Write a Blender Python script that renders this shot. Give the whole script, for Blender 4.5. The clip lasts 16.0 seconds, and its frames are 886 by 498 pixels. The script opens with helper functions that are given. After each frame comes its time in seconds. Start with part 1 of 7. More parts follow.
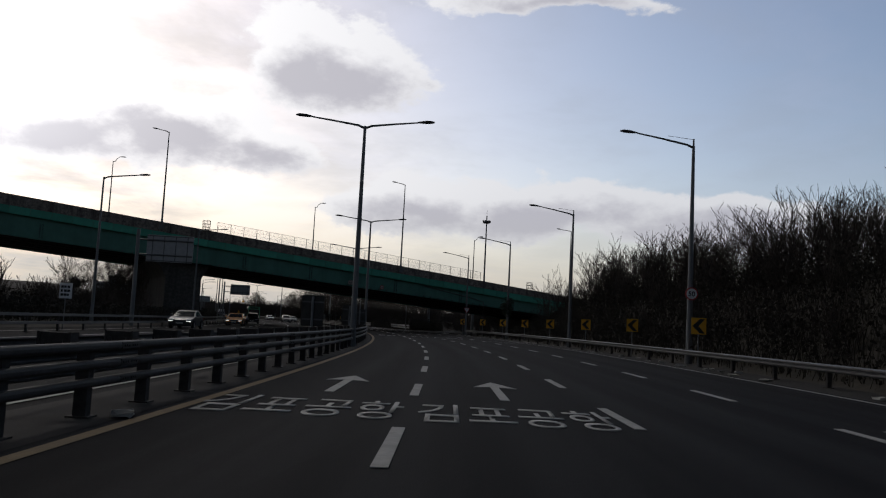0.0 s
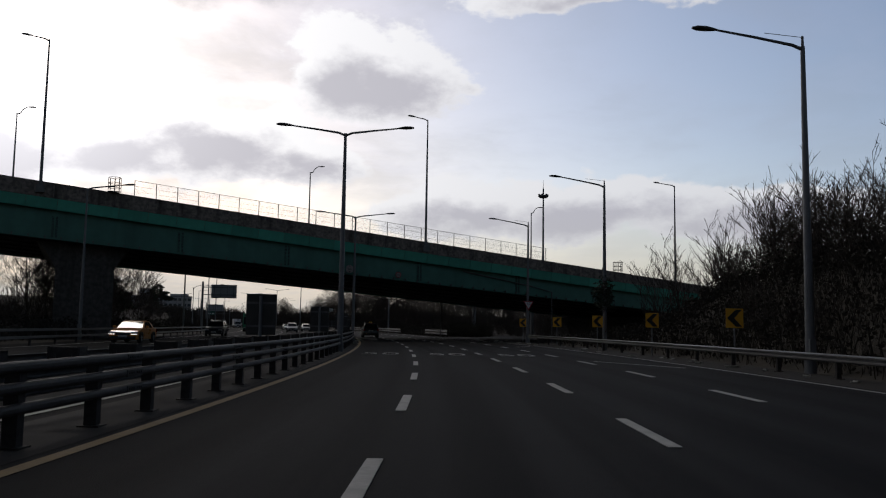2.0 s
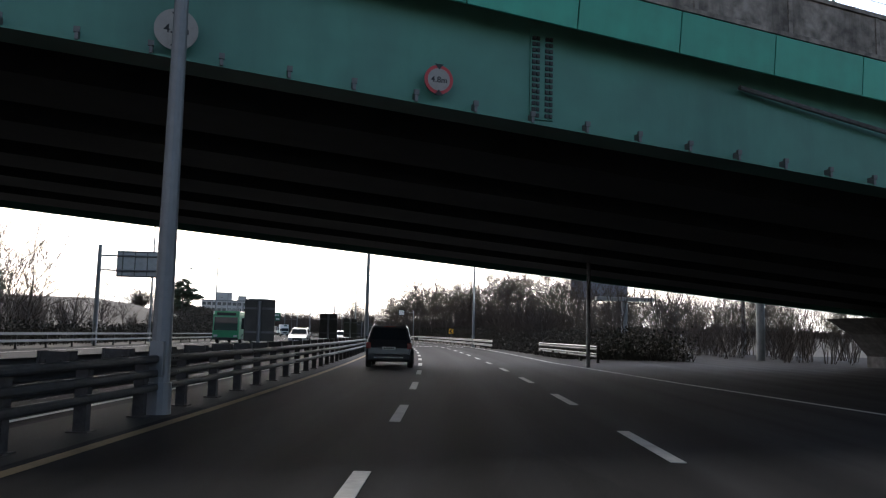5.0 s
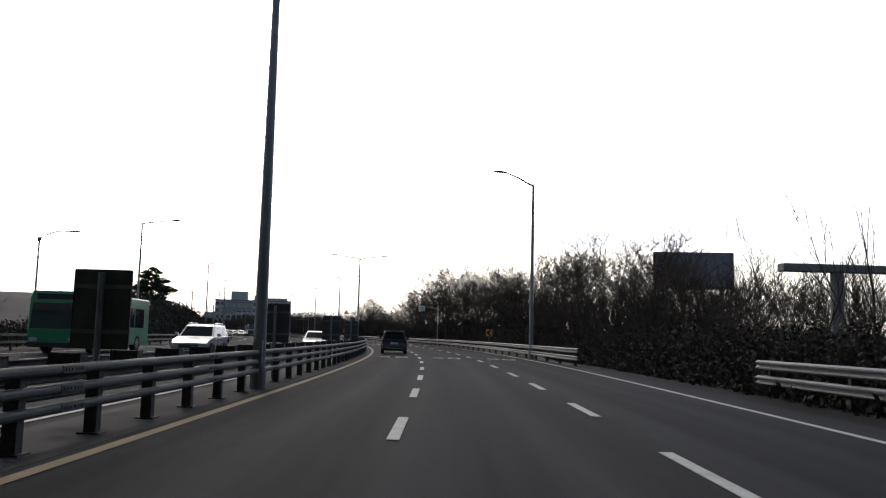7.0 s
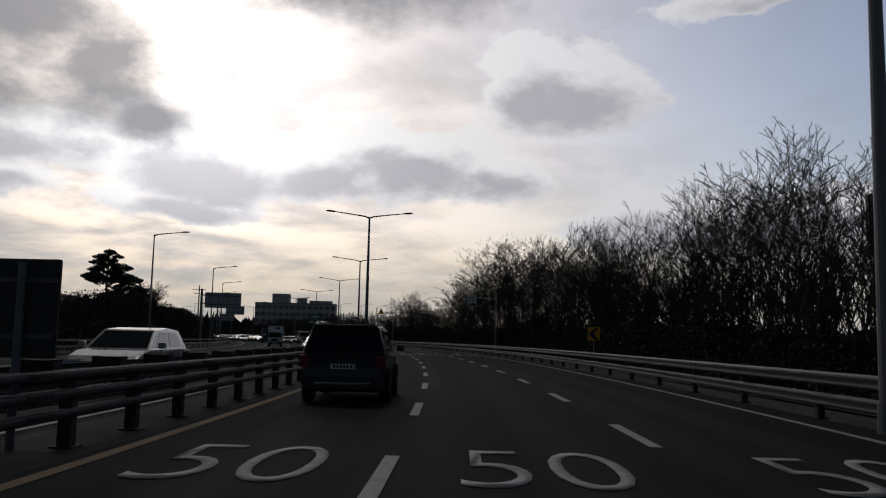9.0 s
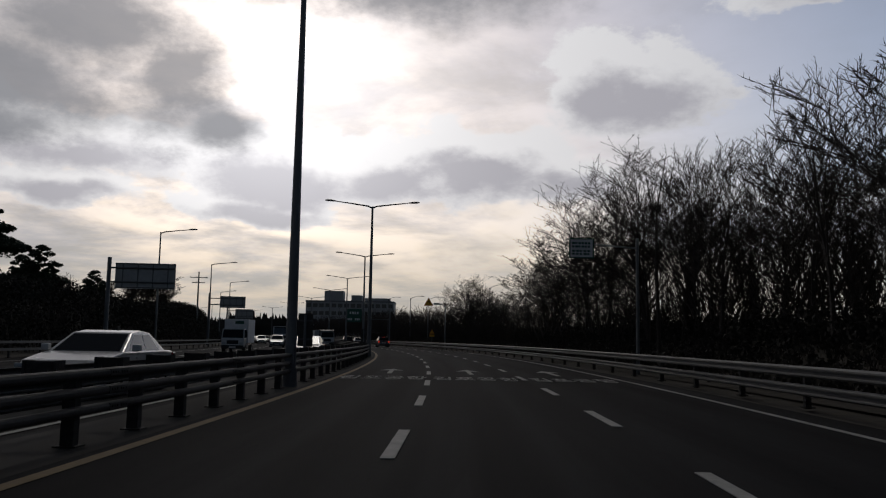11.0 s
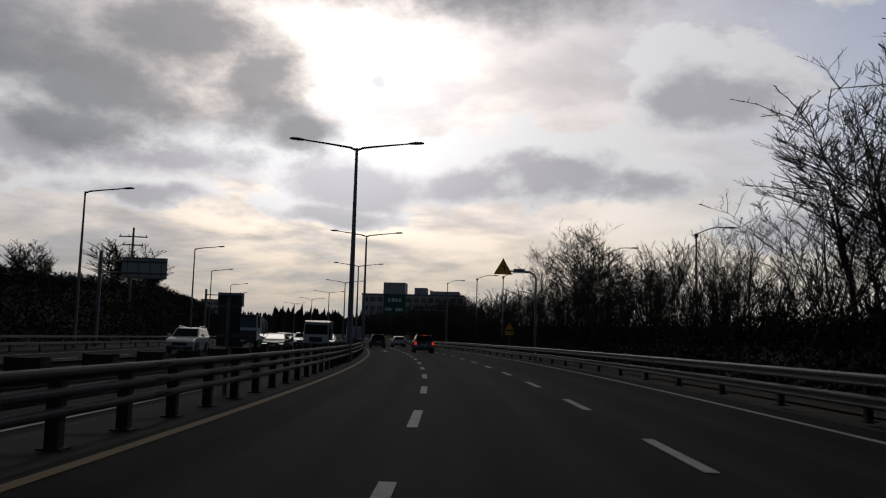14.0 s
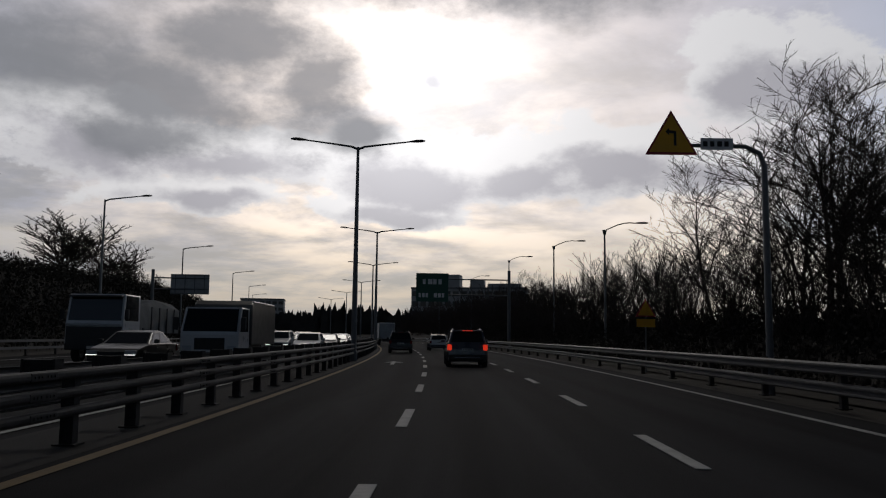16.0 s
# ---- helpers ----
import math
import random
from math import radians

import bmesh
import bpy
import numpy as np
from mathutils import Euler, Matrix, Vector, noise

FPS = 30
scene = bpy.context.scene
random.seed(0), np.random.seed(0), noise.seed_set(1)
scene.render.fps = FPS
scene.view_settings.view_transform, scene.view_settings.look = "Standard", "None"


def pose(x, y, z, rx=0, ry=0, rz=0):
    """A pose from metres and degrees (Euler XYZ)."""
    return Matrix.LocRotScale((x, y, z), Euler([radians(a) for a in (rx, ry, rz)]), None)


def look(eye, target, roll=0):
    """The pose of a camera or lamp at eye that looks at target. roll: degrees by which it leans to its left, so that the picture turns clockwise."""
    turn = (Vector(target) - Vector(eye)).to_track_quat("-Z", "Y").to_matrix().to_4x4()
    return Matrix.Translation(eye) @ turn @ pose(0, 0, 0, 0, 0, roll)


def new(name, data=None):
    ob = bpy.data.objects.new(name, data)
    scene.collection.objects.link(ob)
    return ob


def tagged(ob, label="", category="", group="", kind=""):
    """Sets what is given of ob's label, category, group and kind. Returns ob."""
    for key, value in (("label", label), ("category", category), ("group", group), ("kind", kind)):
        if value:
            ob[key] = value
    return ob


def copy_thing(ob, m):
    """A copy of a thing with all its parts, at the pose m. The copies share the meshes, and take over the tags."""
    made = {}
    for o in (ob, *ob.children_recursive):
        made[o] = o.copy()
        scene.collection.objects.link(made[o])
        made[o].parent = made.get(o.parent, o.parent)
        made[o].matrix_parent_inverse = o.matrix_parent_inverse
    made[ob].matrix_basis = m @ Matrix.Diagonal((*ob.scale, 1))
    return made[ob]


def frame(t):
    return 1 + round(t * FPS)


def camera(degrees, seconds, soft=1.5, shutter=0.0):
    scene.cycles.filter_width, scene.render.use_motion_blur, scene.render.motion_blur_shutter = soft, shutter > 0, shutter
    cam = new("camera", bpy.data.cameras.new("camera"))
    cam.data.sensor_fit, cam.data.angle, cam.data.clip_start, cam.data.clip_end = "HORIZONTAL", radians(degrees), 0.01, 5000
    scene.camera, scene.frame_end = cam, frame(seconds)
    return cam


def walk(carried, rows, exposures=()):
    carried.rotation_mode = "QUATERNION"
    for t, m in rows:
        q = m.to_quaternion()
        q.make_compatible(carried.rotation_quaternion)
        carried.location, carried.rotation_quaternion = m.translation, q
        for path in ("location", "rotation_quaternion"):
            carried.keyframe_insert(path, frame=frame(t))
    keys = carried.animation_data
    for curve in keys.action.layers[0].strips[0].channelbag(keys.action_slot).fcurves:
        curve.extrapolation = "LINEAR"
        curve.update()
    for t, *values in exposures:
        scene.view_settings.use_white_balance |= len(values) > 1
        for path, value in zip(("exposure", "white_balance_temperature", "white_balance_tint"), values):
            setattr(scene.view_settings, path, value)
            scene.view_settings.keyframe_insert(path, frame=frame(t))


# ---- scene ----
cam = camera(56.41, 16.0, soft=1.15)
ROWS = [
    (0, -0.02, 0.16, 1.359, 95.22, -2.92, 0.55),
    (0.5, 0.03, 10.41, 1.359, 95.06, -2.39, 1.40),
    (1, -0.00, 20.72, 1.359, 94.89, -1.36, 2.24),
    (1.5, -0.14, 31.12, 1.359, 95.11, -1.02, 3.07),
    (2, -0.40, 41.55, 1.359, 95.39, -0.92, 4.02),
    (2.5, -0.88, 52.09, 1.359, 95.62, -0.94, 5.12),
    (3, -1.64, 62.68, 1.359, 95.78, -1.13, 6.19),
    (3.5, -2.64, 73.23, 1.359, 95.91, -1.20, 7.51),
    (4, -3.96, 83.89, 1.359, 95.87, -1.04, 8.71),
    (4.5, -5.50, 94.57, 1.359, 96.14, -1.36, 9.79),
    (5, -7.17, 105.34, 1.359, 95.91, -1.39, 11.02),
    (5.5, -9.01, 115.67, 1.359, 95.94, -1.41, 11.90),
    (6, -10.99, 125.52, 1.359, 95.98, -1.43, 12.41),
    (6.5, -13.06, 135.06, 1.359, 96.01, -1.45, 12.77),
    (7, -15.17, 144.42, 1.359, 96.04, -1.47, 13.16),
    (7.5, -17.27, 153.76, 1.359, 96.08, -1.49, 13.78),
    (8, -19.44, 163.45, 1.359, 96.09, -1.45, 14.75),
    (8.5, -22.08, 174.36, 1.359, 96.19, -1.34, 15.93),
    (9, -25.18, 186.19, 1.359, 96.30, -1.24, 17.21),
    (9.5, -28.57, 198.27, 1.359, 96.40, -1.14, 18.52),
    (10, -32.09, 209.95, 1.359, 96.50, -1.03, 19.79),
    (10.5, -35.58, 220.55, 1.359, 96.60, -0.93, 20.94),
    (11, -38.97, 229.92, 1.359, 96.28, -0.99, 22.02),
    (11.5, -42.50, 239.30, 1.359, 96.09, -1.05, 23.30),
    (12, -46.07, 248.45, 1.359, 95.86, -1.06, 24.24),
    (12.5, -49.78, 257.49, 1.359, 95.89, -1.12, 24.90),
    (13, -53.63, 266.33, 1.359, 95.86, -1.00, 25.72),
    (13.5, -57.62, 275.10, 1.359, 96.35, -1.11, 26.50),
    (14, -61.77, 283.92, 1.359, 96.20, -1.56, 27.27),
    (14.5, -66.05, 292.73, 1.359, 95.91, -1.72, 28.10),
    (15, -70.49, 301.48, 1.359, 95.87, -1.52, 29.05),
    (15.5, -75.14, 310.18, 1.359, 96.17, -1.05, 30.06),
    (16, -79.88, 318.80, 1.359, 96.03, -0.64, 31.42),
]
EXPOSURES = [(0, -0.1), (3.6, -0.05), (4.0, 0.25), (4.5, 0.95), (5.0, 2.65), (5.6, 2.7), (6.6, 2.0), (7.3, 1.35), (7.5, 1.1), (7.8, 0.3), (8.2, -0.22), (10.3, -0.56), (16, -0.60)]
walk(cam, [(t, pose(x, y, z, rx, ry, rz)) for t, x, y, z, rx, ry, rz in ROWS], EXPOSURES)

# ---- world, sun, light ----
SUN_AZ, SUN_EL = 36.0, 21.0        # degrees to the left of +y, and above the horizon


def sky_dir(az, el):
    a, e = radians(az), radians(el)
    return (-math.sin(a) * math.cos(e), math.cos(a) * math.cos(e), math.sin(e))


world = bpy.data.worlds.new("sky")
scene.world = world
world.use_nodes = True


def build_sky():
    nt = world.node_tree
    N, L = nt.nodes, nt.links
    N.clear()

    def node(kind, **kw):
        n = N.new(kind)
        for k, v in kw.items():
            if k == "operation":
                n.operation = v
            elif k == "ins":
                for i, w in v.items():
                    n.inputs[i].default_value = w
        return n

    def math_(op, a, b=None, c=None, clamp=False):
        n = N.new("ShaderNodeMath")
        n.operation, n.use_clamp = op, clamp
        for i, v in enumerate((a, b, c)):
            if v is None:
                continue
            if isinstance(v, (int, float)):
                n.inputs[i].default_value = v
            else:
                L.new(v, n.inputs[i])
        return n.outputs[0]

    def vmath(op, a, b=None, scale=None):
        n = N.new("ShaderNodeVectorMath")
        n.operation = op
        for i, v in enumerate((a, b)):
            if v is None:
                continue
            if isinstance(v, tuple):
                n.inputs[i].default_value = v
            else:
                L.new(v, n.inputs[i])
        if scale is not None:
            n.inputs["Scale"].default_value = scale
        return n

    def mix(fac, a, b):
        n = N.new("ShaderNodeMix")
        n.data_type = "RGBA"
        for key, v in (("Factor", fac), ("A", a), ("B", b)):
            i = {"Factor": 0, "A": 6, "B": 7}[key]
            if isinstance(v, tuple):
                n.inputs[i].default_value = (*v, 1)
            elif isinstance(v, (int, float)):
                n.inputs[i].default_value = v
            else:
                L.new(v, n.inputs[i])
        return n.outputs[2]

    sky = N.new("ShaderNodeTexSky")
    sky.sky_type, sky.sun_disc = "NISHITA", False
    sky.sun_elevation, sky.sun_rotation = radians(SUN_EL), radians(-SUN_AZ)
    sky.dust_density, sky.air_density = 2.0, 1.0
    blue = vmath("MULTIPLY", sky.outputs[0], (0.124, 0.122, 0.130)).outputs[0]
    co = N.new("ShaderNodeTexCoord")
    d = co.outputs["Generated"]
    # clouds: a layer seen in perspective, folded by noise
    sep = N.new("ShaderNodeSeparateXYZ")
    L.new(d, sep.inputs[0])
    up = math_("MAXIMUM", sep.outputs[2], 0.0)
    flat = vmath("DIVIDE", d, None)
    comb = N.new("ShaderNodeCombineXYZ")
    low = math_("ADD", up, 0.14)
    for i in range(3):
        L.new(low, comb.inputs[i])
    L.new(comb.outputs[0], flat.inputs[1])

    def noise_(vec, scale, detail=8.0, rough=0.55, dist=0.0):
        n = N.new("ShaderNodeTexNoise")
        L.new(vec, n.inputs["Vector"])
        n.inputs["Scale"].default_value, n.inputs["Detail"].default_value = scale, detail
        n.inputs["Roughness"].default_value, n.inputs["Distortion"].default_value = rough, dist
        return n

    def bank(az, el, wide, tall):
        """A soft mound round one direction: 1 in its middle, 0 at its rim."""
        e, a = radians(el), radians(az)
        c = sky_dir(az, el)
        right = (math.cos(a), math.sin(a), 0.0)
        over = (math.sin(a) * math.sin(e), -math.cos(a) * math.sin(e), math.cos(e))
        dv = vmath("SUBTRACT", warped, c).outputs[0]
        u = math_("DIVIDE", vmath("DOT_PRODUCT", dv, right).outputs["Value"], math.sin(radians(wide)))
        v = math_("DIVIDE", vmath("DOT_PRODUCT", dv, over).outputs["Value"], math.sin(radians(tall)))
        r = math_("SQRT", math_("ADD", math_("MULTIPLY", u, u), math_("MULTIPLY", v, v)))
        return math_("MAXIMUM", math_("SUBTRACT", 1.0, r), -1.5)

    def union(mounds):
        out = mounds[0]
        for m in mounds[1:]:
            n = N.new("ShaderNodeMath")
            n.operation = "SMOOTH_MAX"
            L.new(out, n.inputs[0])
            L.new(m, n.inputs[1])
            n.inputs[2].default_value = 0.25
            out = n.outputs[0]
        return out

    def step(x, lo, hi):
        n = N.new("ShaderNodeMapRange")
        n.interpolation_type = "SMOOTHSTEP"
        L.new(x, n.inputs[0])
        n.inputs[1].default_value, n.inputs[2].default_value = lo, hi
        return n.outputs[0]

    stretch = N.new("ShaderNodeMapping")
    stretch.inputs["Scale"].default_value = (1.0, 1.0, 1.7)
    L.new(d, stretch.inputs[0])
    ds = stretch.outputs[0]
    fold = noise_(ds, 6.0, 4.0, 0.55)
    off = vmath("SCALE", vmath("SUBTRACT", fold.outputs["Color"], (0.5, 0.5, 0.5)).outputs[0], scale=0.07).outputs[0]
    warped = vmath("ADD", d, off).outputs[0]
    billow = noise_(ds, 9.0, 12.0, 0.60)
    wisp = noise_(ds, 34.0, 10.0, 0.65)
    rough = math_("ADD", math_("MULTIPLY", math_("SUBTRACT", billow.outputs[0], 0.5), 2.1), math_("MULTIPLY", math_("SUBTRACT", wisp.outputs[0], 0.5), 0.7))
    heaps = math_("ADD", union([bank(*b) for b in CLOUD_HEAPS]), rough)
    under = math_("ADD", union([bank(a - 0.4, e - 0.40 * h, w * 0.95, h * 0.8) for a, e, w, h in CLOUD_HEAPS]), rough)
    dark = math_("ADD", union([bank(*b) for b in CLOUD_DARK]), math_("MULTIPLY", rough, 0.75))
    # brightness round the hidden sun
    s = vmath("DOT_PRODUCT", d, sky_dir(SUN_AZ - 1.5, SUN_EL - 1.5)).outputs["Value"]
    glow = math_("POWER", math_("MAXIMUM", s, 0.0), 70.0)
    wide_glow = math_("POWER", math_("MAXIMUM", s, 0.0), 7.0)
    # towards the sun the cover is closed and milky, away from it it opens
    side = vmath("DOT_PRODUCT", d, sky_dir(90, 0)).outputs["Value"]
    cover = step(side, -0.28, 0.55)
    veil_n = noise_(flat.outputs[0], 1.3, 9.0, 0.6, 0.2)
    veil = step(veil_n.outputs[0], 0.40, 0.64)
    thin = math_("ADD", math_("MULTIPLY", cover, 0.74), math_("MULTIPLY", veil, 0.20), clamp=True)
    tuft = noise_(flat.outputs[0], 2.6, 10.0, 0.62, 0.3)
    white = mix(wide_glow, (0.44, 0.47, 0.60), (0.60, 0.605, 0.67))
    white = mix(math_("MULTIPLY", step(tuft.outputs[0], 0.42, 0.62), 0.7), white, mix(wide_glow, (0.33, 0.35, 0.39), (0.455, 0.455, 0.48)))
    base = mix(thin, blue, white)
    # heaps of cloud: lit rims, grey-violet bodies
    lit = mix(wide_glow, (0.72, 0.73, 0.77), (1.25, 1.23, 1.24))
    shade = mix(wide_glow, (0.46, 0.46, 0.53), (0.60, 0.58, 0.63))
    col = mix(math_("MULTIPLY", step(heaps, -0.32, -0.02), 0.95), base, lit)
    col = mix(math_("MULTIPLY", step(under, -0.22, 0.70), 0.90), col, shade)
    g = mix(glow, (0, 0, 0), (0.77, 0.765, 0.79))
    add = N.new("ShaderNodeMix")
    add.data_type, add.blend_type = "RGBA", "ADD"
    add.inputs[0].default_value = 1.0
    L.new(col, add.inputs[6])
    L.new(g, add.inputs[7])
    col = add.outputs[2]
    dk = mix(wide_glow, (0.25, 0.27, 0.30), (0.365, 0.37, 0.405))
    col = mix(math_("MULTIPLY", step(dark, -0.32, 0.75), 0.88), col, dk)
    # the hazy band over the horizon
    col = mix(math_("MULTIPLY", step(sep.outputs[2], 0.17, 0.0), 0.85), col, mix(wide_glow, (0.50, 0.50, 0.50), (0.59, 0.595, 0.56)))
    # unseen sky overhead and away from the sun, dimmed so the ground darkens
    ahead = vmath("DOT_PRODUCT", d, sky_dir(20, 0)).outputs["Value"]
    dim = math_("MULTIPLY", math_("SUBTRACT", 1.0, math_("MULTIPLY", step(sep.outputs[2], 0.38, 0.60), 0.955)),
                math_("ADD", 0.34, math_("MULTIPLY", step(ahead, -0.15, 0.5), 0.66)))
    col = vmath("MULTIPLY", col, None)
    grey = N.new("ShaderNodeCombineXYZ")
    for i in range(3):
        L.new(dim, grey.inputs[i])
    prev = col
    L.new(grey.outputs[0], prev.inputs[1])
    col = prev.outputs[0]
    # below the horizon the land
    col = mix(step(sep.outputs[2], -0.01, -0.03), col, (0.05, 0.05, 0.05))
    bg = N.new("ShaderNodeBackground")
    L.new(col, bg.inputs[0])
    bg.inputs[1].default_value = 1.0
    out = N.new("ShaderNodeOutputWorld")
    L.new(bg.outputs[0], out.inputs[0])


CLOUD_HEAPS = [
    (8.2, 17.2, 4.6, 3.0), (11.2, 17.4, 3.4, 2.8), (20.0, 12.3, 6.0, 2.2), (14.5, 11.3, 4.5, 1.5), (26.5, 11.6, 5.0, 1.9), (33.5, 11.6, 6.5, 2.3),
    (47.0, 12.0, 6.5, 1.9), (56.0, 12.8, 6.5, 2.3), (48.0, 9.2, 5.5, 1.2), (36.0, 8.8, 5.5, 1.1), (32.3, 17.9, 1.0, 0.9), (-6.0, 22.0, 7.0, 0.9),
    (3.0, 8.4, 5.5, 1.6), (-6.0, 8.2, 8.0, 1.7), (-17.0, 7.2, 8.0, 1.6), (-26.0, 6.0, 7.0, 1.5)]
CLOUD_DARK = [
    (45.0, 24.0, 17.0, 3.2), (23.0, 24.0, 9.5, 2.7), (40.8, 16.8, 4.2, 4.2), (45.5, 19.3, 7.0, 3.4), (50.5, 15.8, 8.0, 3.2), (58.5, 17.0, 9.0, 4.6),
    (37.2, 13.6, 3.0, 1.7), (52.0, 13.0, 6.0, 1.4), (72.0, 17.0, 9.0, 4.5)]
build_sky()

sun_data = bpy.data.lights.new("sun", "SUN")
sun_data.energy, sun_data.angle, sun_data.color = 0.4, radians(12), (1.0, 0.95, 0.88)
sun = new("sun", sun_data)
sun.matrix_world = look((0, 0, 60), tuple(-60 * v for v in sky_dir(SUN_AZ, SUN_EL)))


# ---- materials ----
def surface(name, col, rough=0.6, metal=0.0, vary=0.25, scale=3.0, stain=0.3, stain_scale=0.25, bump=0.15, bump_scale=40.0,
            dirt=(0.05, 0.045, 0.04), coat=0.0, rand=0.0, streak=False, spec=0.5):
    """A weathered surface: colour with fine grain, wide stains in a second colour, and fine relief."""
    m = bpy.data.materials.new(name)
    m.use_nodes = True
    nt = m.node_tree
    N, L = nt.nodes, nt.links
    b = N["Principled BSDF"]
    co = N.new("ShaderNodeTexCoord")
    vec = co.outputs["Object"]
    if streak:
        mp = N.new("ShaderNodeMapping")
        mp.inputs["Scale"].default_value = (1, 1, 0.12)
        L.new(vec, mp.inputs[0])
        vec2 = mp.outputs[0]
    else:
        vec2 = vec
    n1 = N.new("ShaderNodeTexNoise")
    n1.inputs["Scale"].default_value, n1.inputs["Detail"].default_value = scale, 6
    L.new(vec, n1.inputs["Vector"])
    n2 = N.new("ShaderNodeTexNoise")
    n2.inputs["Scale"].default_value, n2.inputs["Detail"].default_value = stain_scale, 8
    n2.inputs["Roughness"].default_value = 0.65
    L.new(vec2, n2.inputs["Vector"])
    r1 = N.new("ShaderNodeValToRGB")
    r1.color_ramp.elements[0].position, r1.color_ramp.elements[1].position = 0.3, 0.7
    r1.color_ramp.elements[0].color = (*[c * (1 - vary) for c in col], 1)
    r1.color_ramp.elements[1].color = (*[min(1, c * (1 + vary)) for c in col], 1)
    L.new(n1.outputs[0], r1.inputs[0])
    r2 = N.new("ShaderNodeMapRange")
    r2.inputs[1].default_value, r2.inputs[2].default_value = 0.48, 0.72
    r2.inputs[4].default_value = stain
    L.new(n2.outputs[0], r2.inputs[0])
    mx = N.new("ShaderNodeMix")
    mx.data_type = "RGBA"
    L.new(r2.outputs[0], mx.inputs[0])
    L.new(r1.outputs[0], mx.inputs[6])
    mx.inputs[7].default_value = (*dirt, 1)
    last = mx.outputs[2]
    if rand:
        oi = N.new("ShaderNodeObjectInfo")
        mr = N.new("ShaderNodeMapRange")
        mr.inputs[3].default_value, mr.inputs[4].default_value = 1 - rand, 1 + rand
        L.new(oi.outputs["Random"], mr.inputs[0])
        sc = N.new("ShaderNodeVectorMath")
        sc.operation = "SCALE"
        L.new(last, sc.inputs[0])
        L.new(mr.outputs[0], sc.inputs["Scale"])
        last = sc.outputs[0]
    L.new(last, b.inputs["Base Color"])
    b.inputs["Metallic"].default_value = metal
    rr = N.new("ShaderNodeMapRange")
    rr.inputs[3].default_value, rr.inputs[4].default_value = max(0.03, rough - 0.12), min(1, rough + 0.12)
    L.new(n1.outputs[0], rr.inputs[0])
    L.new(rr.outputs[0], b.inputs["Roughness"])
    b.inputs["Specular IOR Level"].default_value = spec
    if coat:
        b.inputs["Coat Weight"].default_value = coat
        b.inputs["Coat Roughness"].default_value = 0.06
    if bump:
        n3 = N.new("ShaderNodeTexNoise")
        n3.inputs["Scale"].default_value, n3.inputs["Detail"].default_value = bump_scale, 4
        L.new(vec, n3.inputs["Vector"])
        bp = N.new("ShaderNodeBump")
        bp.inputs["Strength"].default_value, bp.inputs["Distance"].default_value = bump, 0.02
        L.new(n3.outputs[0], bp.inputs["Height"])
        L.new(bp.outputs[0], b.inputs["Normal"])
    return m


def glass(name, col=(0.02, 0.025, 0.03)):
    m = bpy.data.materials.new(name)
    m.use_nodes = True
    b = m.node_tree.nodes["Principled BSDF"]
    b.inputs["Base Color"].default_value = (*col, 1)
    b.inputs["Roughness"].default_value = 0.04
    b.inputs["IOR"].default_value = 1.5
    return m


def lamp_glow(name, col, strength):
    m = bpy.data.materials.new(name)
    m.use_nodes = True
    b = m.node_tree.nodes["Principled BSDF"]
    b.inputs["Base Color"].default_value = (*col, 1)
    b.inputs["Emission Color"].default_value = (*col, 1)
    b.inputs["Emission Strength"].default_value = strength
    b.inputs["Roughness"].default_value = 0.2
    return m


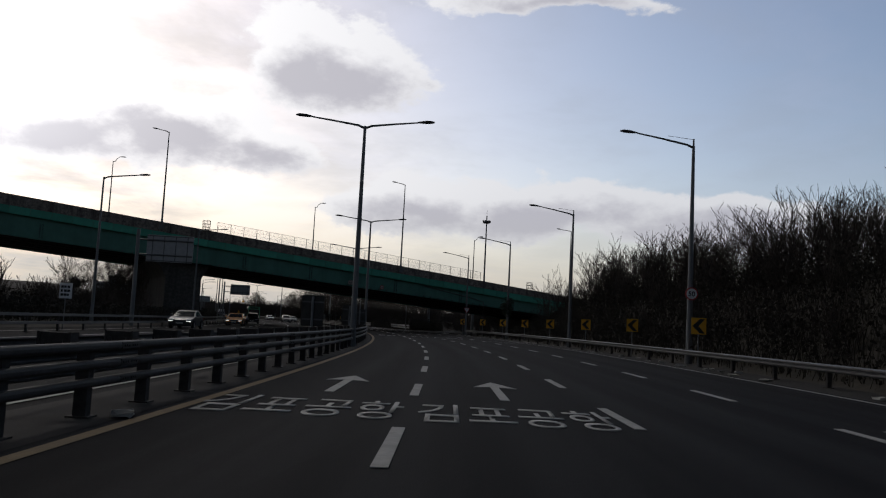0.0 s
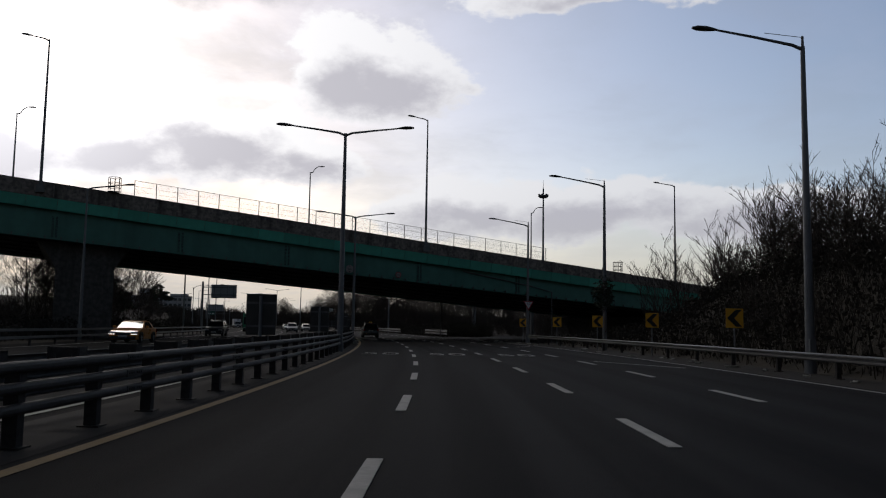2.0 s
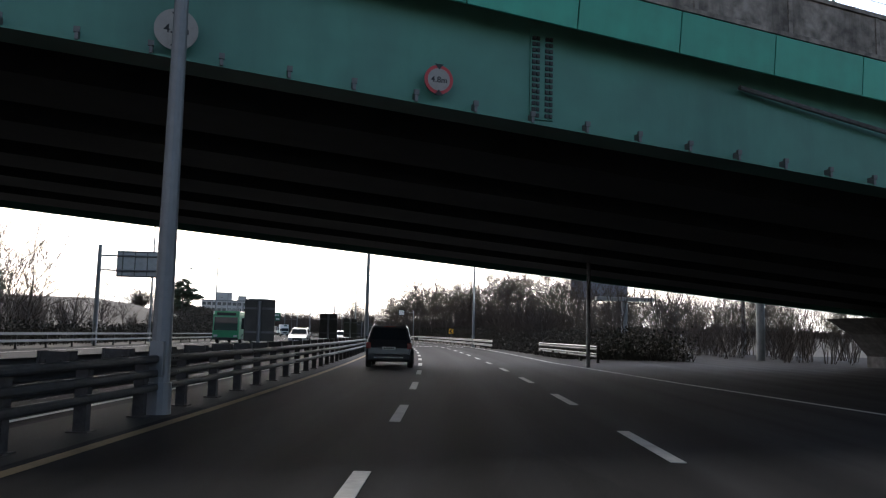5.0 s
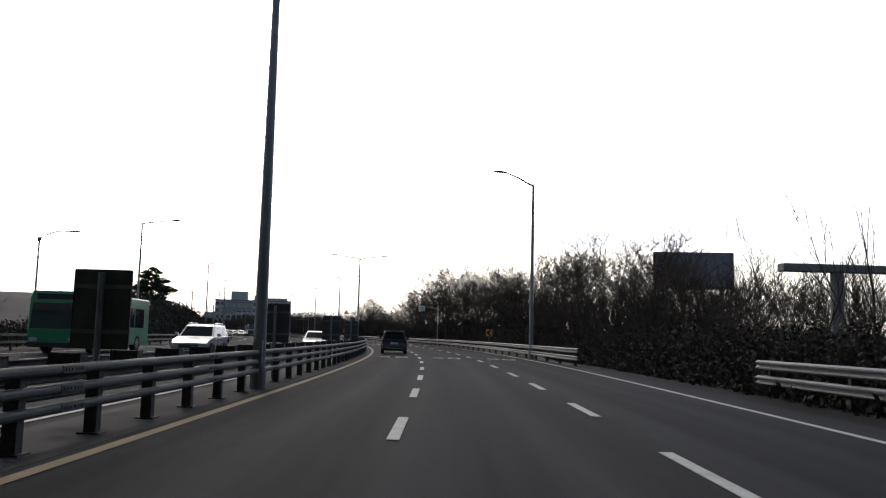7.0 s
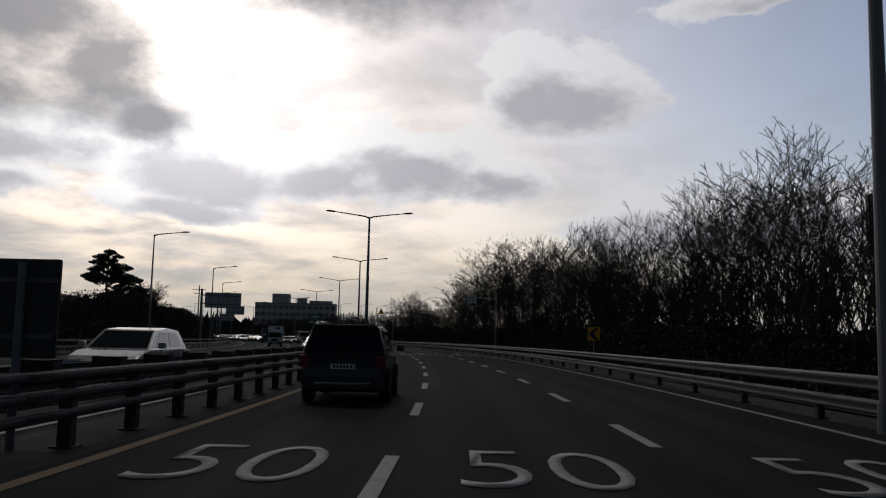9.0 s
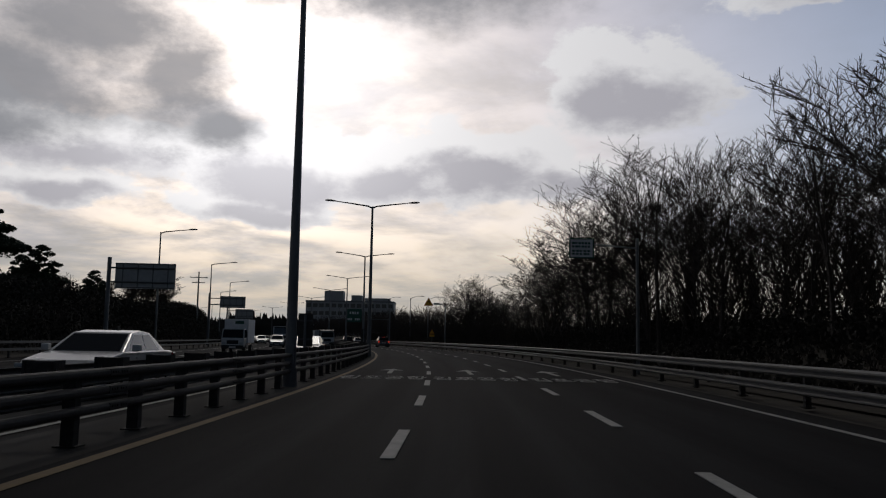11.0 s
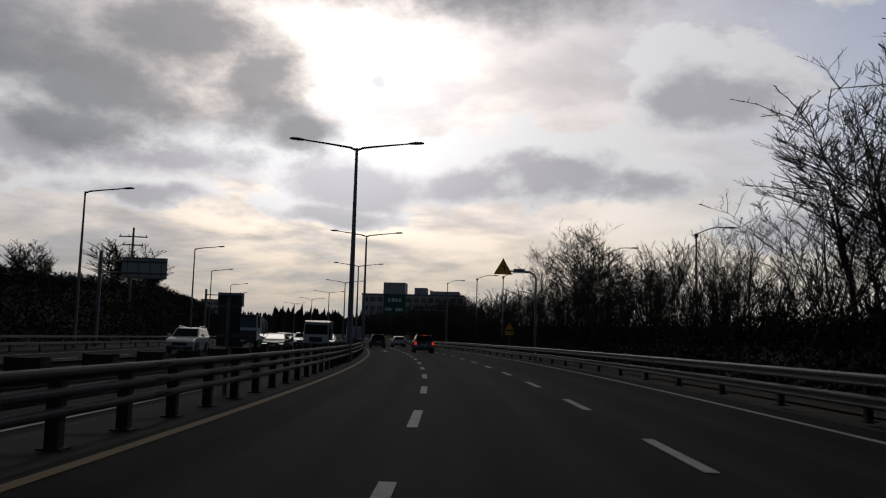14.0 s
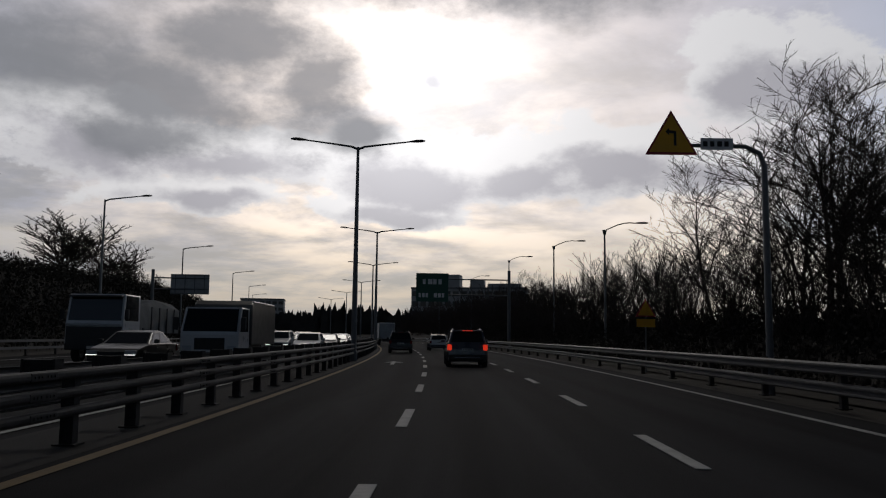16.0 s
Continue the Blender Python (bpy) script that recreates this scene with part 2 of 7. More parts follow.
def worn_road(name, col, lanes):
    """Asphalt with aggregate, paler polished wheel tracks along the lanes, dark oil lines, patches and hairline cracks."""
    m = surface(name, col, 0.84, vary=0.35, scale=30, stain=0.4, stain_scale=0.12, bump=0.5, bump_scale=55, dirt=tuple(c * 0.6 for c in col), spec=0.08)
    nt = m.node_tree
    N, L = nt.nodes, nt.links
    b = N["Principled BSDF"]
    old = b.inputs["Base Color"].links[0].from_socket
    uv = N.new("ShaderNodeUVMap")
    uv.uv_map = "road"
    mp = N.new("ShaderNodeMapping")
    mp.inputs["Scale"].default_value = (1.0, 0.02, 1.0)
    L.new(uv.outputs[0], mp.inputs[0])
    n = N.new("ShaderNodeTexNoise")
    n.inputs["Scale"].default_value, n.inputs["Detail"].default_value = 1.6, 7
    L.new(mp.outputs[0], n.inputs["Vector"])
    sep = N.new("ShaderNodeSeparateXYZ")
    L.new(uv.outputs[0], sep.inputs[0])
    w = N.new("ShaderNodeMath")
    w.operation = "MULTIPLY_ADD"
    L.new(sep.outputs[0], w.inputs[0])
    w.inputs[1].default_value, w.inputs[2].default_value = 2 * math.pi / 1.75, lanes
    c = N.new("ShaderNodeMath")
    c.operation = "COSINE"
    L.new(w.outputs[0], c.inputs[0])
    a = N.new("ShaderNodeMath")
    a.operation = "MULTIPLY_ADD"
    L.new(c.outputs[0], a.inputs[0])
    a.inputs[1].default_value, a.inputs[2].default_value = 0.13, 0.0
    t = N.new("ShaderNodeMath")
    t.operation = "ADD"
    L.new(a.outputs[0], t.inputs[0])
    L.new(n.outputs[0], t.inputs[1])
    r = N.new("ShaderNodeMapRange")
    r.inputs[1].default_value, r.inputs[2].default_value = 0.3, 0.75
    r.inputs[3].default_value, r.inputs[4].default_value = 0.62, 1.5
    L.new(t.outputs[0], r.inputs[0])
    # patches laid over the years
    vor = N.new("ShaderNodeTexVoronoi")
    mp2 = N.new("ShaderNodeMapping")
    mp2.inputs["Scale"].default_value = (0.28, 0.045, 1.0)
    L.new(uv.outputs[0], mp2.inputs[0])
    L.new(mp2.outputs[0], vor.inputs["Vector"])
    vor.inputs["Scale"].default_value = 1.0
    pr = N.new("ShaderNodeMapRange")
    pr.inputs[3].default_value, pr.inputs[4].default_value = 0.82, 1.2
    L.new(vor.outputs["Color"], pr.inputs[0])
    k = N.new("ShaderNodeMath")
    k.operation = "MULTIPLY"
    L.new(r.outputs[0], k.inputs[0])
    L.new(pr.outputs[0], k.inputs[1])
    sc = N.new("ShaderNodeVectorMath")
    sc.operation = "SCALE"
    L.new(old, sc.inputs[0])
    L.new(k.outputs[0], sc.inputs["Scale"])
    L.new(sc.outputs[0], b.inputs["Base Color"])
    return m


ASPHALT = worn_road("asphalt", (0.0205, 0.0205, 0.0225), 1.3)
ASPHALT_OLD = worn_road("worn_asphalt", (0.017, 0.017, 0.018), 0.4)
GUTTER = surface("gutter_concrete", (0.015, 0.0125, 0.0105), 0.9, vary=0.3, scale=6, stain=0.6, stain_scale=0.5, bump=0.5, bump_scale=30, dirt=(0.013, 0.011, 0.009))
EARTH = surface("bare_earth", (0.045, 0.038, 0.03), 0.95, vary=0.5, scale=2, stain=0.5, stain_scale=0.1, bump=0.9, bump_scale=8, dirt=(0.025, 0.026, 0.016))
PAINT = surface("road_paint", (0.44, 0.44, 0.43), 0.7, vary=0.18, scale=9, stain=0.55, stain_scale=2.2, bump=0.3, bump_scale=70, dirt=(0.16, 0.16, 0.16))
PAINT_YELLOW = surface("yellow_road_paint", (0.21, 0.145, 0.065), 0.7, vary=0.2, scale=6, stain=0.6, stain_scale=1.5, bump=0.3, bump_scale=70, dirt=(0.10, 0.08, 0.05))
STEEL = surface("galvanised_steel", (0.13, 0.132, 0.134), 0.5, metal=0.7, vary=0.2, scale=5, stain=0.45, stain_scale=0.9, bump=0.08, bump_scale=12, dirt=(0.10, 0.09, 0.08))
RAIL_STEEL = surface("weathered_rail_steel", (0.033, 0.033, 0.033), 0.62, metal=0.2, vary=0.45, scale=7, stain=0.8, stain_scale=1.4, bump=0.25, bump_scale=9, dirt=(0.018, 0.016, 0.014))
RUSTY_STEEL = surface("rusted_post_steel", (0.045, 0.041, 0.039), 0.8, metal=0.2, vary=0.5, scale=9, stain=0.7, stain_scale=3.0, bump=0.3, bump_scale=25, dirt=(0.036, 0.024, 0.017), rand=0.3)
STEEL_DARK = surface("dull_steel", (0.13, 0.13, 0.13), 0.55, metal=0.5, vary=0.3, scale=6, stain=0.5, stain_scale=1.2, bump=0.1, bump_scale=14, dirt=(0.07, 0.055, 0.045))
POLE_PAINT = surface("grey_pole_paint", (0.17, 0.175, 0.18), 0.5, metal=0.35, vary=0.12, scale=4, stain=0.35, stain_scale=0.8, bump=0.05, dirt=(0.09, 0.085, 0.08))
LAMP_HOUSING = surface("lamp_housing", (0.10, 0.10, 0.105), 0.5, metal=0.3, stain=0.2)
# girder green darker than the panels: shade under their overhang is in the colour
GREEN_SHADED = surface("green_shaded_girder_paint", (0.062, 0.20, 0.155), 0.55, vary=0.12, scale=1.2, stain=0.5, stain_scale=0.35, bump=0.06, bump_scale=5, dirt=(0.028, 0.085, 0.068), streak=True)
GREEN_PANEL = surface("green_panel_paint", (0.045, 0.34, 0.235), 0.5, vary=0.1, scale=1.5, stain=0.35, stain_scale=0.6, bump=0.05, dirt=(0.03, 0.16, 0.11), rand=0.15, streak=True)
CONCRETE = surface("stained_concrete", (0.23, 0.20, 0.175), 0.9, vary=0.5, scale=4.5, stain=0.95, stain_scale=1.1, bump=0.5, bump_scale=12, dirt=(0.04, 0.033, 0.028), streak=True)
# pier concrete: streaky stains are wear, the low base colour carries the shade
CONCRETE_SHADED = surface("shaded_stained_concrete", (0.085, 0.078, 0.07), 0.9, vary=0.4, scale=3.0, stain=0.9, stain_scale=0.8, bump=0.5, bump_scale=12, dirt=(0.028, 0.025, 0.022), streak=True)
CONCRETE_PLAIN = surface("grey_concrete", (0.19, 0.19, 0.185), 0.9, vary=0.2, scale=2, stain=0.5, stain_scale=0.3, bump=0.4, bump_scale=15, dirt=(0.11, 0.105, 0.10), streak=True)
# deck and box girders coloured near black: shade beneath the deck is painted in
SHADED_UNDERSIDE = surface("shaded_deck_underside", (0.045, 0.048, 0.048), 0.8, vary=0.3, scale=1, stain=0.5, stain_scale=0.3, bump=0.2, dirt=(0.03, 0.03, 0.03))
BARK = surface("bark", (0.060, 0.048, 0.040), 0.9, vary=0.35, scale=8, stain=0.4, stain_scale=1, bump=0.6, bump_scale=25, dirt=(0.035, 0.03, 0.028), rand=0.2)
TWIG = surface("twig_bark", (0.060, 0.046, 0.038), 0.9, vary=0.3, scale=3, stain=0.3, stain_scale=0.6, bump=0.0, dirt=(0.035, 0.028, 0.024), rand=0.25)
BRUSH = surface("dry_brush", (0.026, 0.022, 0.016), 0.95, vary=0.5, scale=2, stain=0.5, stain_scale=0.4, bump=0.0, dirt=(0.02, 0.022, 0.012))
NEEDLE = surface("evergreen_leaf", (0.026, 0.042, 0.022), 0.7, vary=0.4, scale=2, stain=0.4, stain_scale=0.5, bump=0.0, dirt=(0.014, 0.02, 0.012))
FAR_WOODS = surface("far_woodland", (0.05, 0.046, 0.042), 0.95, vary=0.4, scale=0.12, stain=0.5, stain_scale=0.04, bump=0.0, dirt=(0.03, 0.032, 0.026))
WHITE_CAR = surface("white_car_paint", (0.62, 0.63, 0.64), 0.3, vary=0.03, stain=0.2, stain_scale=0.8, bump=0.0, coat=0.8, dirt=(0.42, 0.41, 0.40))
BLACK_CAR = surface("black_car_paint", (0.012, 0.012, 0.014), 0.4, vary=0.1, stain=0.2, stain_scale=0.8, bump=0.0, coat=0.25, dirt=(0.03, 0.028, 0.026))
GREY_CAR = surface("grey_blue_car_paint", (0.085, 0.10, 0.125), 0.28, vary=0.08, stain=0.2, stain_scale=0.8, bump=0.0, coat=0.9, dirt=(0.07, 0.065, 0.06))
SILVER_CAR = surface("silver_car_paint", (0.36, 0.37, 0.38), 0.3, metal=0.3, vary=0.05, stain=0.2, stain_scale=0.8, bump=0.0, coat=0.8, dirt=(0.2, 0.19, 0.18))
ORANGE_CAR = surface("orange_car_paint", (0.62, 0.22, 0.02), 0.3, vary=0.05, stain=0.2, bump=0.0, coat=0.8, dirt=(0.3, 0.12, 0.03))
BUS_GREEN = surface("green_bus_paint", (0.03, 0.26, 0.12), 0.35, vary=0.05, stain=0.2, bump=0.0, coat=0.6, dirt=(0.03, 0.12, 0.06))
TRUCK_BLACK = surface("dark_truck_paint", (0.03, 0.032, 0.036), 0.35, vary=0.1, stain=0.4, bump=0.0, coat=0.5, dirt=(0.08, 0.075, 0.065))
GLASS = glass("tinted_glass")
TYRE = surface("tyre_rubber", (0.018, 0.018, 0.018), 0.85, vary=0.2, stain=0.4, stain_scale=3, bump=0.3, bump_scale=30, dirt=(0.05, 0.045, 0.04))
RIM = surface("alloy_rim", (0.35, 0.35, 0.36), 0.35, metal=0.8, stain=0.4, stain_scale=4, dirt=(0.08, 0.07, 0.06))
BLACK_PLASTIC = surface("black_plastic", (0.02, 0.02, 0.021), 0.6, vary=0.2, stain=0.3, stain_scale=2, bump=0.1, dirt=(0.05, 0.047, 0.043))
TAIL_RED = surface("tail_lamp_red", (0.16, 0.010, 0.010), 0.2, vary=0.1, stain=0.0, bump=0.0, coat=0.8)
TAIL_LIT = lamp_glow("lit_tail_lamp", (1.0, 0.05, 0.02), 0.75)
HEAD_CLEAR = surface("headlamp_clear", (0.45, 0.47, 0.5), 0.12, vary=0.1, stain=0.0, bump=0.0, coat=1.0)
HEAD_LIT = lamp_glow("lit_headlamp", (1.0, 0.97, 0.92), 2.0)
PLATE = surface("plate_white", (0.7, 0.7, 0.68), 0.5, vary=0.04, stain=0.2, bump=0.0)
INK = surface("black_ink", (0.015, 0.015, 0.016), 0.6, vary=0.1, stain=0.1, bump=0.0)
CHROME = surface("chrome", (0.6, 0.6, 0.62), 0.15, metal=1.0, vary=0.05, stain=0.1, bump=0.0)
CHEV_YELLOW = surface("sign_yellow", (0.86, 0.43, 0.02), 0.55, vary=0.06, stain=0.3, stain_scale=2, bump=0.0, dirt=(0.55, 0.27, 0.03))
SIGN_WHITE = surface("sign_white", (0.80, 0.80, 0.80), 0.55, vary=0.05, stain=0.3, stain_scale=2, bump=0.0, dirt=(0.4, 0.39, 0.37))
SIGN_DULL = surface("faded_sign_white", (0.30, 0.285, 0.27), 0.7, vary=0.15, stain=0.6, stain_scale=3, bump=0.0, dirt=(0.16, 0.14, 0.12))
SIGN_RED = surface("sign_red", (0.42, 0.03, 0.035), 0.5, vary=0.08, stain=0.25, stain_scale=2, bump=0.0, dirt=(0.24, 0.04, 0.04))
SIGN_GREEN = surface("sign_green", (0.01, 0.085, 0.055), 0.5, vary=0.08, stain=0.2, bump=0.0, dirt=(0.02, 0.05, 0.04))
SIGN_BACK = surface("sign_back_aluminium", (0.33, 0.34, 0.35), 0.5, metal=0.6, vary=0.1, stain=0.4, stain_scale=1.0, bump=0.05, dirt=(0.17, 0.165, 0.16))
BOARD_DARK = surface("dark_board", (0.05, 0.047, 0.042), 0.7, vary=0.2, stain=0.4, stain_scale=1.5, bump=0.1, dirt=(0.085, 0.08, 0.072))
FACADE = surface("pale_facade", (0.40, 0.41, 0.42), 0.7, vary=0.1, scale=0.3, stain=0.3, stain_scale=0.1, bump=0.0, dirt=(0.25, 0.25, 0.25))
FACADE_DARK = surface("dark_facade", (0.17, 0.18, 0.19), 0.7, vary=0.1, scale=0.3, stain=0.3, stain_scale=0.1, bump=0.0, dirt=(0.11, 0.11, 0.11))
WINDOW = glass("building_glass", (0.04, 0.055, 0.065))
LITTER = surface("pale_litter", (0.45, 0.44, 0.41), 0.8, vary=0.2, stain=0.4, stain_scale=6, bump=0.0, dirt=(0.18, 0.16, 0.13))


# ---- the road's line: distance along it (s), offset to its right (lat) ----
BEND = [(-40, -0.12), (0, -0.12), (40, 2.08), (80, 1.88), (120, 1.56), (160, 0.61), (200, 2.03), (240, 1.53), (280, 1.80),
        (320, 1.93), (360, 1.16), (520, 1.15), (640, 0.2), (1300, 0.0)]    # metres, thousandths of a radian per metre
_S = np.arange(-120.0, 1300.0, 1.0)
_H = np.cumsum(np.interp(_S, [b[0] for b in BEND], [b[1] * 1e-3 for b in BEND]))
_H -= np.interp(0, _S, _H)
_X, _Y = np.cumsum(-np.sin(_H)), np.cumsum(np.cos(_H))
_X -= np.interp(0, _S, _X)
_Y -= np.interp(0, _S, _Y)


def turn(s):
    return float(np.interp(s, _S, _H))


def at(s, lat, z=0.0):
    h = turn(s)
    return Vector((float(np.interp(s, _S, _X)) + lat * math.cos(h), float(np.interp(s, _S, _Y)) + lat * math.sin(h), z))


def stand(s, lat, z=0.0, rz=0.0):
    """The pose of a thing on the road's line, its +y along the road."""
    p = at(s, lat, z)
    return pose(p.x, p.y, p.z, 0, 0, math.degrees(turn(s)) + rz)


# ---- mesh helpers ----
def mesh_of(name, bm, material, smooth=False):
    me = bpy.data.meshes.new(name)
    bm.normal_update()
    bm.to_mesh(me)
    bm.free()
    for m in (material if isinstance(material, (list, tuple)) else [material]):
        me.materials.append(m)
    if smooth:
        me.polygons.foreach_set("use_smooth", [True] * len(me.polygons))
    return me


def part(name, bm, material, parent=None, label="", smooth=False):
    ob = new(name, bm if isinstance(bm, bpy.types.Mesh) else mesh_of(name, bm, material, smooth))
    if parent is not None:
        ob.parent = parent
    return tagged(ob, label)


def thing(name, label, category, group="", kind="", m=None):
    ob = new(name)
    ob.empty_display_size = 0.3
    if m is not None:
        ob.matrix_basis = m
    return tagged(ob, label, category, group, kind)


def box(bm, x0, x1, y0, y1, z0, z1, bevel=0.0, m=None):
    vs = [bm.verts.new(v) for v in ((x0, y0, z0), (x1, y0, z0), (x1, y1, z0), (x0, y1, z0), (x0, y0, z1), (x1, y0, z1), (x1, y1, z1), (x0, y1, z1))]
    fs = [bm.faces.new([vs[i] for i in f]) for f in ((3, 2, 1, 0), (4, 5, 6, 7), (0, 1, 5, 4), (1, 2, 6, 5), (2, 3, 7, 6), (3, 0, 4, 7))]
    if bevel:
        es = list({e for f in fs for e in f.edges})
        r = bmesh.ops.bevel(bm, geom=es, offset=bevel, segments=2, affect="EDGES", profile=0.6)
        vs = list({v for f in r["faces"] for v in f.verts} | {v for v in vs if v.is_valid})
    if m is not None:
        bmesh.ops.transform(bm, matrix=m, verts=vs)
    return bm


def tube(bm, a, b, r0, r1=None, sides=10, caps=True):
    a, b = Vector(a), Vector(b)
    r1 = r0 if r1 is None else r1
    q = (b - a).to_track_quat("Z", "Y")
    rings = []
    for p, r in ((a, r0), (b, r1)):
        rings.append([bm.verts.new(p + q @ Vector((r * math.cos(t), r * math.sin(t), 0))) for t in (2 * math.pi * i / sides for i in range(sides))])
    for i in range(sides):
        j = (i + 1) % sides
        bm.faces.new((rings[0][i], rings[0][j], rings[1][j], rings[1][i]))
    if caps:
        bm.faces.new(rings[0][::-1])
        bm.faces.new(rings[1])
    return bm


def pipe(bm, pts, r, sides=8):
    """One bent tube through the points."""
    P = [Vector(p) for p in pts]
    R = list(r) if isinstance(r, (list, tuple)) else [r] * len(P)
    rings, side = [], None
    for i, p in enumerate(P):
        d = (P[min(i + 1, len(P) - 1)] - P[max(i - 1, 0)]).normalized()
        if side is None:
            side = d.orthogonal().normalized()
        side = (side - d * side.dot(d)).normalized()
        w = d.cross(side)
        rings.append([bm.verts.new(p + R[i] * (math.cos(t) * side + math.sin(t) * w)) for t in (2 * math.pi * k / sides for k in range(sides))])
    for a, b in zip(rings, rings[1:]):
        for k in range(sides):
            bm.faces.new((a[k], a[(k + 1) % sides], b[(k + 1) % sides], b[k]))
    bm.faces.new(rings[0][::-1])
    bm.faces.new(rings[-1])
    return bm


def slab(bm, outline, y0, y1):
    """A plate: an outline in x, z given thickness along y."""
    a = [bm.verts.new((x, y0, z)) for x, z in outline]
    b = [bm.verts.new((x, y1, z)) for x, z in outline]
    bm.faces.new(a)
    bm.faces.new(b[::-1])
    for i in range(len(a)):
        j = (i + 1) % len(a)
        bm.faces.new((a[j], a[i], b[i], b[j]))
    bmesh.ops.recalc_face_normals(bm, faces=bm.faces)
    return bm


def sweep(bm, s0, s1, profile, ds=4.0, closed=False, lat=0.0):
    """A profile of (lat, z) drawn along the road; lat may be a function of s."""
    n = max(1, int(round((s1 - s0) / ds)))
    rows = []
    for i in range(n + 1):
        s = s0 + (s1 - s0) * i / n
        o = lat(s) if callable(lat) else lat
        rows.append([bm.verts.new(at(s, o + l, z)) for l, z in profile])
    k = len(profile)
    for a, b in zip(rows, rows[1:]):
        for j in range(k if closed else k - 1):
            bm.faces.new((a[j], a[(j + 1) % k], b[(j + 1) % k], b[j]))
    if closed:
        bm.faces.new(rows[0])
        bm.faces.new(rows[-1][::-1])
    bmesh.ops.recalc_face_normals(bm, faces=bm.faces)
    return bm


def ribbon(bm, s0, s1, l0, l1, z, ds=4.0):
    n = max(1, int(round((s1 - s0) / ds)))
    f = lambda l, s: l(s) if callable(l) else l
    rows = [[bm.verts.new(at(s, f(l, s), z)) for l in (l0, l1)] for s in (s0 + (s1 - s0) * i / n for i in range(n + 1))]
    uv = bm.loops.layers.uv.new("road")
    for i, (a, b) in enumerate(zip(rows, rows[1:])):
        f = bm.faces.new((a[0], a[1], b[1], b[0]))
        for lp, (k, q) in zip(f.loops, ((i, 0), (i, 1), (i + 1, 1), (i + 1, 0))):
            sq = s0 + (s1 - s0) * k / n
            lq = (l0, l1)[q]
            lp[uv].uv = (lq(sq) if callable(lq) else lq, sq)
    return bm


LINE_Y, LINE_A, LINE_B, LINE_C = -3.8, -0.62, 2.77, 6.3      # yellow edge, the lane lines
MEDIAN = -4.9


def right_edge(s):
    """The white edge line on the right: wide before the flyover, drawn in where the slip road has left."""
    return float(np.interp(s, [-100, 60, 100, 118, 132, 150, 1300], [10.2, 10.2, 9.8, 9.2, 7.6, 6.35, 6.35]))


# ---- ground, carriageways ----
def build_ground():
    bm = bmesh.new()
    rings = [0, 30, 60, 120, 240, 480, 900, 1800, 3600]
    c = Vector((-60, 200, 0))
    prev = None
    for r in rings[1:]:
        ring = [bm.verts.new((c.x + r * math.cos(a), c.y + r * math.sin(a), -0.07)) for a in (2 * math.pi * i / 48 for i in range(48))]
        if prev is None:
            bm.faces.new(ring)
        else:
            for i in range(48):
                j = (i + 1) % 48
                bm.faces.new((prev[i], prev[j], ring[j], ring[i]))
        prev = ring
    tagged(part("ground", bm, EARTH), "dark bare winter earth beside the road", "ground", kind="structure")


build_ground()
road = tagged(part("road", ribbon(bmesh.new(), -60, 1250, MEDIAN - 0.75, lambda s: right_edge(s) + 0.9, 0.0, 3.0), ASPHALT),
              "dark asphalt carriageway with worn white lane markings", "road", kind="structure")
road_far = tagged(part("road_opposite", ribbon(bmesh.new(), -60, 1250, -23.2, MEDIAN - 0.75, -0.004, 3.0), ASPHALT_OLD),
                  "grey asphalt opposite carriageway beyond the median", "road", kind="structure")
slip = tagged(part("slip_road", ribbon(bmesh.new(), 96, 190, lambda s: right_edge(s) + 0.9, lambda s: 11.5 + 0.006 * max(0, s - 100) ** 2, -0.006, 3.0), ASPHALT_OLD),
              "dark slip road joining beneath the flyover", "road", kind="structure")
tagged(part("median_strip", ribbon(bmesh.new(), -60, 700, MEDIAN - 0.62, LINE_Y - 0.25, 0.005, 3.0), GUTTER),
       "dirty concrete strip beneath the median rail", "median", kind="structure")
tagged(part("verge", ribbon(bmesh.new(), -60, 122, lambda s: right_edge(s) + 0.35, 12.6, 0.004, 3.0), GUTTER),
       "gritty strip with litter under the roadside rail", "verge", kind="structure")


# ---- markings ----
def marking(name, bm, material, parent=road, label=""):
    return part(name, bm, material, parent, label)


marking("edge_line", ribbon(bmesh.new(), -60, 800, LINE_Y - 0.09, LINE_Y + 0.09, 0.010, 3.0), PAINT_YELLOW, label="worn yellow edge line along the median")
marking("edge_line", ribbon(bmesh.new(), -60, 800, lambda s: right_edge(s) - 0.08, lambda s: right_edge(s) + 0.08, 0.012, 3.0), PAINT, label="white edge line")
marking("edge_line", ribbon(bmesh.new(), -60, 800, -5.96, -5.83, 0.012, 3.0), PAINT, road_far, "white edge line")
marking("edge_line", ribbon(bmesh.new(), -60, 800, -20.6, -20.45, 0.012, 3.0), PAINT, road_far, "white edge line")


def dash_mesh(length=3.0, width=0.17):
    bm = bmesh.new()
    box(bm, -width / 2, width / 2, -length / 2, length / 2, 0.0, 0.009)
    return mesh_of("lane_dash", bm, PAINT)


DASH = dash_mesh()


def laid(s):
    """Where the painters' even spacing really lies along the road."""
    return s + float(np.interp(s, [0, 40, 70, 85, 96, 112, 150, 168, 178, 225, 236, 260, 300, 345, 430],
                               [0.15, 0.2, 0.5, 0.7, 0.95, 1.7, 0.6, 0.0, -0.8, 1.6, 2.1, 1.6, 1.25, 1.3, 1.3]))


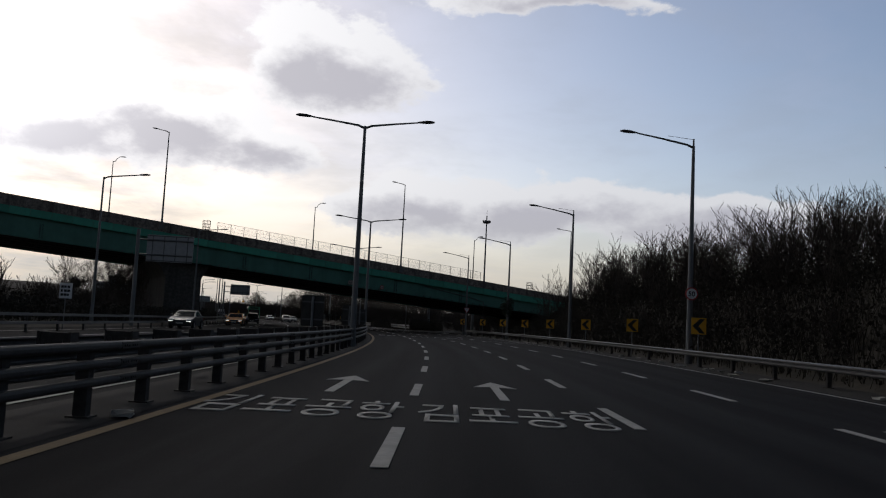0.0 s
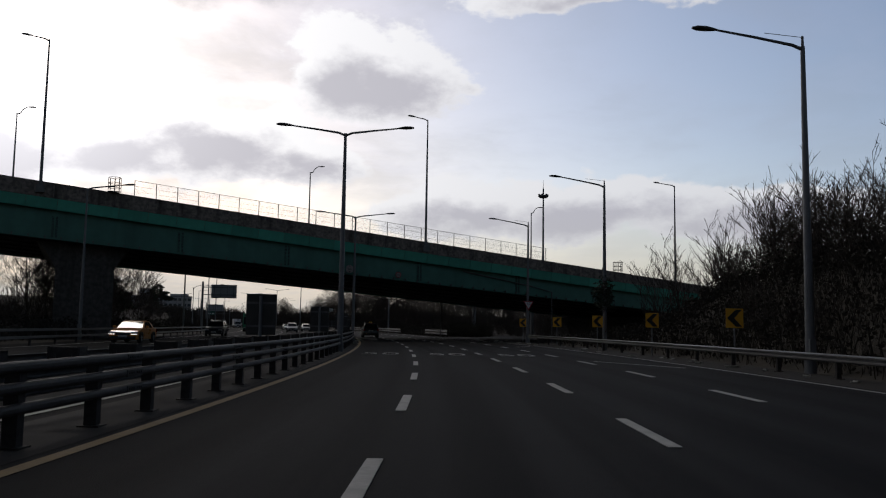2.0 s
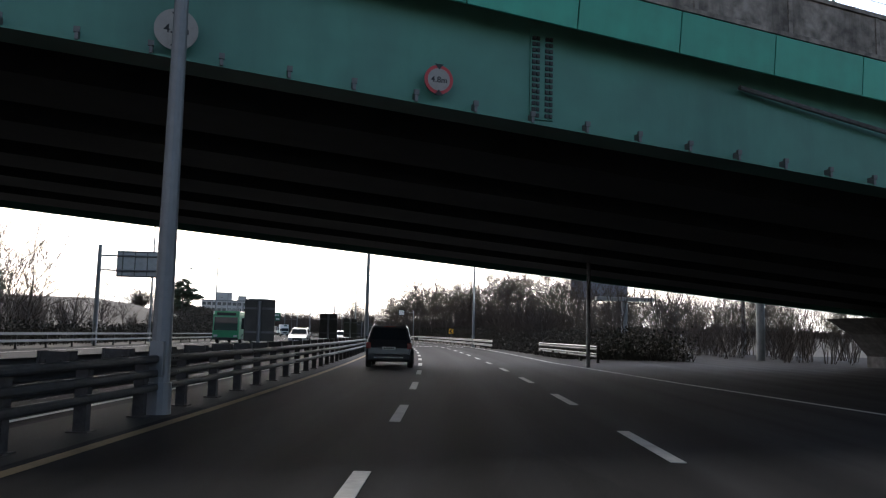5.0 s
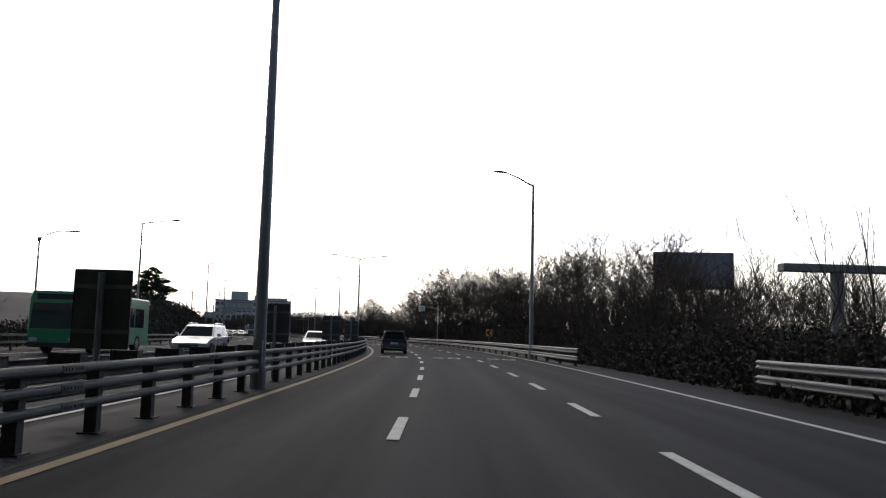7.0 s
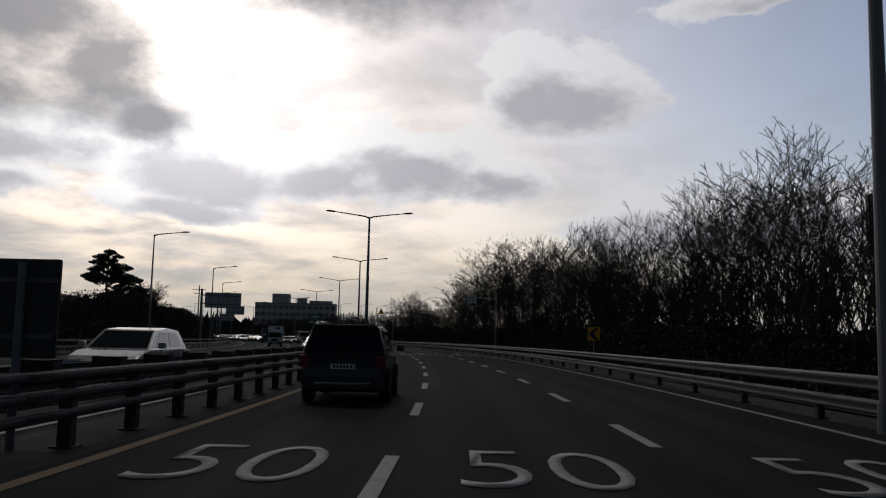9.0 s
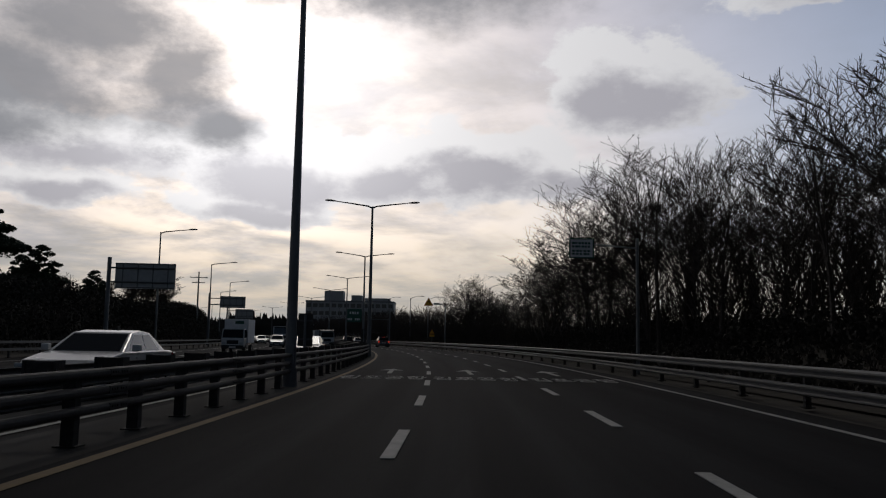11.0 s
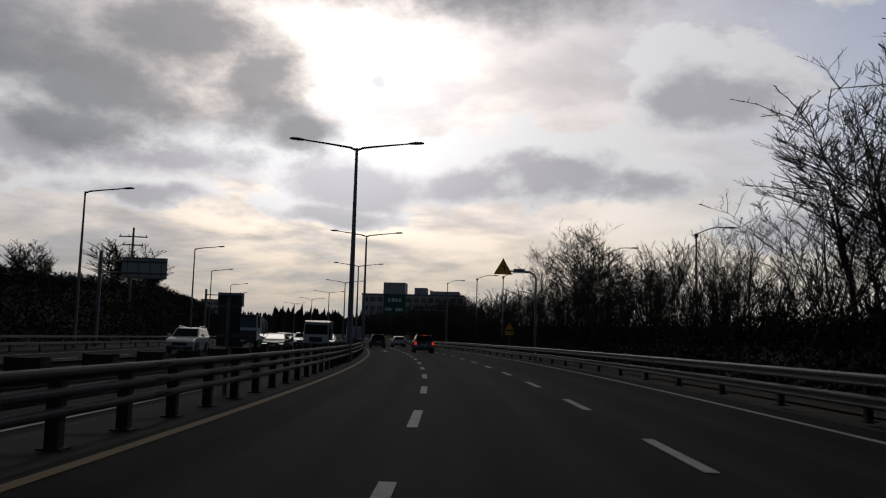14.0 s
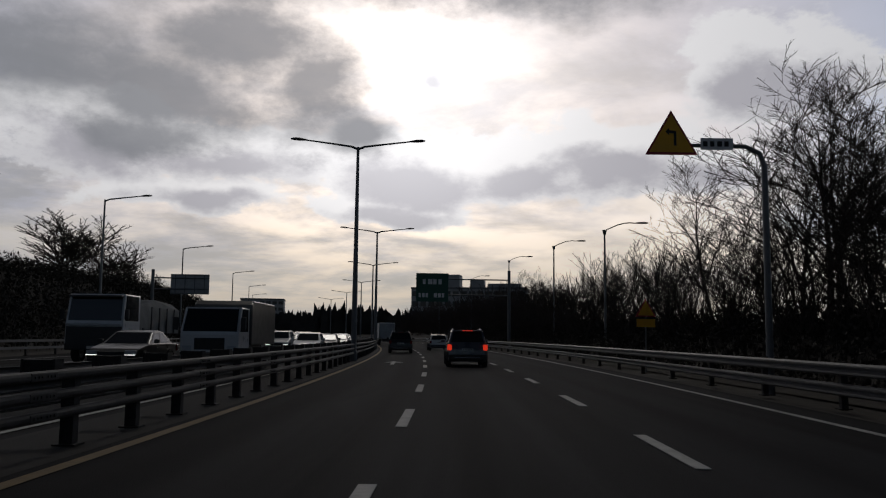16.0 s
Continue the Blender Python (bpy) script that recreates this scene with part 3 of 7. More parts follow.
def dashes(lat, first, step, s0, s1, parent):
    s = first - step * math.floor((first - s0) / step)
    while s < s1:
        ob = new("lane_dash", DASH)
        ob.parent = parent
        ob.matrix_basis = stand(laid(s), lat, 0.006)
        s += step


PERIOD = 7.807
dashes(LINE_A, 9.30, PERIOD, -12, 430, road)
dashes(LINE_B, 5.66, PERIOD, -12, 430, road)
dashes(LINE_C, 4.2, PERIOD, -12, 121, road)
dashes(-9.7, 3.0, PERIOD, 0, 430, road_far)
dashes(-13.2, 5.0, PERIOD, 0, 430, road_far)
dashes(-16.8, 2.0, PERIOD, 0, 430, road_far)


def words(text, width, height, thick=0.006, bold=0.0):
    """Letters laid flat in x, y, centred, drawn out to the given size."""
    cu = bpy.data.curves.new("letters", "FONT")
    cu.body, cu.align_x, cu.align_y = text, "CENTER", "CENTER"
    cu.size, cu.offset, cu.extrude = 1.0, bold, 0.0
    cu.resolution_u = 4
    tmp = bpy.data.objects.new("letters", cu)
    scene.collection.objects.link(tmp)
    dg = bpy.context.evaluated_depsgraph_get()
    me = bpy.data.meshes.new_from_object(tmp.evaluated_get(dg))
    bpy.data.objects.remove(tmp)
    bm = bmesh.new()
    bm.from_mesh(me)
    bpy.data.meshes.remove(me)
    xs, ys = [v.co.x for v in bm.verts], [v.co.y for v in bm.verts]
    cx, cy, w, h = (min(xs) + max(xs)) / 2, (min(ys) + max(ys)) / 2, max(xs) - min(xs), max(ys) - min(ys)
    for v in bm.verts:
        v.co.x, v.co.y = (v.co.x - cx) / w * width, (v.co.y - cy) / h * height
    r = bmesh.ops.extrude_face_region(bm, geom=list(bm.faces))
    for v in r["geom"]:
        if isinstance(v, bmesh.types.BMVert):
            v.co.z += thick
    bmesh.ops.recalc_face_normals(bm, faces=bm.faces)
    return bm


def road_words(text, s, lat, width, height, bold):
    ob = marking("road_lettering", words(text, width, height, 0.006, bold), PAINT, road, "white painted road lettering")
    ob.matrix_basis = stand(laid(s), lat, 0.006)


def road_arrow(s_tip, lat, length=4.8):
    bm = bmesh.new()
    pts = [(-0.09, -length), (0.09, -length), (0.09, -1.5), (0.48, -1.75), (0.0, 0.0), (-0.48, -1.75), (-0.09, -1.5)]
    a = [bm.verts.new((x, y, 0)) for x, y in pts]
    b = [bm.verts.new((x, y, 0.009)) for x, y in pts]
    bm.faces.new(b)
    for i in range(len(a)):
        j = (i + 1) % len(a)
        bm.faces.new((a[i], a[j], b[j], b[i]))
    ob = marking("road_arrow", bm, PAINT, road, "white painted arrow")
    ob.matrix_basis = stand(laid(s_tip), lat, 0.006)


LANES = [(LINE_Y + LINE_A) / 2, (LINE_A + LINE_B) / 2, (LINE_B + LINE_C) / 2]
for l in LANES[:2]:
    road_words("김포공항", 12.9, l, 3.05, 2.6, 0.004)
    road_arrow(20.3, l)
for l in LANES:
    road_words("50", 82.3, l, 1.8, 2.6, -0.012)
    road_words("50", 197.5, l, 1.8, 2.6, -0.012)
    road_words("김포공항", 262.4, l, 3.05, 2.4, 0.004)
    road_arrow(270.8, l)
road_arrow(375.0, LANES[0])
for l0, l1, s0, s1 in ((6.9, 9.2, 76.5, 71.5), (7.4, 9.2, 100.5, 103.5), (7.0, 9.3, 13.5, 15.5)):
    bm = bmesh.new()
    d = (at(s1, l1) - at(s0, l0)).normalized()
    n = Vector((-d.y, d.x, 0)) * 0.09
    vs = [bm.verts.new(p) for p in (at(s0, l0, 0.013) - n, at(s1, l1, 0.013) - n, at(s1, l1, 0.013) + n, at(s0, l0, 0.013) + n)]
    bm.faces.new(vs)
    marking("hatch_line", bm, PAINT)


# ---- guard rails ----
W_BEAM = [(0.0, 0.125), (0.025, 0.11), (0.075, 0.085), (0.075, 0.055), (0.02, 0.02), (0.0, 0.0), (0.02, -0.02), (0.075, -0.055), (0.075, -0.085), (0.025, -0.11), (0.0, -0.125)]


CHANNEL = [(0.0, 0.058), (0.045, 0.056), (0.066, 0.042), (0.075, 0.015), (0.075, -0.02), (0.064, -0.044), (0.04, -0.057), (0.0, -0.058)]


def channel(s0, s1, lat, z, face, parent):
    """A rounded channel rail, open at the back."""
    prof = [(face * l, z + h) for l, h in CHANNEL] + [(face * (l * 0.86 - 0.004), z + h * 0.86) for l, h in reversed(CHANNEL)]
    return part("beam", sweep(bmesh.new(), s0, s1, prof, 4.0, True, lat), RAIL_STEEL, parent)


def beam(s0, s1, lat, z, face, parent, name="beam", material=None):
    prof = [(face * l, z + h) for l, h in W_BEAM] + [(face * (l - 0.012), z + h) for l, h in reversed(W_BEAM)]
    return part(name, sweep(bmesh.new(), s0, s1, prof, 4.0, True, lat), material or STEEL, parent)


def post_mesh(name, h, w, d, block=None):
    bm = bmesh.new()
    box(bm, -w / 2, w / 2, -d / 2, d / 2, -0.02, h)
    box(bm, -w / 2 - 0.06, w / 2 + 0.06, -d / 2 - 0.06, d / 2 + 0.06, 0.0, 0.025)
    return mesh_of(name, bm, RUSTY_STEEL)


def posts(mesh, name, s0, s1, step, lat, parent):
    s = s0
    while s <= s1:
        ob = new(name, mesh)
        ob.parent = parent
        ob.matrix_basis = stand(s, lat(s) if callable(lat) else lat)
        s += step


median_rail = thing("median_guard_rail", "dull grey three-rail steel guard rail along the median", "guard rail", kind="structure")
for z in (0.87, 0.65, 0.43):
    channel(-30, 640, MEDIAN + 0.50, z, 1, median_rail)
    channel(-30, 640, MEDIAN - 0.42, z, -1, median_rail)
# bolted sleeves where the rails are joined
bm = bmesh.new()
box(bm, 0.06, 0.084, -0.30, 0.30, -0.05, 0.045, 0.012)
for y in (-0.22, -0.14, -0.06, 0.06, 0.14, 0.22):
    box(bm, 0.08, 0.094, y - 0.014, y + 0.014, -0.016, 0.012)
SLEEVE = mesh_of("joint_sleeve", bm, RAIL_STEEL)
for i in range(74):
    for z in (0.87, 0.65, 0.43):
        ob = new("joint_sleeve", SLEEVE)
        ob.parent = median_rail
        ob.matrix_basis = stand(-0.6 + 6.0 * i + (0.03 if z < 0.5 else 0), MEDIAN + 0.495, z)
POST = post_mesh("post", 0.92, 0.16, 0.15)
posts(POST, "post", -1.6, 440, 2.0, MEDIAN + 0.41, median_rail)


def block_mesh():
    bm = bmesh.new()
    box(bm, -0.17, 0.25, -0.10, -0.088, 0.78, 1.02)
    box(bm, -0.17, 0.25, 0.088, 0.10, 0.78, 1.02)
    box(bm, -0.17, 0.25, -0.086, 0.086, 1.005, 1.022)
    for x in (-0.17, 0.215):
        box(bm, x, x + 0.035, -0.115, 0.115, 0.79, 1.03)
    for x in (-0.11, 0.10):
        box(bm, x, x + 0.05, -0.12, -0.101, 0.88, 0.93)
    return mesh_of("spacer_block", bm, RUSTY_STEEL)


posts(block_mesh(), "spacer_block", -1.6, 440, 2.0, MEDIAN, median_rail)

right_rail = thing("roadside_guard_rail", "grey steel single-beam guard rail with dented posts", "guard rail", kind="structure")
beam(-30, 117, 11.75, 0.62, -1, right_rail)
posts(post_mesh("post", 0.74, 0.13, 0.13), "post", -6, 116, 4.0, 11.92, right_rail)


def rail2_lat(s):
    return float(np.interp(s, [180, 190, 210, 250, 1300], [8.0, 7.2, 7.1, 7.8, 7.8]))


curve_rail = thing("double_guard_rail", "two steel beams on posts beside the bend", "guard rail", kind="structure")
beam(188, 640, rail2_lat, 0.80, -1, curve_rail)
beam(188, 640, rail2_lat, 0.40, -1, curve_rail)
posts(post_mesh("post", 0.95, 0.13, 0.13), "post", 189, 440, 4.0, lambda s: rail2_lat(s) + 0.15, curve_rail)

slip_rail = thing("short_guard_rail", "short two-beam steel guard rail where the slip road joins", "guard rail", kind="structure")


def slip_rail_lat(s):
    return float(np.interp(s, [150, 176], [9.1, 8.3]))


for z in (0.42, 0.82):
    beam(151, 168, slip_rail_lat, z, -1, slip_rail)
posts(post_mesh("post", 0.95, 0.13, 0.13), "post", 151.5, 167.6, 4.0, lambda s: slip_rail_lat(s) + 0.15, slip_rail)

left_rail = thing("outer_guard_rail", "pale two-rail steel barrier beyond the opposite lanes", "guard rail", kind="structure")


def left_lat(s):
    return float(np.interp(s, [-60, 40, 110, 170, 1300], [-18.5, -19.5, -22.0, -23.0, -23.0]))


for z in (0.45, 0.85):
    part("rail_tube", sweep(bmesh.new(), -40, 640, [(-0.05, z - 0.07), (0.05, z - 0.07), (0.05, z + 0.07), (-0.05, z + 0.07)], 4.0, True, left_lat), STEEL, left_rail)
posts(post_mesh("post", 0.95, 0.1, 0.1), "post", -20, 420, 4.0, lambda s: left_lat(s) - 0.08, left_rail)


# ---- embankments, as one relief each ----
def relief(name, s0, s1, lats, height, material, label, ds=3.0):
    bm = bmesh.new()
    n = int((s1 - s0) / ds)
    rows = []
    for i in range(n + 1):
        s = s0 + (s1 - s0) * i / n
        row = []
        for l in lats:
            p = at(s, l)
            z = height(s, l) + 0.35 * noise.noise((p.x * 0.15, p.y * 0.15, 3.1)) * min(1.0, height(s, l) + 0.05)
            row.append(bm.verts.new((p.x, p.y, z - 0.02)))
        rows.append(row)
    for a, b in zip(rows, rows[1:]):
        for j in range(len(lats) - 1):
            bm.faces.new((a[j], a[j + 1], b[j + 1], b[j]))
    bm.normal_update()
    bmesh.ops.reverse_faces(bm, faces=[f for f in bm.faces if f.normal.z < 0])
    return tagged(part(name, bm, material, None, "", True), label, "embankment", kind="structure")


def smooth(x, a, b):
    t = min(1, max(0, (x - a) / (b - a)))
    return t * t * (3 - 2 * t)


def bank_right_near(s, l):
    return 4.0 * smooth(l, 13.4, 20) * (1 - smooth(s, 85, 112)) + 0.5 * smooth(l, 13, 15) * (1 - smooth(s, 108, 118))


def bank_right_far(s, l):
    return (1.5 * smooth(l, 9.2, 13) + 0.7 * smooth(l, 14, 24)) * smooth(s, 205, 235)


def bank_left(s, l):
    k = -l
    return (4.4 * smooth(k, 25.5, 33) + 3.0 * smooth(k, 34, 60)) * (smooth(s, 225, 300) * 0.9 + 0.55 * smooth(s, 325, 420) + 0.25 * (1 - smooth(s, 60, 90)))


relief("embankment_right_near", -60, 118, [12.6, 13.2, 14, 15, 16.5, 18, 20, 23, 28, 40, 70], bank_right_near, EARTH, "dark brushy bank beside the road")
relief("embankment_right_far", 200, 640, [8.9, 9.4, 10, 11, 12, 13, 15, 18, 22, 30, 50, 90], bank_right_far, EARTH, "dark overgrown bank behind the guard rail")
relief("embankment_left", -60, 640, [-24, -25, -26, -28, -30, -33, -36, -42, -50, -62, -90], bank_left, EARTH, "dark wooded bank beyond the opposite lanes")


# ---- the flyover ----
BX, BY, BDX, BDY = -8.6, 121.1, 0.883, 0.469        # a point of its near face, and the way along it
DECK_W = 29.0
fly_m = Matrix(((BDX, -BDY, 0, BX), (BDY, BDX, 0, BY), (0, 0, 1, 0), (0, 0, 0, 1)))   # x along, y across (away), z up


def z_top(a):
    return 9.6 - 0.09 * a


def z_fl(a):
    return 7.64 - 0.086 * a


def z_bot(a):
    return 5.70 - 0.073 * a


A0, A1 = -86.0, 62.0
flyover = thing("flyover", "green steel girder flyover with stained concrete parapet", "flyover", kind="structure", m=fly_m)


def along(name, prof, material, label="", a0=A0, a1=A1, n=37, closed=True):
    """prof(a) gives the outline in across, up at the distance a."""
    bm = bmesh.new()
    rows = []
    for i in range(n + 1):
        a = a0 + (a1 - a0) * i / n
        rows.append([bm.verts.new((a, y, z)) for y, z in prof(a)])
    k = len(rows[0])
    for p, q in zip(rows, rows[1:]):
        for j in range(k if closed else k - 1):
            bm.faces.new((p[j], p[(j + 1) % k], q[(j + 1) % k], q[j]))
    if closed:
        bm.faces.new(rows[0])
        bm.faces.new(rows[-1][::-1])
    bmesh.ops.recalc_face_normals(bm, faces=bm.faces)
    return part(name, bm, material, flyover, label)


along("deck", lambda a: [(0.6, z_fl(a) + 0.55), (DECK_W - 0.6, z_fl(a) + 0.55), (DECK_W - 0.6, z_fl(a) + 0.9), (0.6, z_fl(a) + 0.9)], SHADED_UNDERSIDE, "deck slab coloured dark for the shade below")
# the outer girders and the boxes between them
along("girder", lambda a: [(0.75, z_bot(a)), (1.15, z_bot(a)), (1.15, z_fl(a) + 0.5), (0.75, z_fl(a) + 0.5)], GREEN_SHADED, "green painted steel girder")
along("bottom_flange", lambda a: [(0.55, z_bot(a) - 0.04), (1.4, z_bot(a) - 0.04), (1.4, z_bot(a) - 0.002), (0.55, z_bot(a) - 0.002)], GREEN_SHADED)
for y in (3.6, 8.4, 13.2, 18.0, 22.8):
    along("box_girder", lambda a: [(y, z_bot(a) + 0.02), (y + 2.6, z_bot(a) + 0.02), (y + 2.6, z_fl(a) + 0.54), (y, z_fl(a) + 0.54)], SHADED_UNDERSIDE)
along("girder", lambda a: [(DECK_W - 1.15, z_bot(a)), (DECK_W - 0.75, z_bot(a)), (DECK_W - 0.75, z_fl(a) + 0.5), (DECK_W - 1.15, z_fl(a) + 0.5)], GREEN_SHADED, "green painted steel girder")
# concrete parapet in cast bays, near and far
for y0, y1 in ((0.12, 0.42), (DECK_W - 0.42, DECK_W - 0.12)):
    along("parapet", lambda a: [(y0, z_fl(a) + 0.5), (y1, z_fl(a) + 0.5), (y1, z_top(a)), (y0, z_top(a))], CONCRETE, "stained grey concrete parapet")
along("coping", lambda a: [(0.06, z_top(a) + 0.002), (0.48, z_top(a) + 0.002), (0.48, z_top(a) + 0.10), (0.06, z_top(a) + 0.10)], CONCRETE)
along("cornice", lambda a: [(0.02, z_fl(a) + 0.92), (0.11, z_fl(a) + 0.92), (0.11, z_fl(a) + 1.02), (0.02, z_fl(a) + 1.02)], CONCRETE)
# bays of the parapet: a shallow vertical rib every 2.4 m
bm = bmesh.new()
box(bm, -0.05, 0.05, 0.085, 0.118, 0.0, 1.0)
RIB = mesh_of("parapet_rib", bm, CONCRETE)
a = A0 + 1
while a < A1:
    ob = new("parapet_rib", RIB)
    ob.parent = flyover
    lo = z_fl(a) + 1.03
    ob.matrix_basis = Matrix.LocRotScale((a, 0, lo), None, (1, 1, max(0.2, z_top(a) - lo)))
    a += 2.4
# green cover panels: each with its own edges
PANEL_W = 2.36
bm = bmesh.new()
box(bm, 0.012, PANEL_W - 0.012, -0.06, 0.0, 0.0, 0.92, 0.012)
PANEL = mesh_of("cover_panel", bm, GREEN_PANEL)
slope = math.atan(-0.086)
a = A0
while a < A1:
    ob = new("cover_panel", PANEL)
    ob.parent = flyover
    ob.matrix_basis = pose(a, 0.1, z_fl(a) - 0.02, 0, -math.degrees(slope), 0)
    a += PANEL_W * math.cos(slope)
# vertical web stiffener and splice plates with bolts
for a in (-61.5, -47.0, -32.0, -22.0, -12.6, 0.53, 11.5, 21.0, 33.0, 46.0):
    bm = bmesh.new()
    box(bm, -0.26, 0.26, 0.70, 0.749, z_bot(a) + 0.12, z_fl(a) + 0.1)
    sp = part("splice_plate", bm, GREEN_SHADED, flyover)
    sp.location.x = a
    bm = bmesh.new()
    for i in range(14):
        for x in (-0.19, -0.10, 0.10, 0.19):
            z = z_bot(a) + 0.2 + i * 0.125
            box(bm, x - 0.034, x + 0.034, 0.66, 0.70, z - 0.036, z + 0.036)
    bl = part("bolts", bm, INK, sp)
# hangers along the bottom flange
bm = bmesh.new()
box(bm, -0.03, 0.03, 0.50, 0.70, -0.02, 0.16)
box(bm, -0.05, 0.05, 0.48, 0.545, 0.10, 0.20)
CLIP = mesh_of("hanger_clip", bm, STEEL_DARK)
a = -40.0
while a < 30:
    ob = new("hanger_clip", CLIP)
    ob.parent = flyover
    ob.matrix_basis = pose(a, 0, z_bot(a))
    a += 1.22
# fence of posts, rails and mesh on the near parapet
fence = part("parapet_fence", sweep(bmesh.new(), 0, 1, [(0, 0), (0.001, 0), (0.001, 0.001)], 1, True), STEEL_DARK, flyover, "thin wire-mesh fence on grey posts")
FA0, FA1 = -26.0, 14.6
bm = bmesh.new()
tube(bm, (0, 0.27, 0.08), (0, 0.27, 1.45), 0.035, sides=6)
FPOST = mesh_of("fence_post", bm, STEEL)
n = 23
for i in range(n + 1):
    a = FA0 + (FA1 - FA0) * i / n
    ob = new("fence_post", FPOST)
    ob.parent = fence
    ob.matrix_basis = pose(a, 0, z_top(a))
for h in (0.5, 0.95, 1.43):
    bm = bmesh.new()
    tube(bm, (FA0, 0.27, z_top(FA0) + h), (FA1, 0.27, z_top(FA1) + h), 0.02 if h > 1.2 else 0.009, sides=5)
    part("fence_rail", bm, STEEL, fence)
bm = bmesh.new()
for i in range(420):
    a = FA0 + (FA1 - FA0) * i / 420
    for da in (-0.32, 0.32):
        p, q = (a - da, 0.27, z_top(a - da) + 0.12), (a + da, 0.27, z_top(a + da) + 1.42)
        tube(bm, p, q, 0.0022, sides=3, caps=False)
part("wire_mesh", bm, STEEL_DARK, fence)


def cage(a, y, h=1.2):
    """A small ladder cage that stands up over the parapet."""
    c = part("inspection_cage", tube(bmesh.new(), (0, 0, 0), (0, 0, 0.03), 0.5, sides=12), STEEL_DARK, flyover)
    c.location = (a, y, z_top(a) + 0.08)
    for i in range(8):
        t = 2 * math.pi * i / 8
        p = part("cage_bar", tube(bmesh.new(), (0.5 * math.cos(t), 0.5 * math.sin(t), 0), (0.5 * math.cos(t), 0.5 * math.sin(t), h), 0.025, sides=5), STEEL_DARK, c)
    for z in (0.35, 0.75, h):
        bm = bmesh.new()
        ring = [(0.5 * math.cos(2 * math.pi * i / 12), 0.5 * math.sin(2 * math.pi * i / 12), z) for i in range(13)]
        pipe(bm, ring, 0.025, 5)
        part("cage_hoop", bm, STEEL_DARK, c)


cage(-27.6, -0.35)
cage(24.0, 0.7)


def pier(a, y, wide, deep, haunch, ztop):
    """A concrete pier that flares out under the deck."""
    bm = bmesh.new()
    prof = [(-wide / 2, -0.3), (wide / 2, -0.3), (wide / 2, ztop - 2.2), (wide / 2 + haunch * 0.45, ztop - 0.9), (wide / 2 + haunch, ztop), (-wide / 2 - haunch, ztop), (-wide / 2 - haunch * 0.45, ztop - 0.9), (-wide / 2, ztop - 2.2)]
    slab(bm, prof, -deep / 2, deep / 2)
    p = part("pier", bm, CONCRETE_SHADED, flyover, "flared stained concrete pier, its colour darkened for shade")
    p.location = (a, y, 0)


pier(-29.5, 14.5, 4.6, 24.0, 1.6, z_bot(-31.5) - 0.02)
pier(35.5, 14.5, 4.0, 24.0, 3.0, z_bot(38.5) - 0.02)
for a, y in ((-58, 6), (-58, 22), (54, 8), (54, 22)):
    bm = bmesh.new()
    tube(bm, (0, 0, -0.3), (0, 0, z_bot(a) - 0.02), 0.8, sides=20)
    p = part("column", bm, CONCRETE_PLAIN, flyover, "round grey concrete column")
    p.location = (a, y, 0)
# drain pipe slanting under the panels
bm = bmesh.new()
pipe(bm, [(5.2, 0.55, z_fl(5.2) - 0.25), (13.0, 0.5, z_bot(13) + 0.95), (15.5, 0.5, z_bot(15.5) + 0.6), (15.5, 0.5, 0.0)], 0.06, 8)
part("drain_pipe", bm, STEEL_DARK, flyover)
bm = bmesh.new()
pipe(bm, [(11.6, 20.4, z_fl(11.6) + 0.5), (11.6, 20.4, -0.1)], 0.10, 8)
part("drain_pipe", bm, STEEL_DARK, flyover)


def height_sign(a, r=0.42, rim=None):
    s = part("height_limit_sign", tube(bmesh.new(), (0, 0, 0), (0, 0.03, 0), r, sides=32), rim or SIGN_RED, flyover, "round red-rimmed height limit sign")
    s.location = (a, 0.46, z_bot(a) + 0.47)
    bm = tube(bmesh.new(), (0, -0.004, 0), (0, 0.0, 0), r * 0.78, sides=32)
    part("sign_face", bm, SIGN_DULL, s)
    bm = words("4.8m", r * 1.12, r * 0.42, 0.004, 0.01)
    bmesh.ops.transform(bm, matrix=Matrix.Rotation(radians(90), 4, "X"), verts=bm.verts)
    t = part("lettering", bm, INK, s)
    t.location = (0, -0.006, 0)
    for k in (1, -1):
        bm = bmesh.new()
        slab(bm, [(-0.09, k * 0.31), (0.09, k * 0.31), (0, k * 0.2)], -0.010, -0.005)
        part("pointer", bm, INK, s)


height_sign(-1.75, 0.29)
height_sign(-6.65, 0.38, SIGN_DULL)


# ---- lamp posts ----
def head(bm, p, d, tilt=0.06):
    """A flat cobra-head lamp at p that points along d."""
    d = Vector(d).normalized()
    side = d.cross(Vector((0, 0, 1)))
    rows = []
    for t, w, h in ((0.0, 0.05, 0.05), (0.16, 0.10, 0.08), (0.40, 0.17, 0.11), (0.70, 0.16, 0.10), (0.88, 0.07, 0.05)):
        c = Vector(p) + d * t + Vector((0, 0, tilt * t))
        rows.append([bm.verts.new(c + side * (w * math.cos(a)) + Vector((0, 0, h * (math.sin(a) if math.sin(a) > 0 else 0.45 * math.sin(a)) ))) for a in (2 * math.pi * i / 10 for i in range(10))])
    for r, q in zip(rows, rows[1:]):
        for i in range(10):
            bm.faces.new((r[i], r[(i + 1) % 10], q[(i + 1) % 10], q[i]))
    bm.faces.new(rows[0][::-1])
    bm.faces.new(rows[-1])
    bmesh.ops.recalc_face_normals(bm, faces=bm.faces)
    return bm


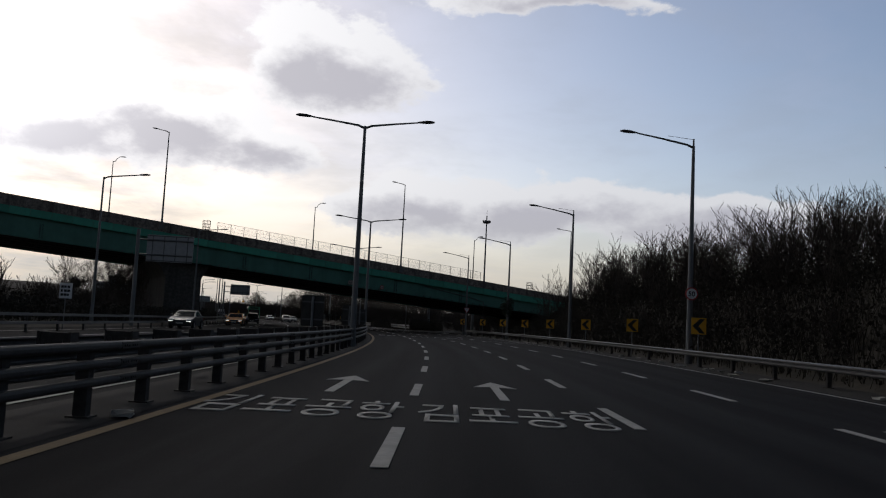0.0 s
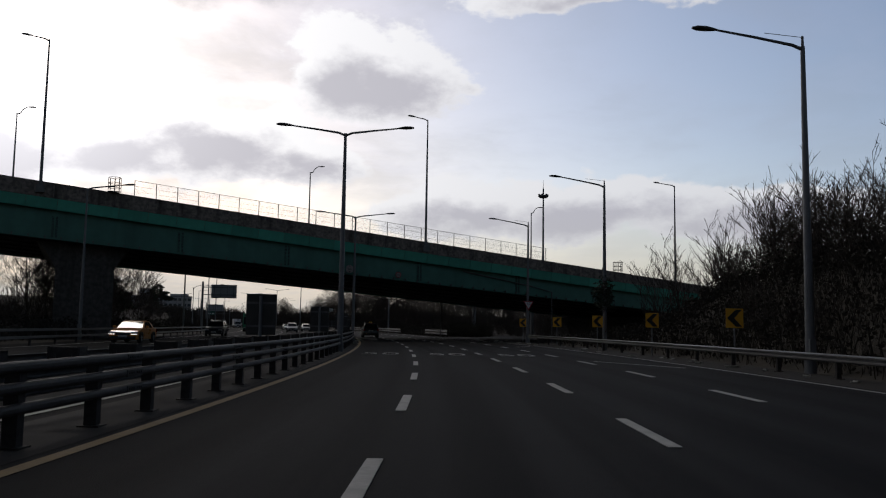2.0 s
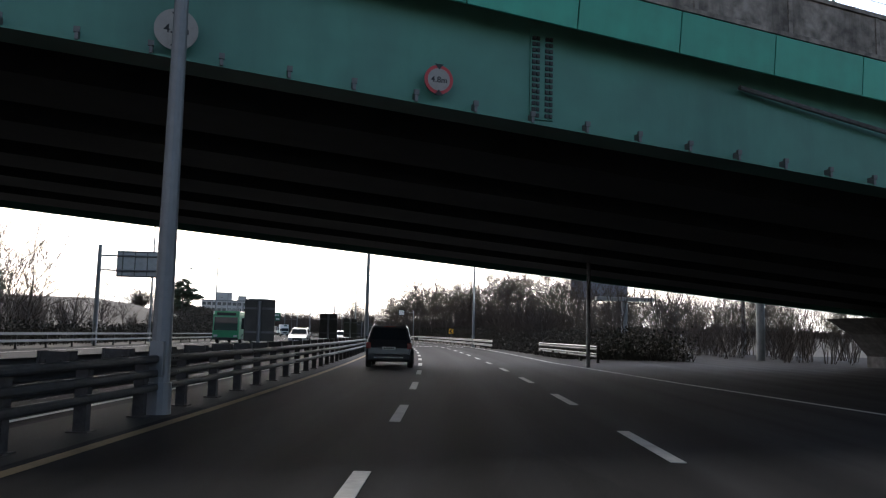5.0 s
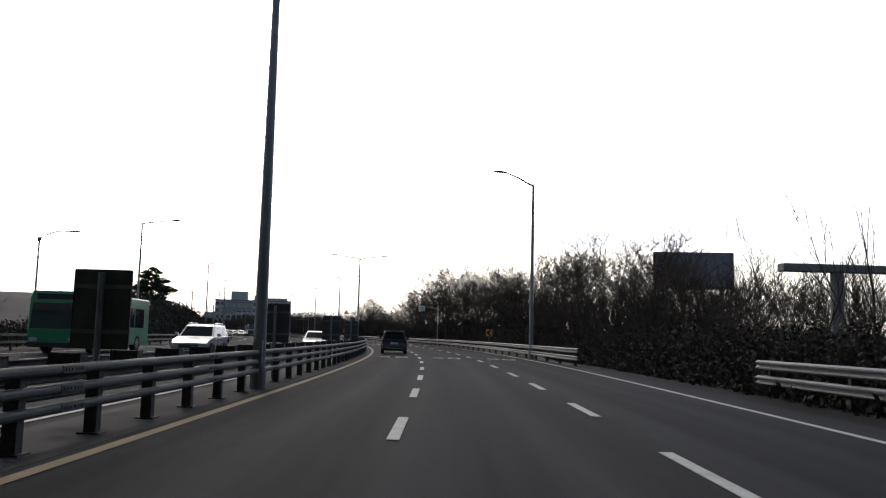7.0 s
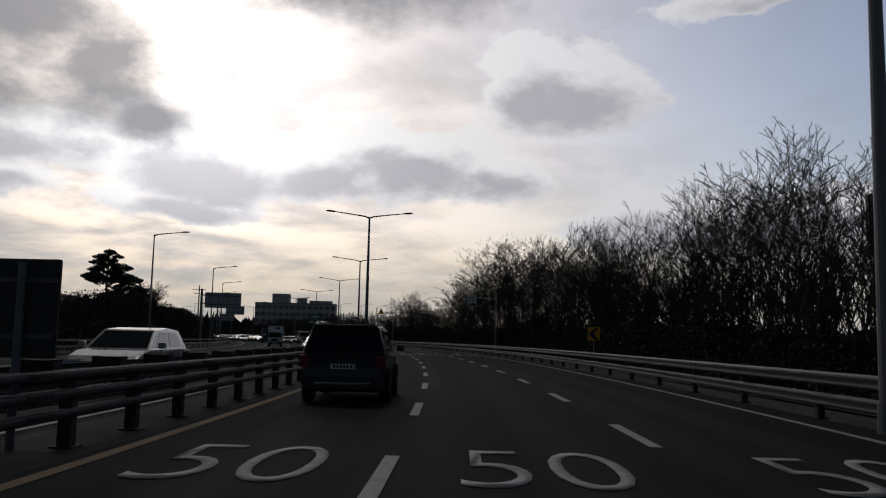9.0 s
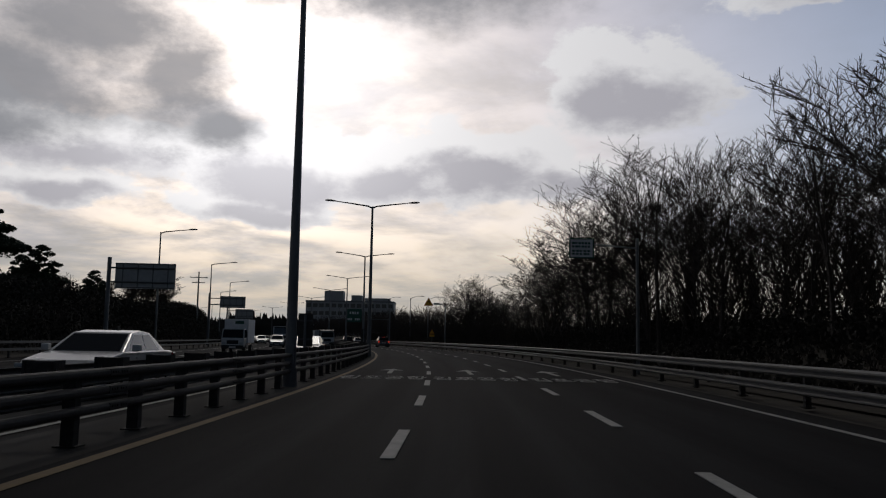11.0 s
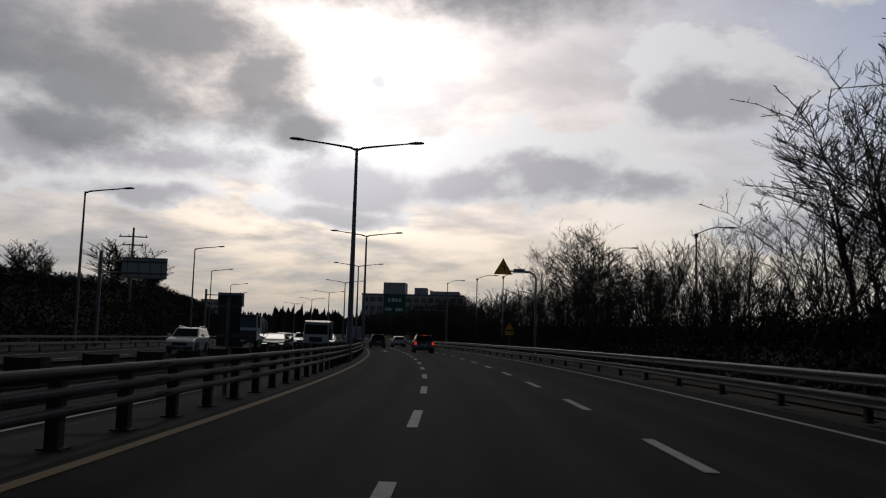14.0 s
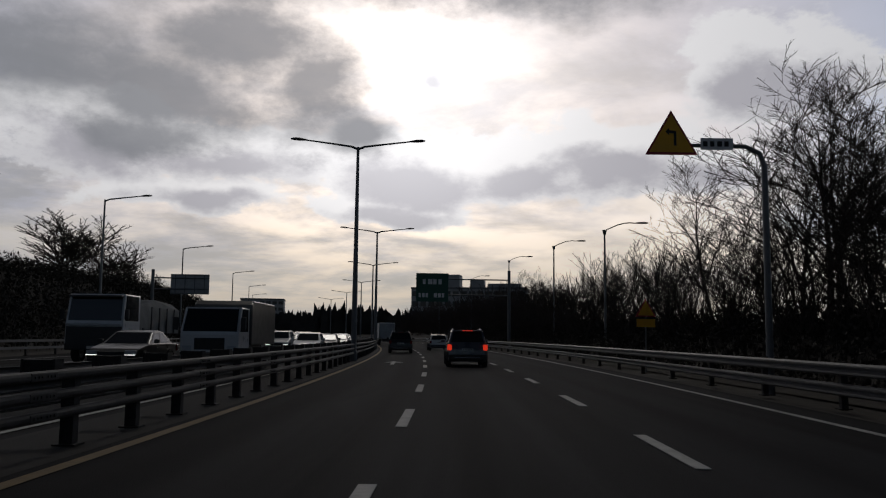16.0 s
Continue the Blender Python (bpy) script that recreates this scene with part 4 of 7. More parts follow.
def lamp_post(name, label, group, h, arms, arm_len, rise, m, r0=0.16, r1=0.075, tie=False, hand=1):
    """arms: ways (+1 to the right of the road, -1 to its left) in which an arm reaches out."""
    t = thing(name, label, "street lamp", group, m=m)
    bm = bmesh.new()
    tube(bm, (0, 0, 0), (0, 0, 0.5), r0 * 1.25, r0 * 1.2, 14)
    tube(bm, (0, 0, 0.5), (0, 0, h * 0.55), r0, (r0 + r1) / 2, 14)
    tube(bm, (0, 0, h * 0.55), (0, 0, h), (r0 + r1) / 2, r1, 14)
    part("pole", bm, POLE_PAINT, t, smooth=False)
    bm = bmesh.new()
    box(bm, -0.11, 0.11, -0.22, -0.10, 0.6, 1.15, 0.01)
    part("hatch", bm, POLE_PAINT, t)
    for k in arms:
        bm = bmesh.new()
        pts = [(0, 0, h - 0.12), (k * 0.35, 0, h + 0.02 + 0.02 * rise), (k * arm_len * 0.55, 0, h + rise * 0.55), (k * arm_len, 0, h + rise)]
        pipe(bm, pts, [0.065, 0.06, 0.05, 0.04], 8)
        if tie:
            pipe(bm, [(0, 0, h + 0.32), (k * arm_len * 0.45, 0, h + rise * 0.45 + 0.22)], 0.012, 5)
            tube(bm, (0, 0, h), (0, 0, h + 0.36), 0.05, 0.045, 8)
        arm = part("arm", bm, POLE_PAINT, t)
        part("lamp_head", head(bmesh.new(), (k * arm_len, 0, h + rise), (k, 0, 0)), LAMP_HOUSING, arm, "flat dark lamp head")
    return t


def median_lamp(s):
    p = lamp_post("double_lamp_post", "tall grey steel lamp post with two arms in the median", "median lamp posts", 11.5, (1, -1), 2.76, 0.34, stand(s, MEDIAN + 0.52))
    return p


for s in (3.9, 42.9, 84.9, 118.9, 165.6, 257.5, 297.8, 337.2, 376.4, 413.4, 452.0, 492.0, 532.0, 572.0):
    median_lamp(s)
for s, l in ((14.5, 12.9), (42.15, 12.8), (69.2, 12.65), (97.2, 12.9), (119.9, 12.3)):
    lamp_post("lamp_post", "grey steel lamp post with one arm and a tie rod", "roadside lamp posts", 11.3, (-1,), 3.0, 0.5, stand(s, l), tie=True)
lamp_post("lamp_post", "grey steel lamp post with one upturned arm", "roadside lamp posts", 12.1, (-1,), 1.9, 0.75, stand(202.2, 7.15))
for s, l in ((65.2, -25.2), (105.5, -24.5), (152.0, -25.0), (186.0, -25.6), (226.2, -25.9), (274.5, -25.9), (317.2, -24.9), (354.5, -24.8), (395.3, -24.6), (432.2, -27.2), (472.0, -26.5), (512.0, -26.5), (552.0, -26.5), (592.0, -26.5)):
    lamp_post("lamp_post", "grey steel lamp post with one arm beyond the opposite lanes", "outer lamp posts", 11.35, (1,), 2.6, 0.3, stand(s, l), r0=0.13, r1=0.06)


def bridge_lamp(a, y, h, ways, arm, rise):
    m = fly_m @ pose(a, y, z_top(a) - 0.9)
    lamp_post("flyover_lamp_post", "slim grey lamp post standing on the flyover", "flyover lamp posts", h, ways, arm, rise, m, r0=0.13, r1=0.06)


for a in (0.8, 31.2, -33.2):
    bm = bmesh.new()
    slab(bm, [(-0.34, z_top(a) - 0.88), (0.34, z_top(a) - 0.88), (0.30, z_top(a) - 0.35), (0.30, z_top(a) - 0.28), (-0.30, z_top(a) - 0.28)], -0.42, 0.08)
    br = part("lamp_bracket", bm, CONCRETE_PLAIN, flyover)
    br.location.x = a
bridge_lamp(0.8, -0.12, 13.1, (-1,), 1.25, 0.12)
bridge_lamp(-33.2, -0.12, 12.8, (-1,), 1.2, 0.12)
bridge_lamp(-37.2, DECK_W - 0.7, 12.4, (1,), 1.0, 0.8)
bridge_lamp(-3.5, DECK_W - 0.7, 11.8, (1,), 1.0, 0.8)
bridge_lamp(29.0, DECK_W - 0.7, 11.8, (1,), 1.0, 0.8)
bridge_lamp(31.2, -0.12, 11.8, (-1,), 2.0, 0.1)


# ---- trees and brush ----
def limb_mesh(segs, sides=4):
    """Tapered limbs in one mesh: segs are (a, b, radius at a, radius at b)."""
    A = np.array([s[0] for s in segs], float)
    B = np.array([s[1] for s in segs], float)
    R0 = np.array([s[2] for s in segs], float)[:, None]
    R1 = np.array([s[3] for s in segs], float)[:, None]
    d = B - A
    d /= np.linalg.norm(d, axis=1)[:, None] + 1e-9
    ref = np.where(np.abs(d[:, 2:3]) > 0.9, np.array([[1.0, 0, 0]]), np.array([[0, 0, 1.0]]))
    u = np.cross(d, ref)
    u /= np.linalg.norm(u, axis=1)[:, None] + 1e-9
    w = np.cross(d, u)
    n = len(segs)
    V = np.zeros((n, 2 * sides, 3))
    for k in range(sides):
        t = 2 * math.pi * k / sides
        V[:, k] = A + R0 * (math.cos(t) * u + math.sin(t) * w)
        V[:, sides + k] = B + R1 * (math.cos(t) * u + math.sin(t) * w)
    base = (np.arange(n) * 2 * sides)[:, None]
    F = np.concatenate([base + np.array([[k, (k + 1) % sides, sides + (k + 1) % sides, sides + k]]) for k in range(sides)])
    return V.reshape(-1, 3), F


def spikes(segs):
    """Fine twigs: one pointed three-sided sliver each."""
    A = np.array([s[0] for s in segs], float)
    B = np.array([s[1] for s in segs], float)
    R = np.array([s[2] for s in segs], float)[:, None]
    d = B - A
    d /= np.linalg.norm(d, axis=1)[:, None] + 1e-9
    ref = np.where(np.abs(d[:, 2:3]) > 0.9, np.array([[1.0, 0, 0]]), np.array([[0, 0, 1.0]]))
    u = np.cross(d, ref)
    u /= np.linalg.norm(u, axis=1)[:, None] + 1e-9
    w = np.cross(d, u)
    n = len(segs)
    V = np.zeros((n, 4, 3))
    for k in range(3):
        t = 2 * math.pi * k / 3
        V[:, k] = A + R * (math.cos(t) * u + math.sin(t) * w)
    V[:, 3] = B
    base = (np.arange(n) * 4)[:, None]
    F = np.concatenate([base + np.array([[k, (k + 1) % 3, 3]]) for k in range(3)])
    return V.reshape(-1, 3), F


def raw_mesh(name, V, F, material, F3=None):
    me = bpy.data.meshes.new(name)
    me.from_pydata(V.tolist(), [], F.tolist() + ([] if F3 is None else F3.tolist()))
    me.materials.append(material)
    return me


def grow(rng, height, spread, stems=1, fork=0.25, lean=0.08, depth=4, twig=0.012, upright=0.5, count=(7, 6, 5, 4), thick_levels=2):
    """The limbs of a bare tree: thick ones, thin ones and end twigs apart."""
    thick, thin, ends = [], [], []

    def branch(p, d, length, r, level):
        n = 5 if level < 2 else 3 if level < depth - 1 else 2 if level < depth else 1
        pts, dirs = [p], [d]
        cur = d
        for i in range(n):
            cur = (cur + Vector((rng.uniform(-1, 1), rng.uniform(-1, 1), rng.uniform(-0.6, 1.0) * upright)) * (0.13 + 0.05 * level)).normalized()
            pts.append(pts[-1] + cur * (length / n))
            dirs.append(cur)
        if level == depth:
            ends.append((pts[0], pts[1], twig * 0.72))
            return
        for i in range(n):
            ra, rb = r * (1 - 0.85 * i / n), r * (1 - 0.85 * (i + 1) / n)
            (thick if level < thick_levels else thin).append((pts[i], pts[i + 1], max(ra, twig), max(rb, twig * 0.7)))
        kids = count[min(level, len(count) - 1)]
        for k in range(kids):
            f = fork + (1 - fork) * ((k + rng.uniform(0.1, 0.9)) / kids) if level == 0 else rng.uniform(0.2, 0.98)
            i = min(n - 1, int(f * n))
            q = pts[i].lerp(pts[i + 1], f * n - i)
            ang = rng.uniform(0, 2 * math.pi) if level else k * 2.4 + rng.uniform(-0.5, 0.5)
            side = Vector((math.cos(ang), math.sin(ang), 0))
            open_ = rng.uniform(0.45, 0.95) * spread * (1.15 - 0.5 * f if level == 0 else 1.0)
            nd = (dirs[i] * (1 - 0.35 * open_) + side * open_ + Vector((0, 0, 0.18 * upright))).normalized()
            ln = length * (0.62 - 0.28 * f if level == 0 else rng.uniform(0.2, 0.38) if level == depth - 1 else rng.uniform(0.38, 0.62))
            branch(q, nd, ln, r * (1 - 0.8 * f) * 0.62, level + 1)

    for sidx in range(stems):
        a = rng.uniform(0, 6.28)
        d = Vector((math.cos(a) * (lean if stems == 1 else rng.uniform(0.1, 0.5)), math.sin(a) * (lean if stems == 1 else rng.uniform(0.1, 0.5)), 1)).normalized()
        h = height * (1 if stems == 1 else rng.uniform(0.6, 1.0))
        o = Vector((0, 0, -0.3)) if stems == 1 else Vector((rng.uniform(-0.5, 0.5), rng.uniform(-0.5, 0.5), -0.2))
        branch(o, d, h, height * (0.018 if stems == 1 else 0.007), 0)
    return thick, thin, ends


SHAPES = {}        # the vertices and faces of each kind of shrub, for the massed ones


def tree_kind(key, seed, name, label, **kw):
    rng = random.Random(seed)
    thick, thin, ends = grow(rng, **kw)
    V1, F1 = limb_mesh(thin, 3) if thin else (np.zeros((0, 3)), np.zeros((0, 4), dtype=np.int64))
    V2, F2 = spikes(ends)
    V, F3 = np.concatenate([V1, V2]), F2 + len(V1)
    SHAPES[key] = (V, F1, F3)
    if key[0] == "mass":
        return None
    t = thing(name, label, "tree")
    Vt, Ft = limb_mesh(thick, 5)
    part("trunk", raw_mesh("trunk", Vt, Ft, BARK), None, t)
    part("crown", raw_mesh("crown", V, F1, TWIG, F3), None, t, "bare winter twigs")
    TOPS[t] = float(V[:, 2].max())
    return t


KINDS, TOPS = {}, {}


def kinds(kind, n, seed, name, label, **kw):
    for i in range(n):
        KINDS[kind, i] = tree_kind((kind, i), seed + i, name, label, **kw)


kinds("tall", 4, 11, "bare_tree", "tall bare deciduous tree with fine dark twigs", height=12, spread=0.85, count=(11, 6, 5, 6), depth=4, twig=0.015, upright=0.8)
kinds("oak", 2, 23, "bare_tree", "spreading bare tree with long crooked limbs", height=12, spread=1.15, fork=0.3, lean=0.12, count=(11, 7, 5, 6), depth=4, twig=0.015, upright=0.45)
kinds("round", 4, 31, "bare_tree", "broad bare tree with a dense rounded crown", height=10, spread=1.0, stems=3, fork=0.15, count=(7, 5, 4, 6), depth=4, twig=0.017, upright=0.5)
kinds("far_round", 2, 41, "bare_tree", "bare tree with a rounded crown", height=10, spread=1.0, stems=3, fork=0.15, count=(8, 6, 6), depth=3, twig=0.026, upright=0.5)
kinds("dome", 3, 91, "bare_tree", "broad bare tree with a domed crown of fine branches", height=9, spread=1.05, stems=9, fork=0.22, count=(9, 7, 8), depth=3, twig=0.042, upright=0.55)
kinds("bush", 4, 51, "bare_shrub", "dense bare many-stemmed shrub", height=6, spread=0.75, stems=8, fork=0.12, count=(6, 4, 6), depth=3, twig=0.015, upright=0.8, thick_levels=1)
kinds("sparse", 3, 61, "bare_tree", "slender bare tree with sparse crooked twigs", height=9, spread=0.75, stems=3, fork=0.3, count=(6, 4, 6), depth=3, twig=0.015, upright=0.9)
kinds("sapling", 2, 71, "sapling", "slender bare sapling with upright shoots", height=9, spread=0.35, stems=2, fork=0.3, count=(9, 4, 3), depth=2, twig=0.012, upright=1.4)
kinds("mass", 3, 81, "", "", height=6, spread=0.8, stems=7, fork=0.12, count=(7, 6), depth=2, twig=0.036, upright=0.8, thick_levels=0)
grove = random.Random(7)
for n, t in enumerate(t for t in KINDS.values() if t):
    t.matrix_basis = pose(-70 + 8 * n, -95 - 6 * (n % 3), -0.05)


def ground_z(s, l):
    if l > 8:
        return bank_right_near(s, l) if s < 118 else bank_right_far(s, l)
    return bank_left(s, l) if l < -24 else 0.0


def plant(kind, s, l, height, group, z=None, top=None, wide=1.0):
    """A tree on the ground at s, l: its height, or the level of its top."""
    pats = [t for (k, i), t in KINDS.items() if k == kind]
    t = pats[grove.randrange(len(pats))]
    g = ground_z(s, l) if z is None else z
    k = (height if top is None else max(1.5, top - g)) / TOPS[t]
    c = copy_thing(t, Matrix.LocRotScale(at(s, l, g - 0.1), Euler((0, 0, grove.uniform(0, 6.28))), None))
    c.scale = (k * wide * grove.uniform(0.9, 1.15),) * 2 + (k,)
    tagged(c, group=group)
    return c


def massed(name, label, spots):
    """Shrubs too many and too far to tell apart, as one mass: spots are (s, lat, height)."""
    VV, F4, F3, n = [], [], [], 0
    for s, l, h in spots:
        V, f4, f3 = SHAPES["mass", grove.randrange(3)]
        k, a = h / float(V[:, 2].max()), grove.uniform(0, 6.28)
        R = np.array([[math.cos(a), -math.sin(a), 0], [math.sin(a), math.cos(a), 0], [0, 0, 1]]) * k
        VV.append(V @ R.T + np.array(at(s, l, ground_z(s, l) - 0.1)))
        F4.append(f4 + n)
        F3.append(f3 + n)
        n += len(V)
    me = raw_mesh(name, np.concatenate(VV), np.concatenate(F4), TWIG, np.concatenate(F3))
    return tagged(new(name, me), label, "undergrowth", kind="stuff")


def wob(x):
    return grove.uniform(-x, x)


# wooded bank beside the first stretch
s = 14.0
while s < 104:
    crest = float(np.interp(s, [14, 30, 44, 52, 60, 68, 82, 96, 104], [7.2, 8.6, 10.4, 12.0, 10.6, 11.2, 12.4, 12.0, 8.2]))
    for l in (22.5, 25.5, 29.0):
        if l > 24 or s < 90:
            plant("bush" if grove.random() < 0.75 else "round", s + wob(1.3), l + wob(1), 0, "brush on the bank", top=(crest + 0.3 * (l - 24)) * grove.uniform(0.86, 1.06))
    s += 3.3
massed("brushwood", "dark bare brushwood on the bank beside the road",
       [(s0 + wob(1.2), l + wob(0.8), h * grove.uniform(0.8, 1.2)) for s0 in range(6, 100, 3) for l, h in ((15.2, 2.4), (18.0, 3.0), (20.5, 3.8)) if s0 < 84 or l > 17])
for s, l, top in ((113, 22.0, 8.6), (110, 24.5, 10.8), (108.5, 27.5, 12.0), (112, 30, 12.8), (117, 26, 10.0), (105, 31, 13.0), (118, 31, 11.5)):
    plant("sparse", s, l, 0, "slender trees before the flyover", top=top)
# a nest high in a fork beside the road
rng = random.Random(19)
t = thing("bird_nest", "dark ball of sticks high in a bare tree", "nest", m=Matrix.Translation(at(274.2, 10.4, 8.0)))
segs = []
for i in range(150):
    a, b = rng.uniform(0, 6.283), rng.uniform(-1, 1)
    p = Vector((math.cos(a) * math.sqrt(1 - b * b), math.sin(a) * math.sqrt(1 - b * b), b * 0.7)) * rng.uniform(0.12, 0.34)
    q = Vector((rng.uniform(-1, 1), rng.uniform(-1, 1), rng.uniform(-0.5, 0.5))).normalized() * rng.uniform(0.15, 0.3)
    segs.append((p - q, p + q, 0.012, 0.008))
V, F = limb_mesh(segs, 3)
part("sticks", raw_mesh("sticks", V, F, BARK), None, t)
limbs = [(Vector((0.1, 0.1, -7.0)), Vector((0, 0.05, -3.0)), 0.12, 0.09), (Vector((0, 0.05, -3.0)), Vector((0.08, 0, -0.1)), 0.09, 0.05), (Vector((0.08, 0, -0.1)), Vector((0.5, 0.2, 2.6)), 0.045, 0.015), (Vector((0.05, 0.02, -1.2)), Vector((-0.5, 0.1, 1.8)), 0.05, 0.015)]
V, F = limb_mesh(limbs, 6)
part("fork", raw_mesh("fork", V, F, BARK), None, t, "bare forked limb that carries the nest")
# wood on the right, past the flyover
s = 199.0
while s < 292:
    for l in (13.0, 17.0, 22.5):
        crest = float(np.interp(s, [199, 206, 214, 231, 257, 282, 292], [6.0, 8.2, 10.2, 11.8, 12.0, 12.2, 12.4])) * (1 + 0.022 * (l - 14))
        if l > 14 or s > 250:
            plant("round" if grove.random() < 0.6 else "tall", s + wob(1.6), l + wob(1.4), 0, "roadside wood", top=crest * grove.uniform(0.88, 1.04))
    s += 4.4
massed("brushwood", "dark bare undergrowth beneath the roadside wood",
       [(200 + 2.0 * i + wob(1.2), l + wob(1.2), grove.uniform(4.0, 6.6) * (1.0 if i < 42 else 0.65)) for i in range(64) for l in (15.5, 22.0)])
for kind, s, l, top in (("round", 271, 12.4, 9.2), ("oak", 280, 11.8, 14.0), ("oak", 286, 13.6, 14.5), ("oak", 291.5, 12.4, 15.6), ("oak", 297, 12.8, 14.2), ("oak", 301.5, 13.2, 12.8), ("tall", 294, 16.0, 14.0), ("tall", 288, 17.0, 15.0), ("tall", 284, 15.0, 14.5), ("tall", 276.5, 14.0, 12.0)):
    plant(kind, s, l, 0, "tallest roadside trees", top=top)
for kind, s, l, top, wide in (("tall", 317.5, 13.6, 11.0, 1.15), ("round", 319.5, 12.6, 9.0, 1.2), ("tall", 322, 14.6, 10.6, 1.15), ("round", 320, 14.6, 10.6, 1.2), ("round", 297, 12.6, 10.6, 1.2), ("round", 301, 14.5, 10.8, 1.3), ("round", 305, 12.6, 10.4, 1.45), ("oak", 307.5, 13.4, 10.8, 1.35), ("round", 309, 12.2, 9.8, 1.35), ("round", 306, 17.5, 10.8, 1.3), ("round", 312, 15.0, 9.6, 1.2), ("round", 285, 11.6, 9.6, 1.2), ("round", 290, 12.0, 9.0, 1.2), ("round", 279, 11.8, 9.4, 1.2), ("round", 311, 11.8, 8.6, 1.5), ("oak", 361, 13.4, 11.6, 1.25), ("round", 357.5, 13.0, 8.8, 1.3), ("round", 364.5, 14.0, 10.2, 1.35), ("round", 360, 16.0, 9.5, 1.3), ("round", 368, 13.0, 8.4, 1.2)):
    plant(kind, s, l, 0, "broad roadside trees", top=top, wide=wide)
for s, l, top in ((314, 16.5, 9.0), (318.5, 14.2, 8.4), (321, 16.5, 8.2), (316, 20, 9), (323, 19, 8)):
    plant("round", s, l, 0, "roadside wood", top=top)
s = 328.0
while s < 440:
    for l in (13.5, 17.5):
        crest = float(np.interp(s, [328, 337, 346, 352, 366, 386, 404, 440], [6.6, 7.6, 7.6, 7.4, 8.2, 8.4, 8.6, 9.2])) * (1 + 0.018 * (l - 14))
        plant("bush" if grove.random() < 0.4 else "round", s + wob(1.6), l + wob(1.2), 0, "roadside thicket", top=crest * grove.uniform(0.82, 1.06))
    s += 4.2
massed("brushwood", "dark bare brushwood behind the guard rail", [(322 + 3.0 * i + wob(1.2), l + wob(0.8), grove.uniform(2.6, 3.8)) for i in range(38) for l in (12.2, 15.0)])
massed("brushwood", "bare brushwood on the bank far ahead", [(s0 + wob(2), l, grove.uniform(6.5, 8.5)) for s0 in range(440, 560, 4) for l in (13.5, 17.5, 23.0)])
for kind, s, l, top in (("oak", 360.5, 14.2, 11.8), ("tall", 362.5, 14.6, 12.2), ("round", 358.5, 16.5, 9.4), ("oak", 373, 13.8, 11.4), ("oak", 370, 16.5, 11.4), ("round", 366, 18.5, 10.4), ("round", 345, 14.0, 8.0), ("tall", 335, 14.2, 8.2), ("tall", 332, 14.8, 8.2), ("round", 341, 17, 8.2)):
    plant(kind, s, l, 0, "roadside trees", top=top)
for i in range(14):
    plant("sapling", 170 + 2.1 * i, grove.uniform(17, 24), grove.uniform(6.0, 9.5), "saplings by the slip road", 0.0)
# seen beneath the flyover, behind the slip road
for i in range(62):
    s, l = 152 + 1.45 * i + wob(1), 31 + wob(5) + 4 * (i % 3)
    plant("far_round" if i % 2 else "bush", s, l, float(np.interp(s, [154, 195, 215, 240], [5.6, 7.2, 9.2, 11.5])) * grove.uniform(0.85, 1.1), "wood behind the slip road", 0.0)
massed("brushwood", "dark bare brushwood behind the slip road", [(158 + 1.6 * i + wob(1), 27 + wob(2.5), grove.uniform(2.2, 3.6)) for i in range(48)])
# the left side
massed("brushwood", "dark bare brushwood behind the trees beyond the opposite lanes", [(118 + 2.6 * i + wob(2), l + wob(3), grove.uniform(4.0, 6.0)) for i in range(46) for l in (-48,)])
for i in range(40):
    plant("tall" if i % 2 else "far_round", 126 + 2.35 * i + wob(1), -33 - grove.uniform(0, 14), grove.uniform(9.5, 13.0) * (1 if i < 31 else 0.6), "trees beyond the opposite lanes", 0.0)
massed("brushwood", "bare brushwood beyond the opposite lanes", [(40 + 5.5 * i, -30 - grove.uniform(0, 8), grove.uniform(3.5, 5.5)) for i in range(16)])
massed("brushwood", "bare brushwood on the bank beyond the opposite lanes",
       [(236 + 3.6 * i + wob(2.0), l + wob(2), grove.uniform(2.4, 3.4) * (0.9 if i < 18 else 0.62)) for i in range(90) for l in (-28.5, -33.0, -40.0)])
for s, l, top, wide in ((441, -43.5, 17.0, 1.5), (456, -42, 15.2, 1.35), (470, -42, 13.0, 0.9), (484, -41, 12.0, 0.9), (384, -40, 10.9, 1.2), (377, -43, 10.5, 1.2), (396, -42, 10.4, 0.9), (352, -43, 9.6, 0.9)):
    plant("dome", s, l, 0, "round bare trees on the left bank", top=top, wide=wide)


def leaf_cloud(rng, clumps, per, size):
    """Small leaves scattered in flattened clumps: (centre, radius, thickness)."""
    V, F = [], []
    for c, r, th in clumps:
        for i in range(int(per * r * r)):
            a, q = rng.uniform(0, 6.283), math.sqrt(rng.random()) * r
            p = Vector(c) + Vector((math.cos(a) * q, math.sin(a) * q, rng.uniform(-th, th) * (1.1 - q / r)))
            u = Vector((rng.uniform(-1, 1), rng.uniform(-1, 1), rng.uniform(-0.6, 0.6))).normalized() * size
            w = u.cross(Vector((rng.uniform(-1, 1), rng.uniform(-1, 1), rng.uniform(-1, 1)))).normalized() * size * 0.55
            n = len(V)
            V += [p - u, p + w, p + u, p - w]
            F.append((n, n + 1, n + 2, n + 3))
    return np.array([tuple(v) for v in V]), np.array(F)


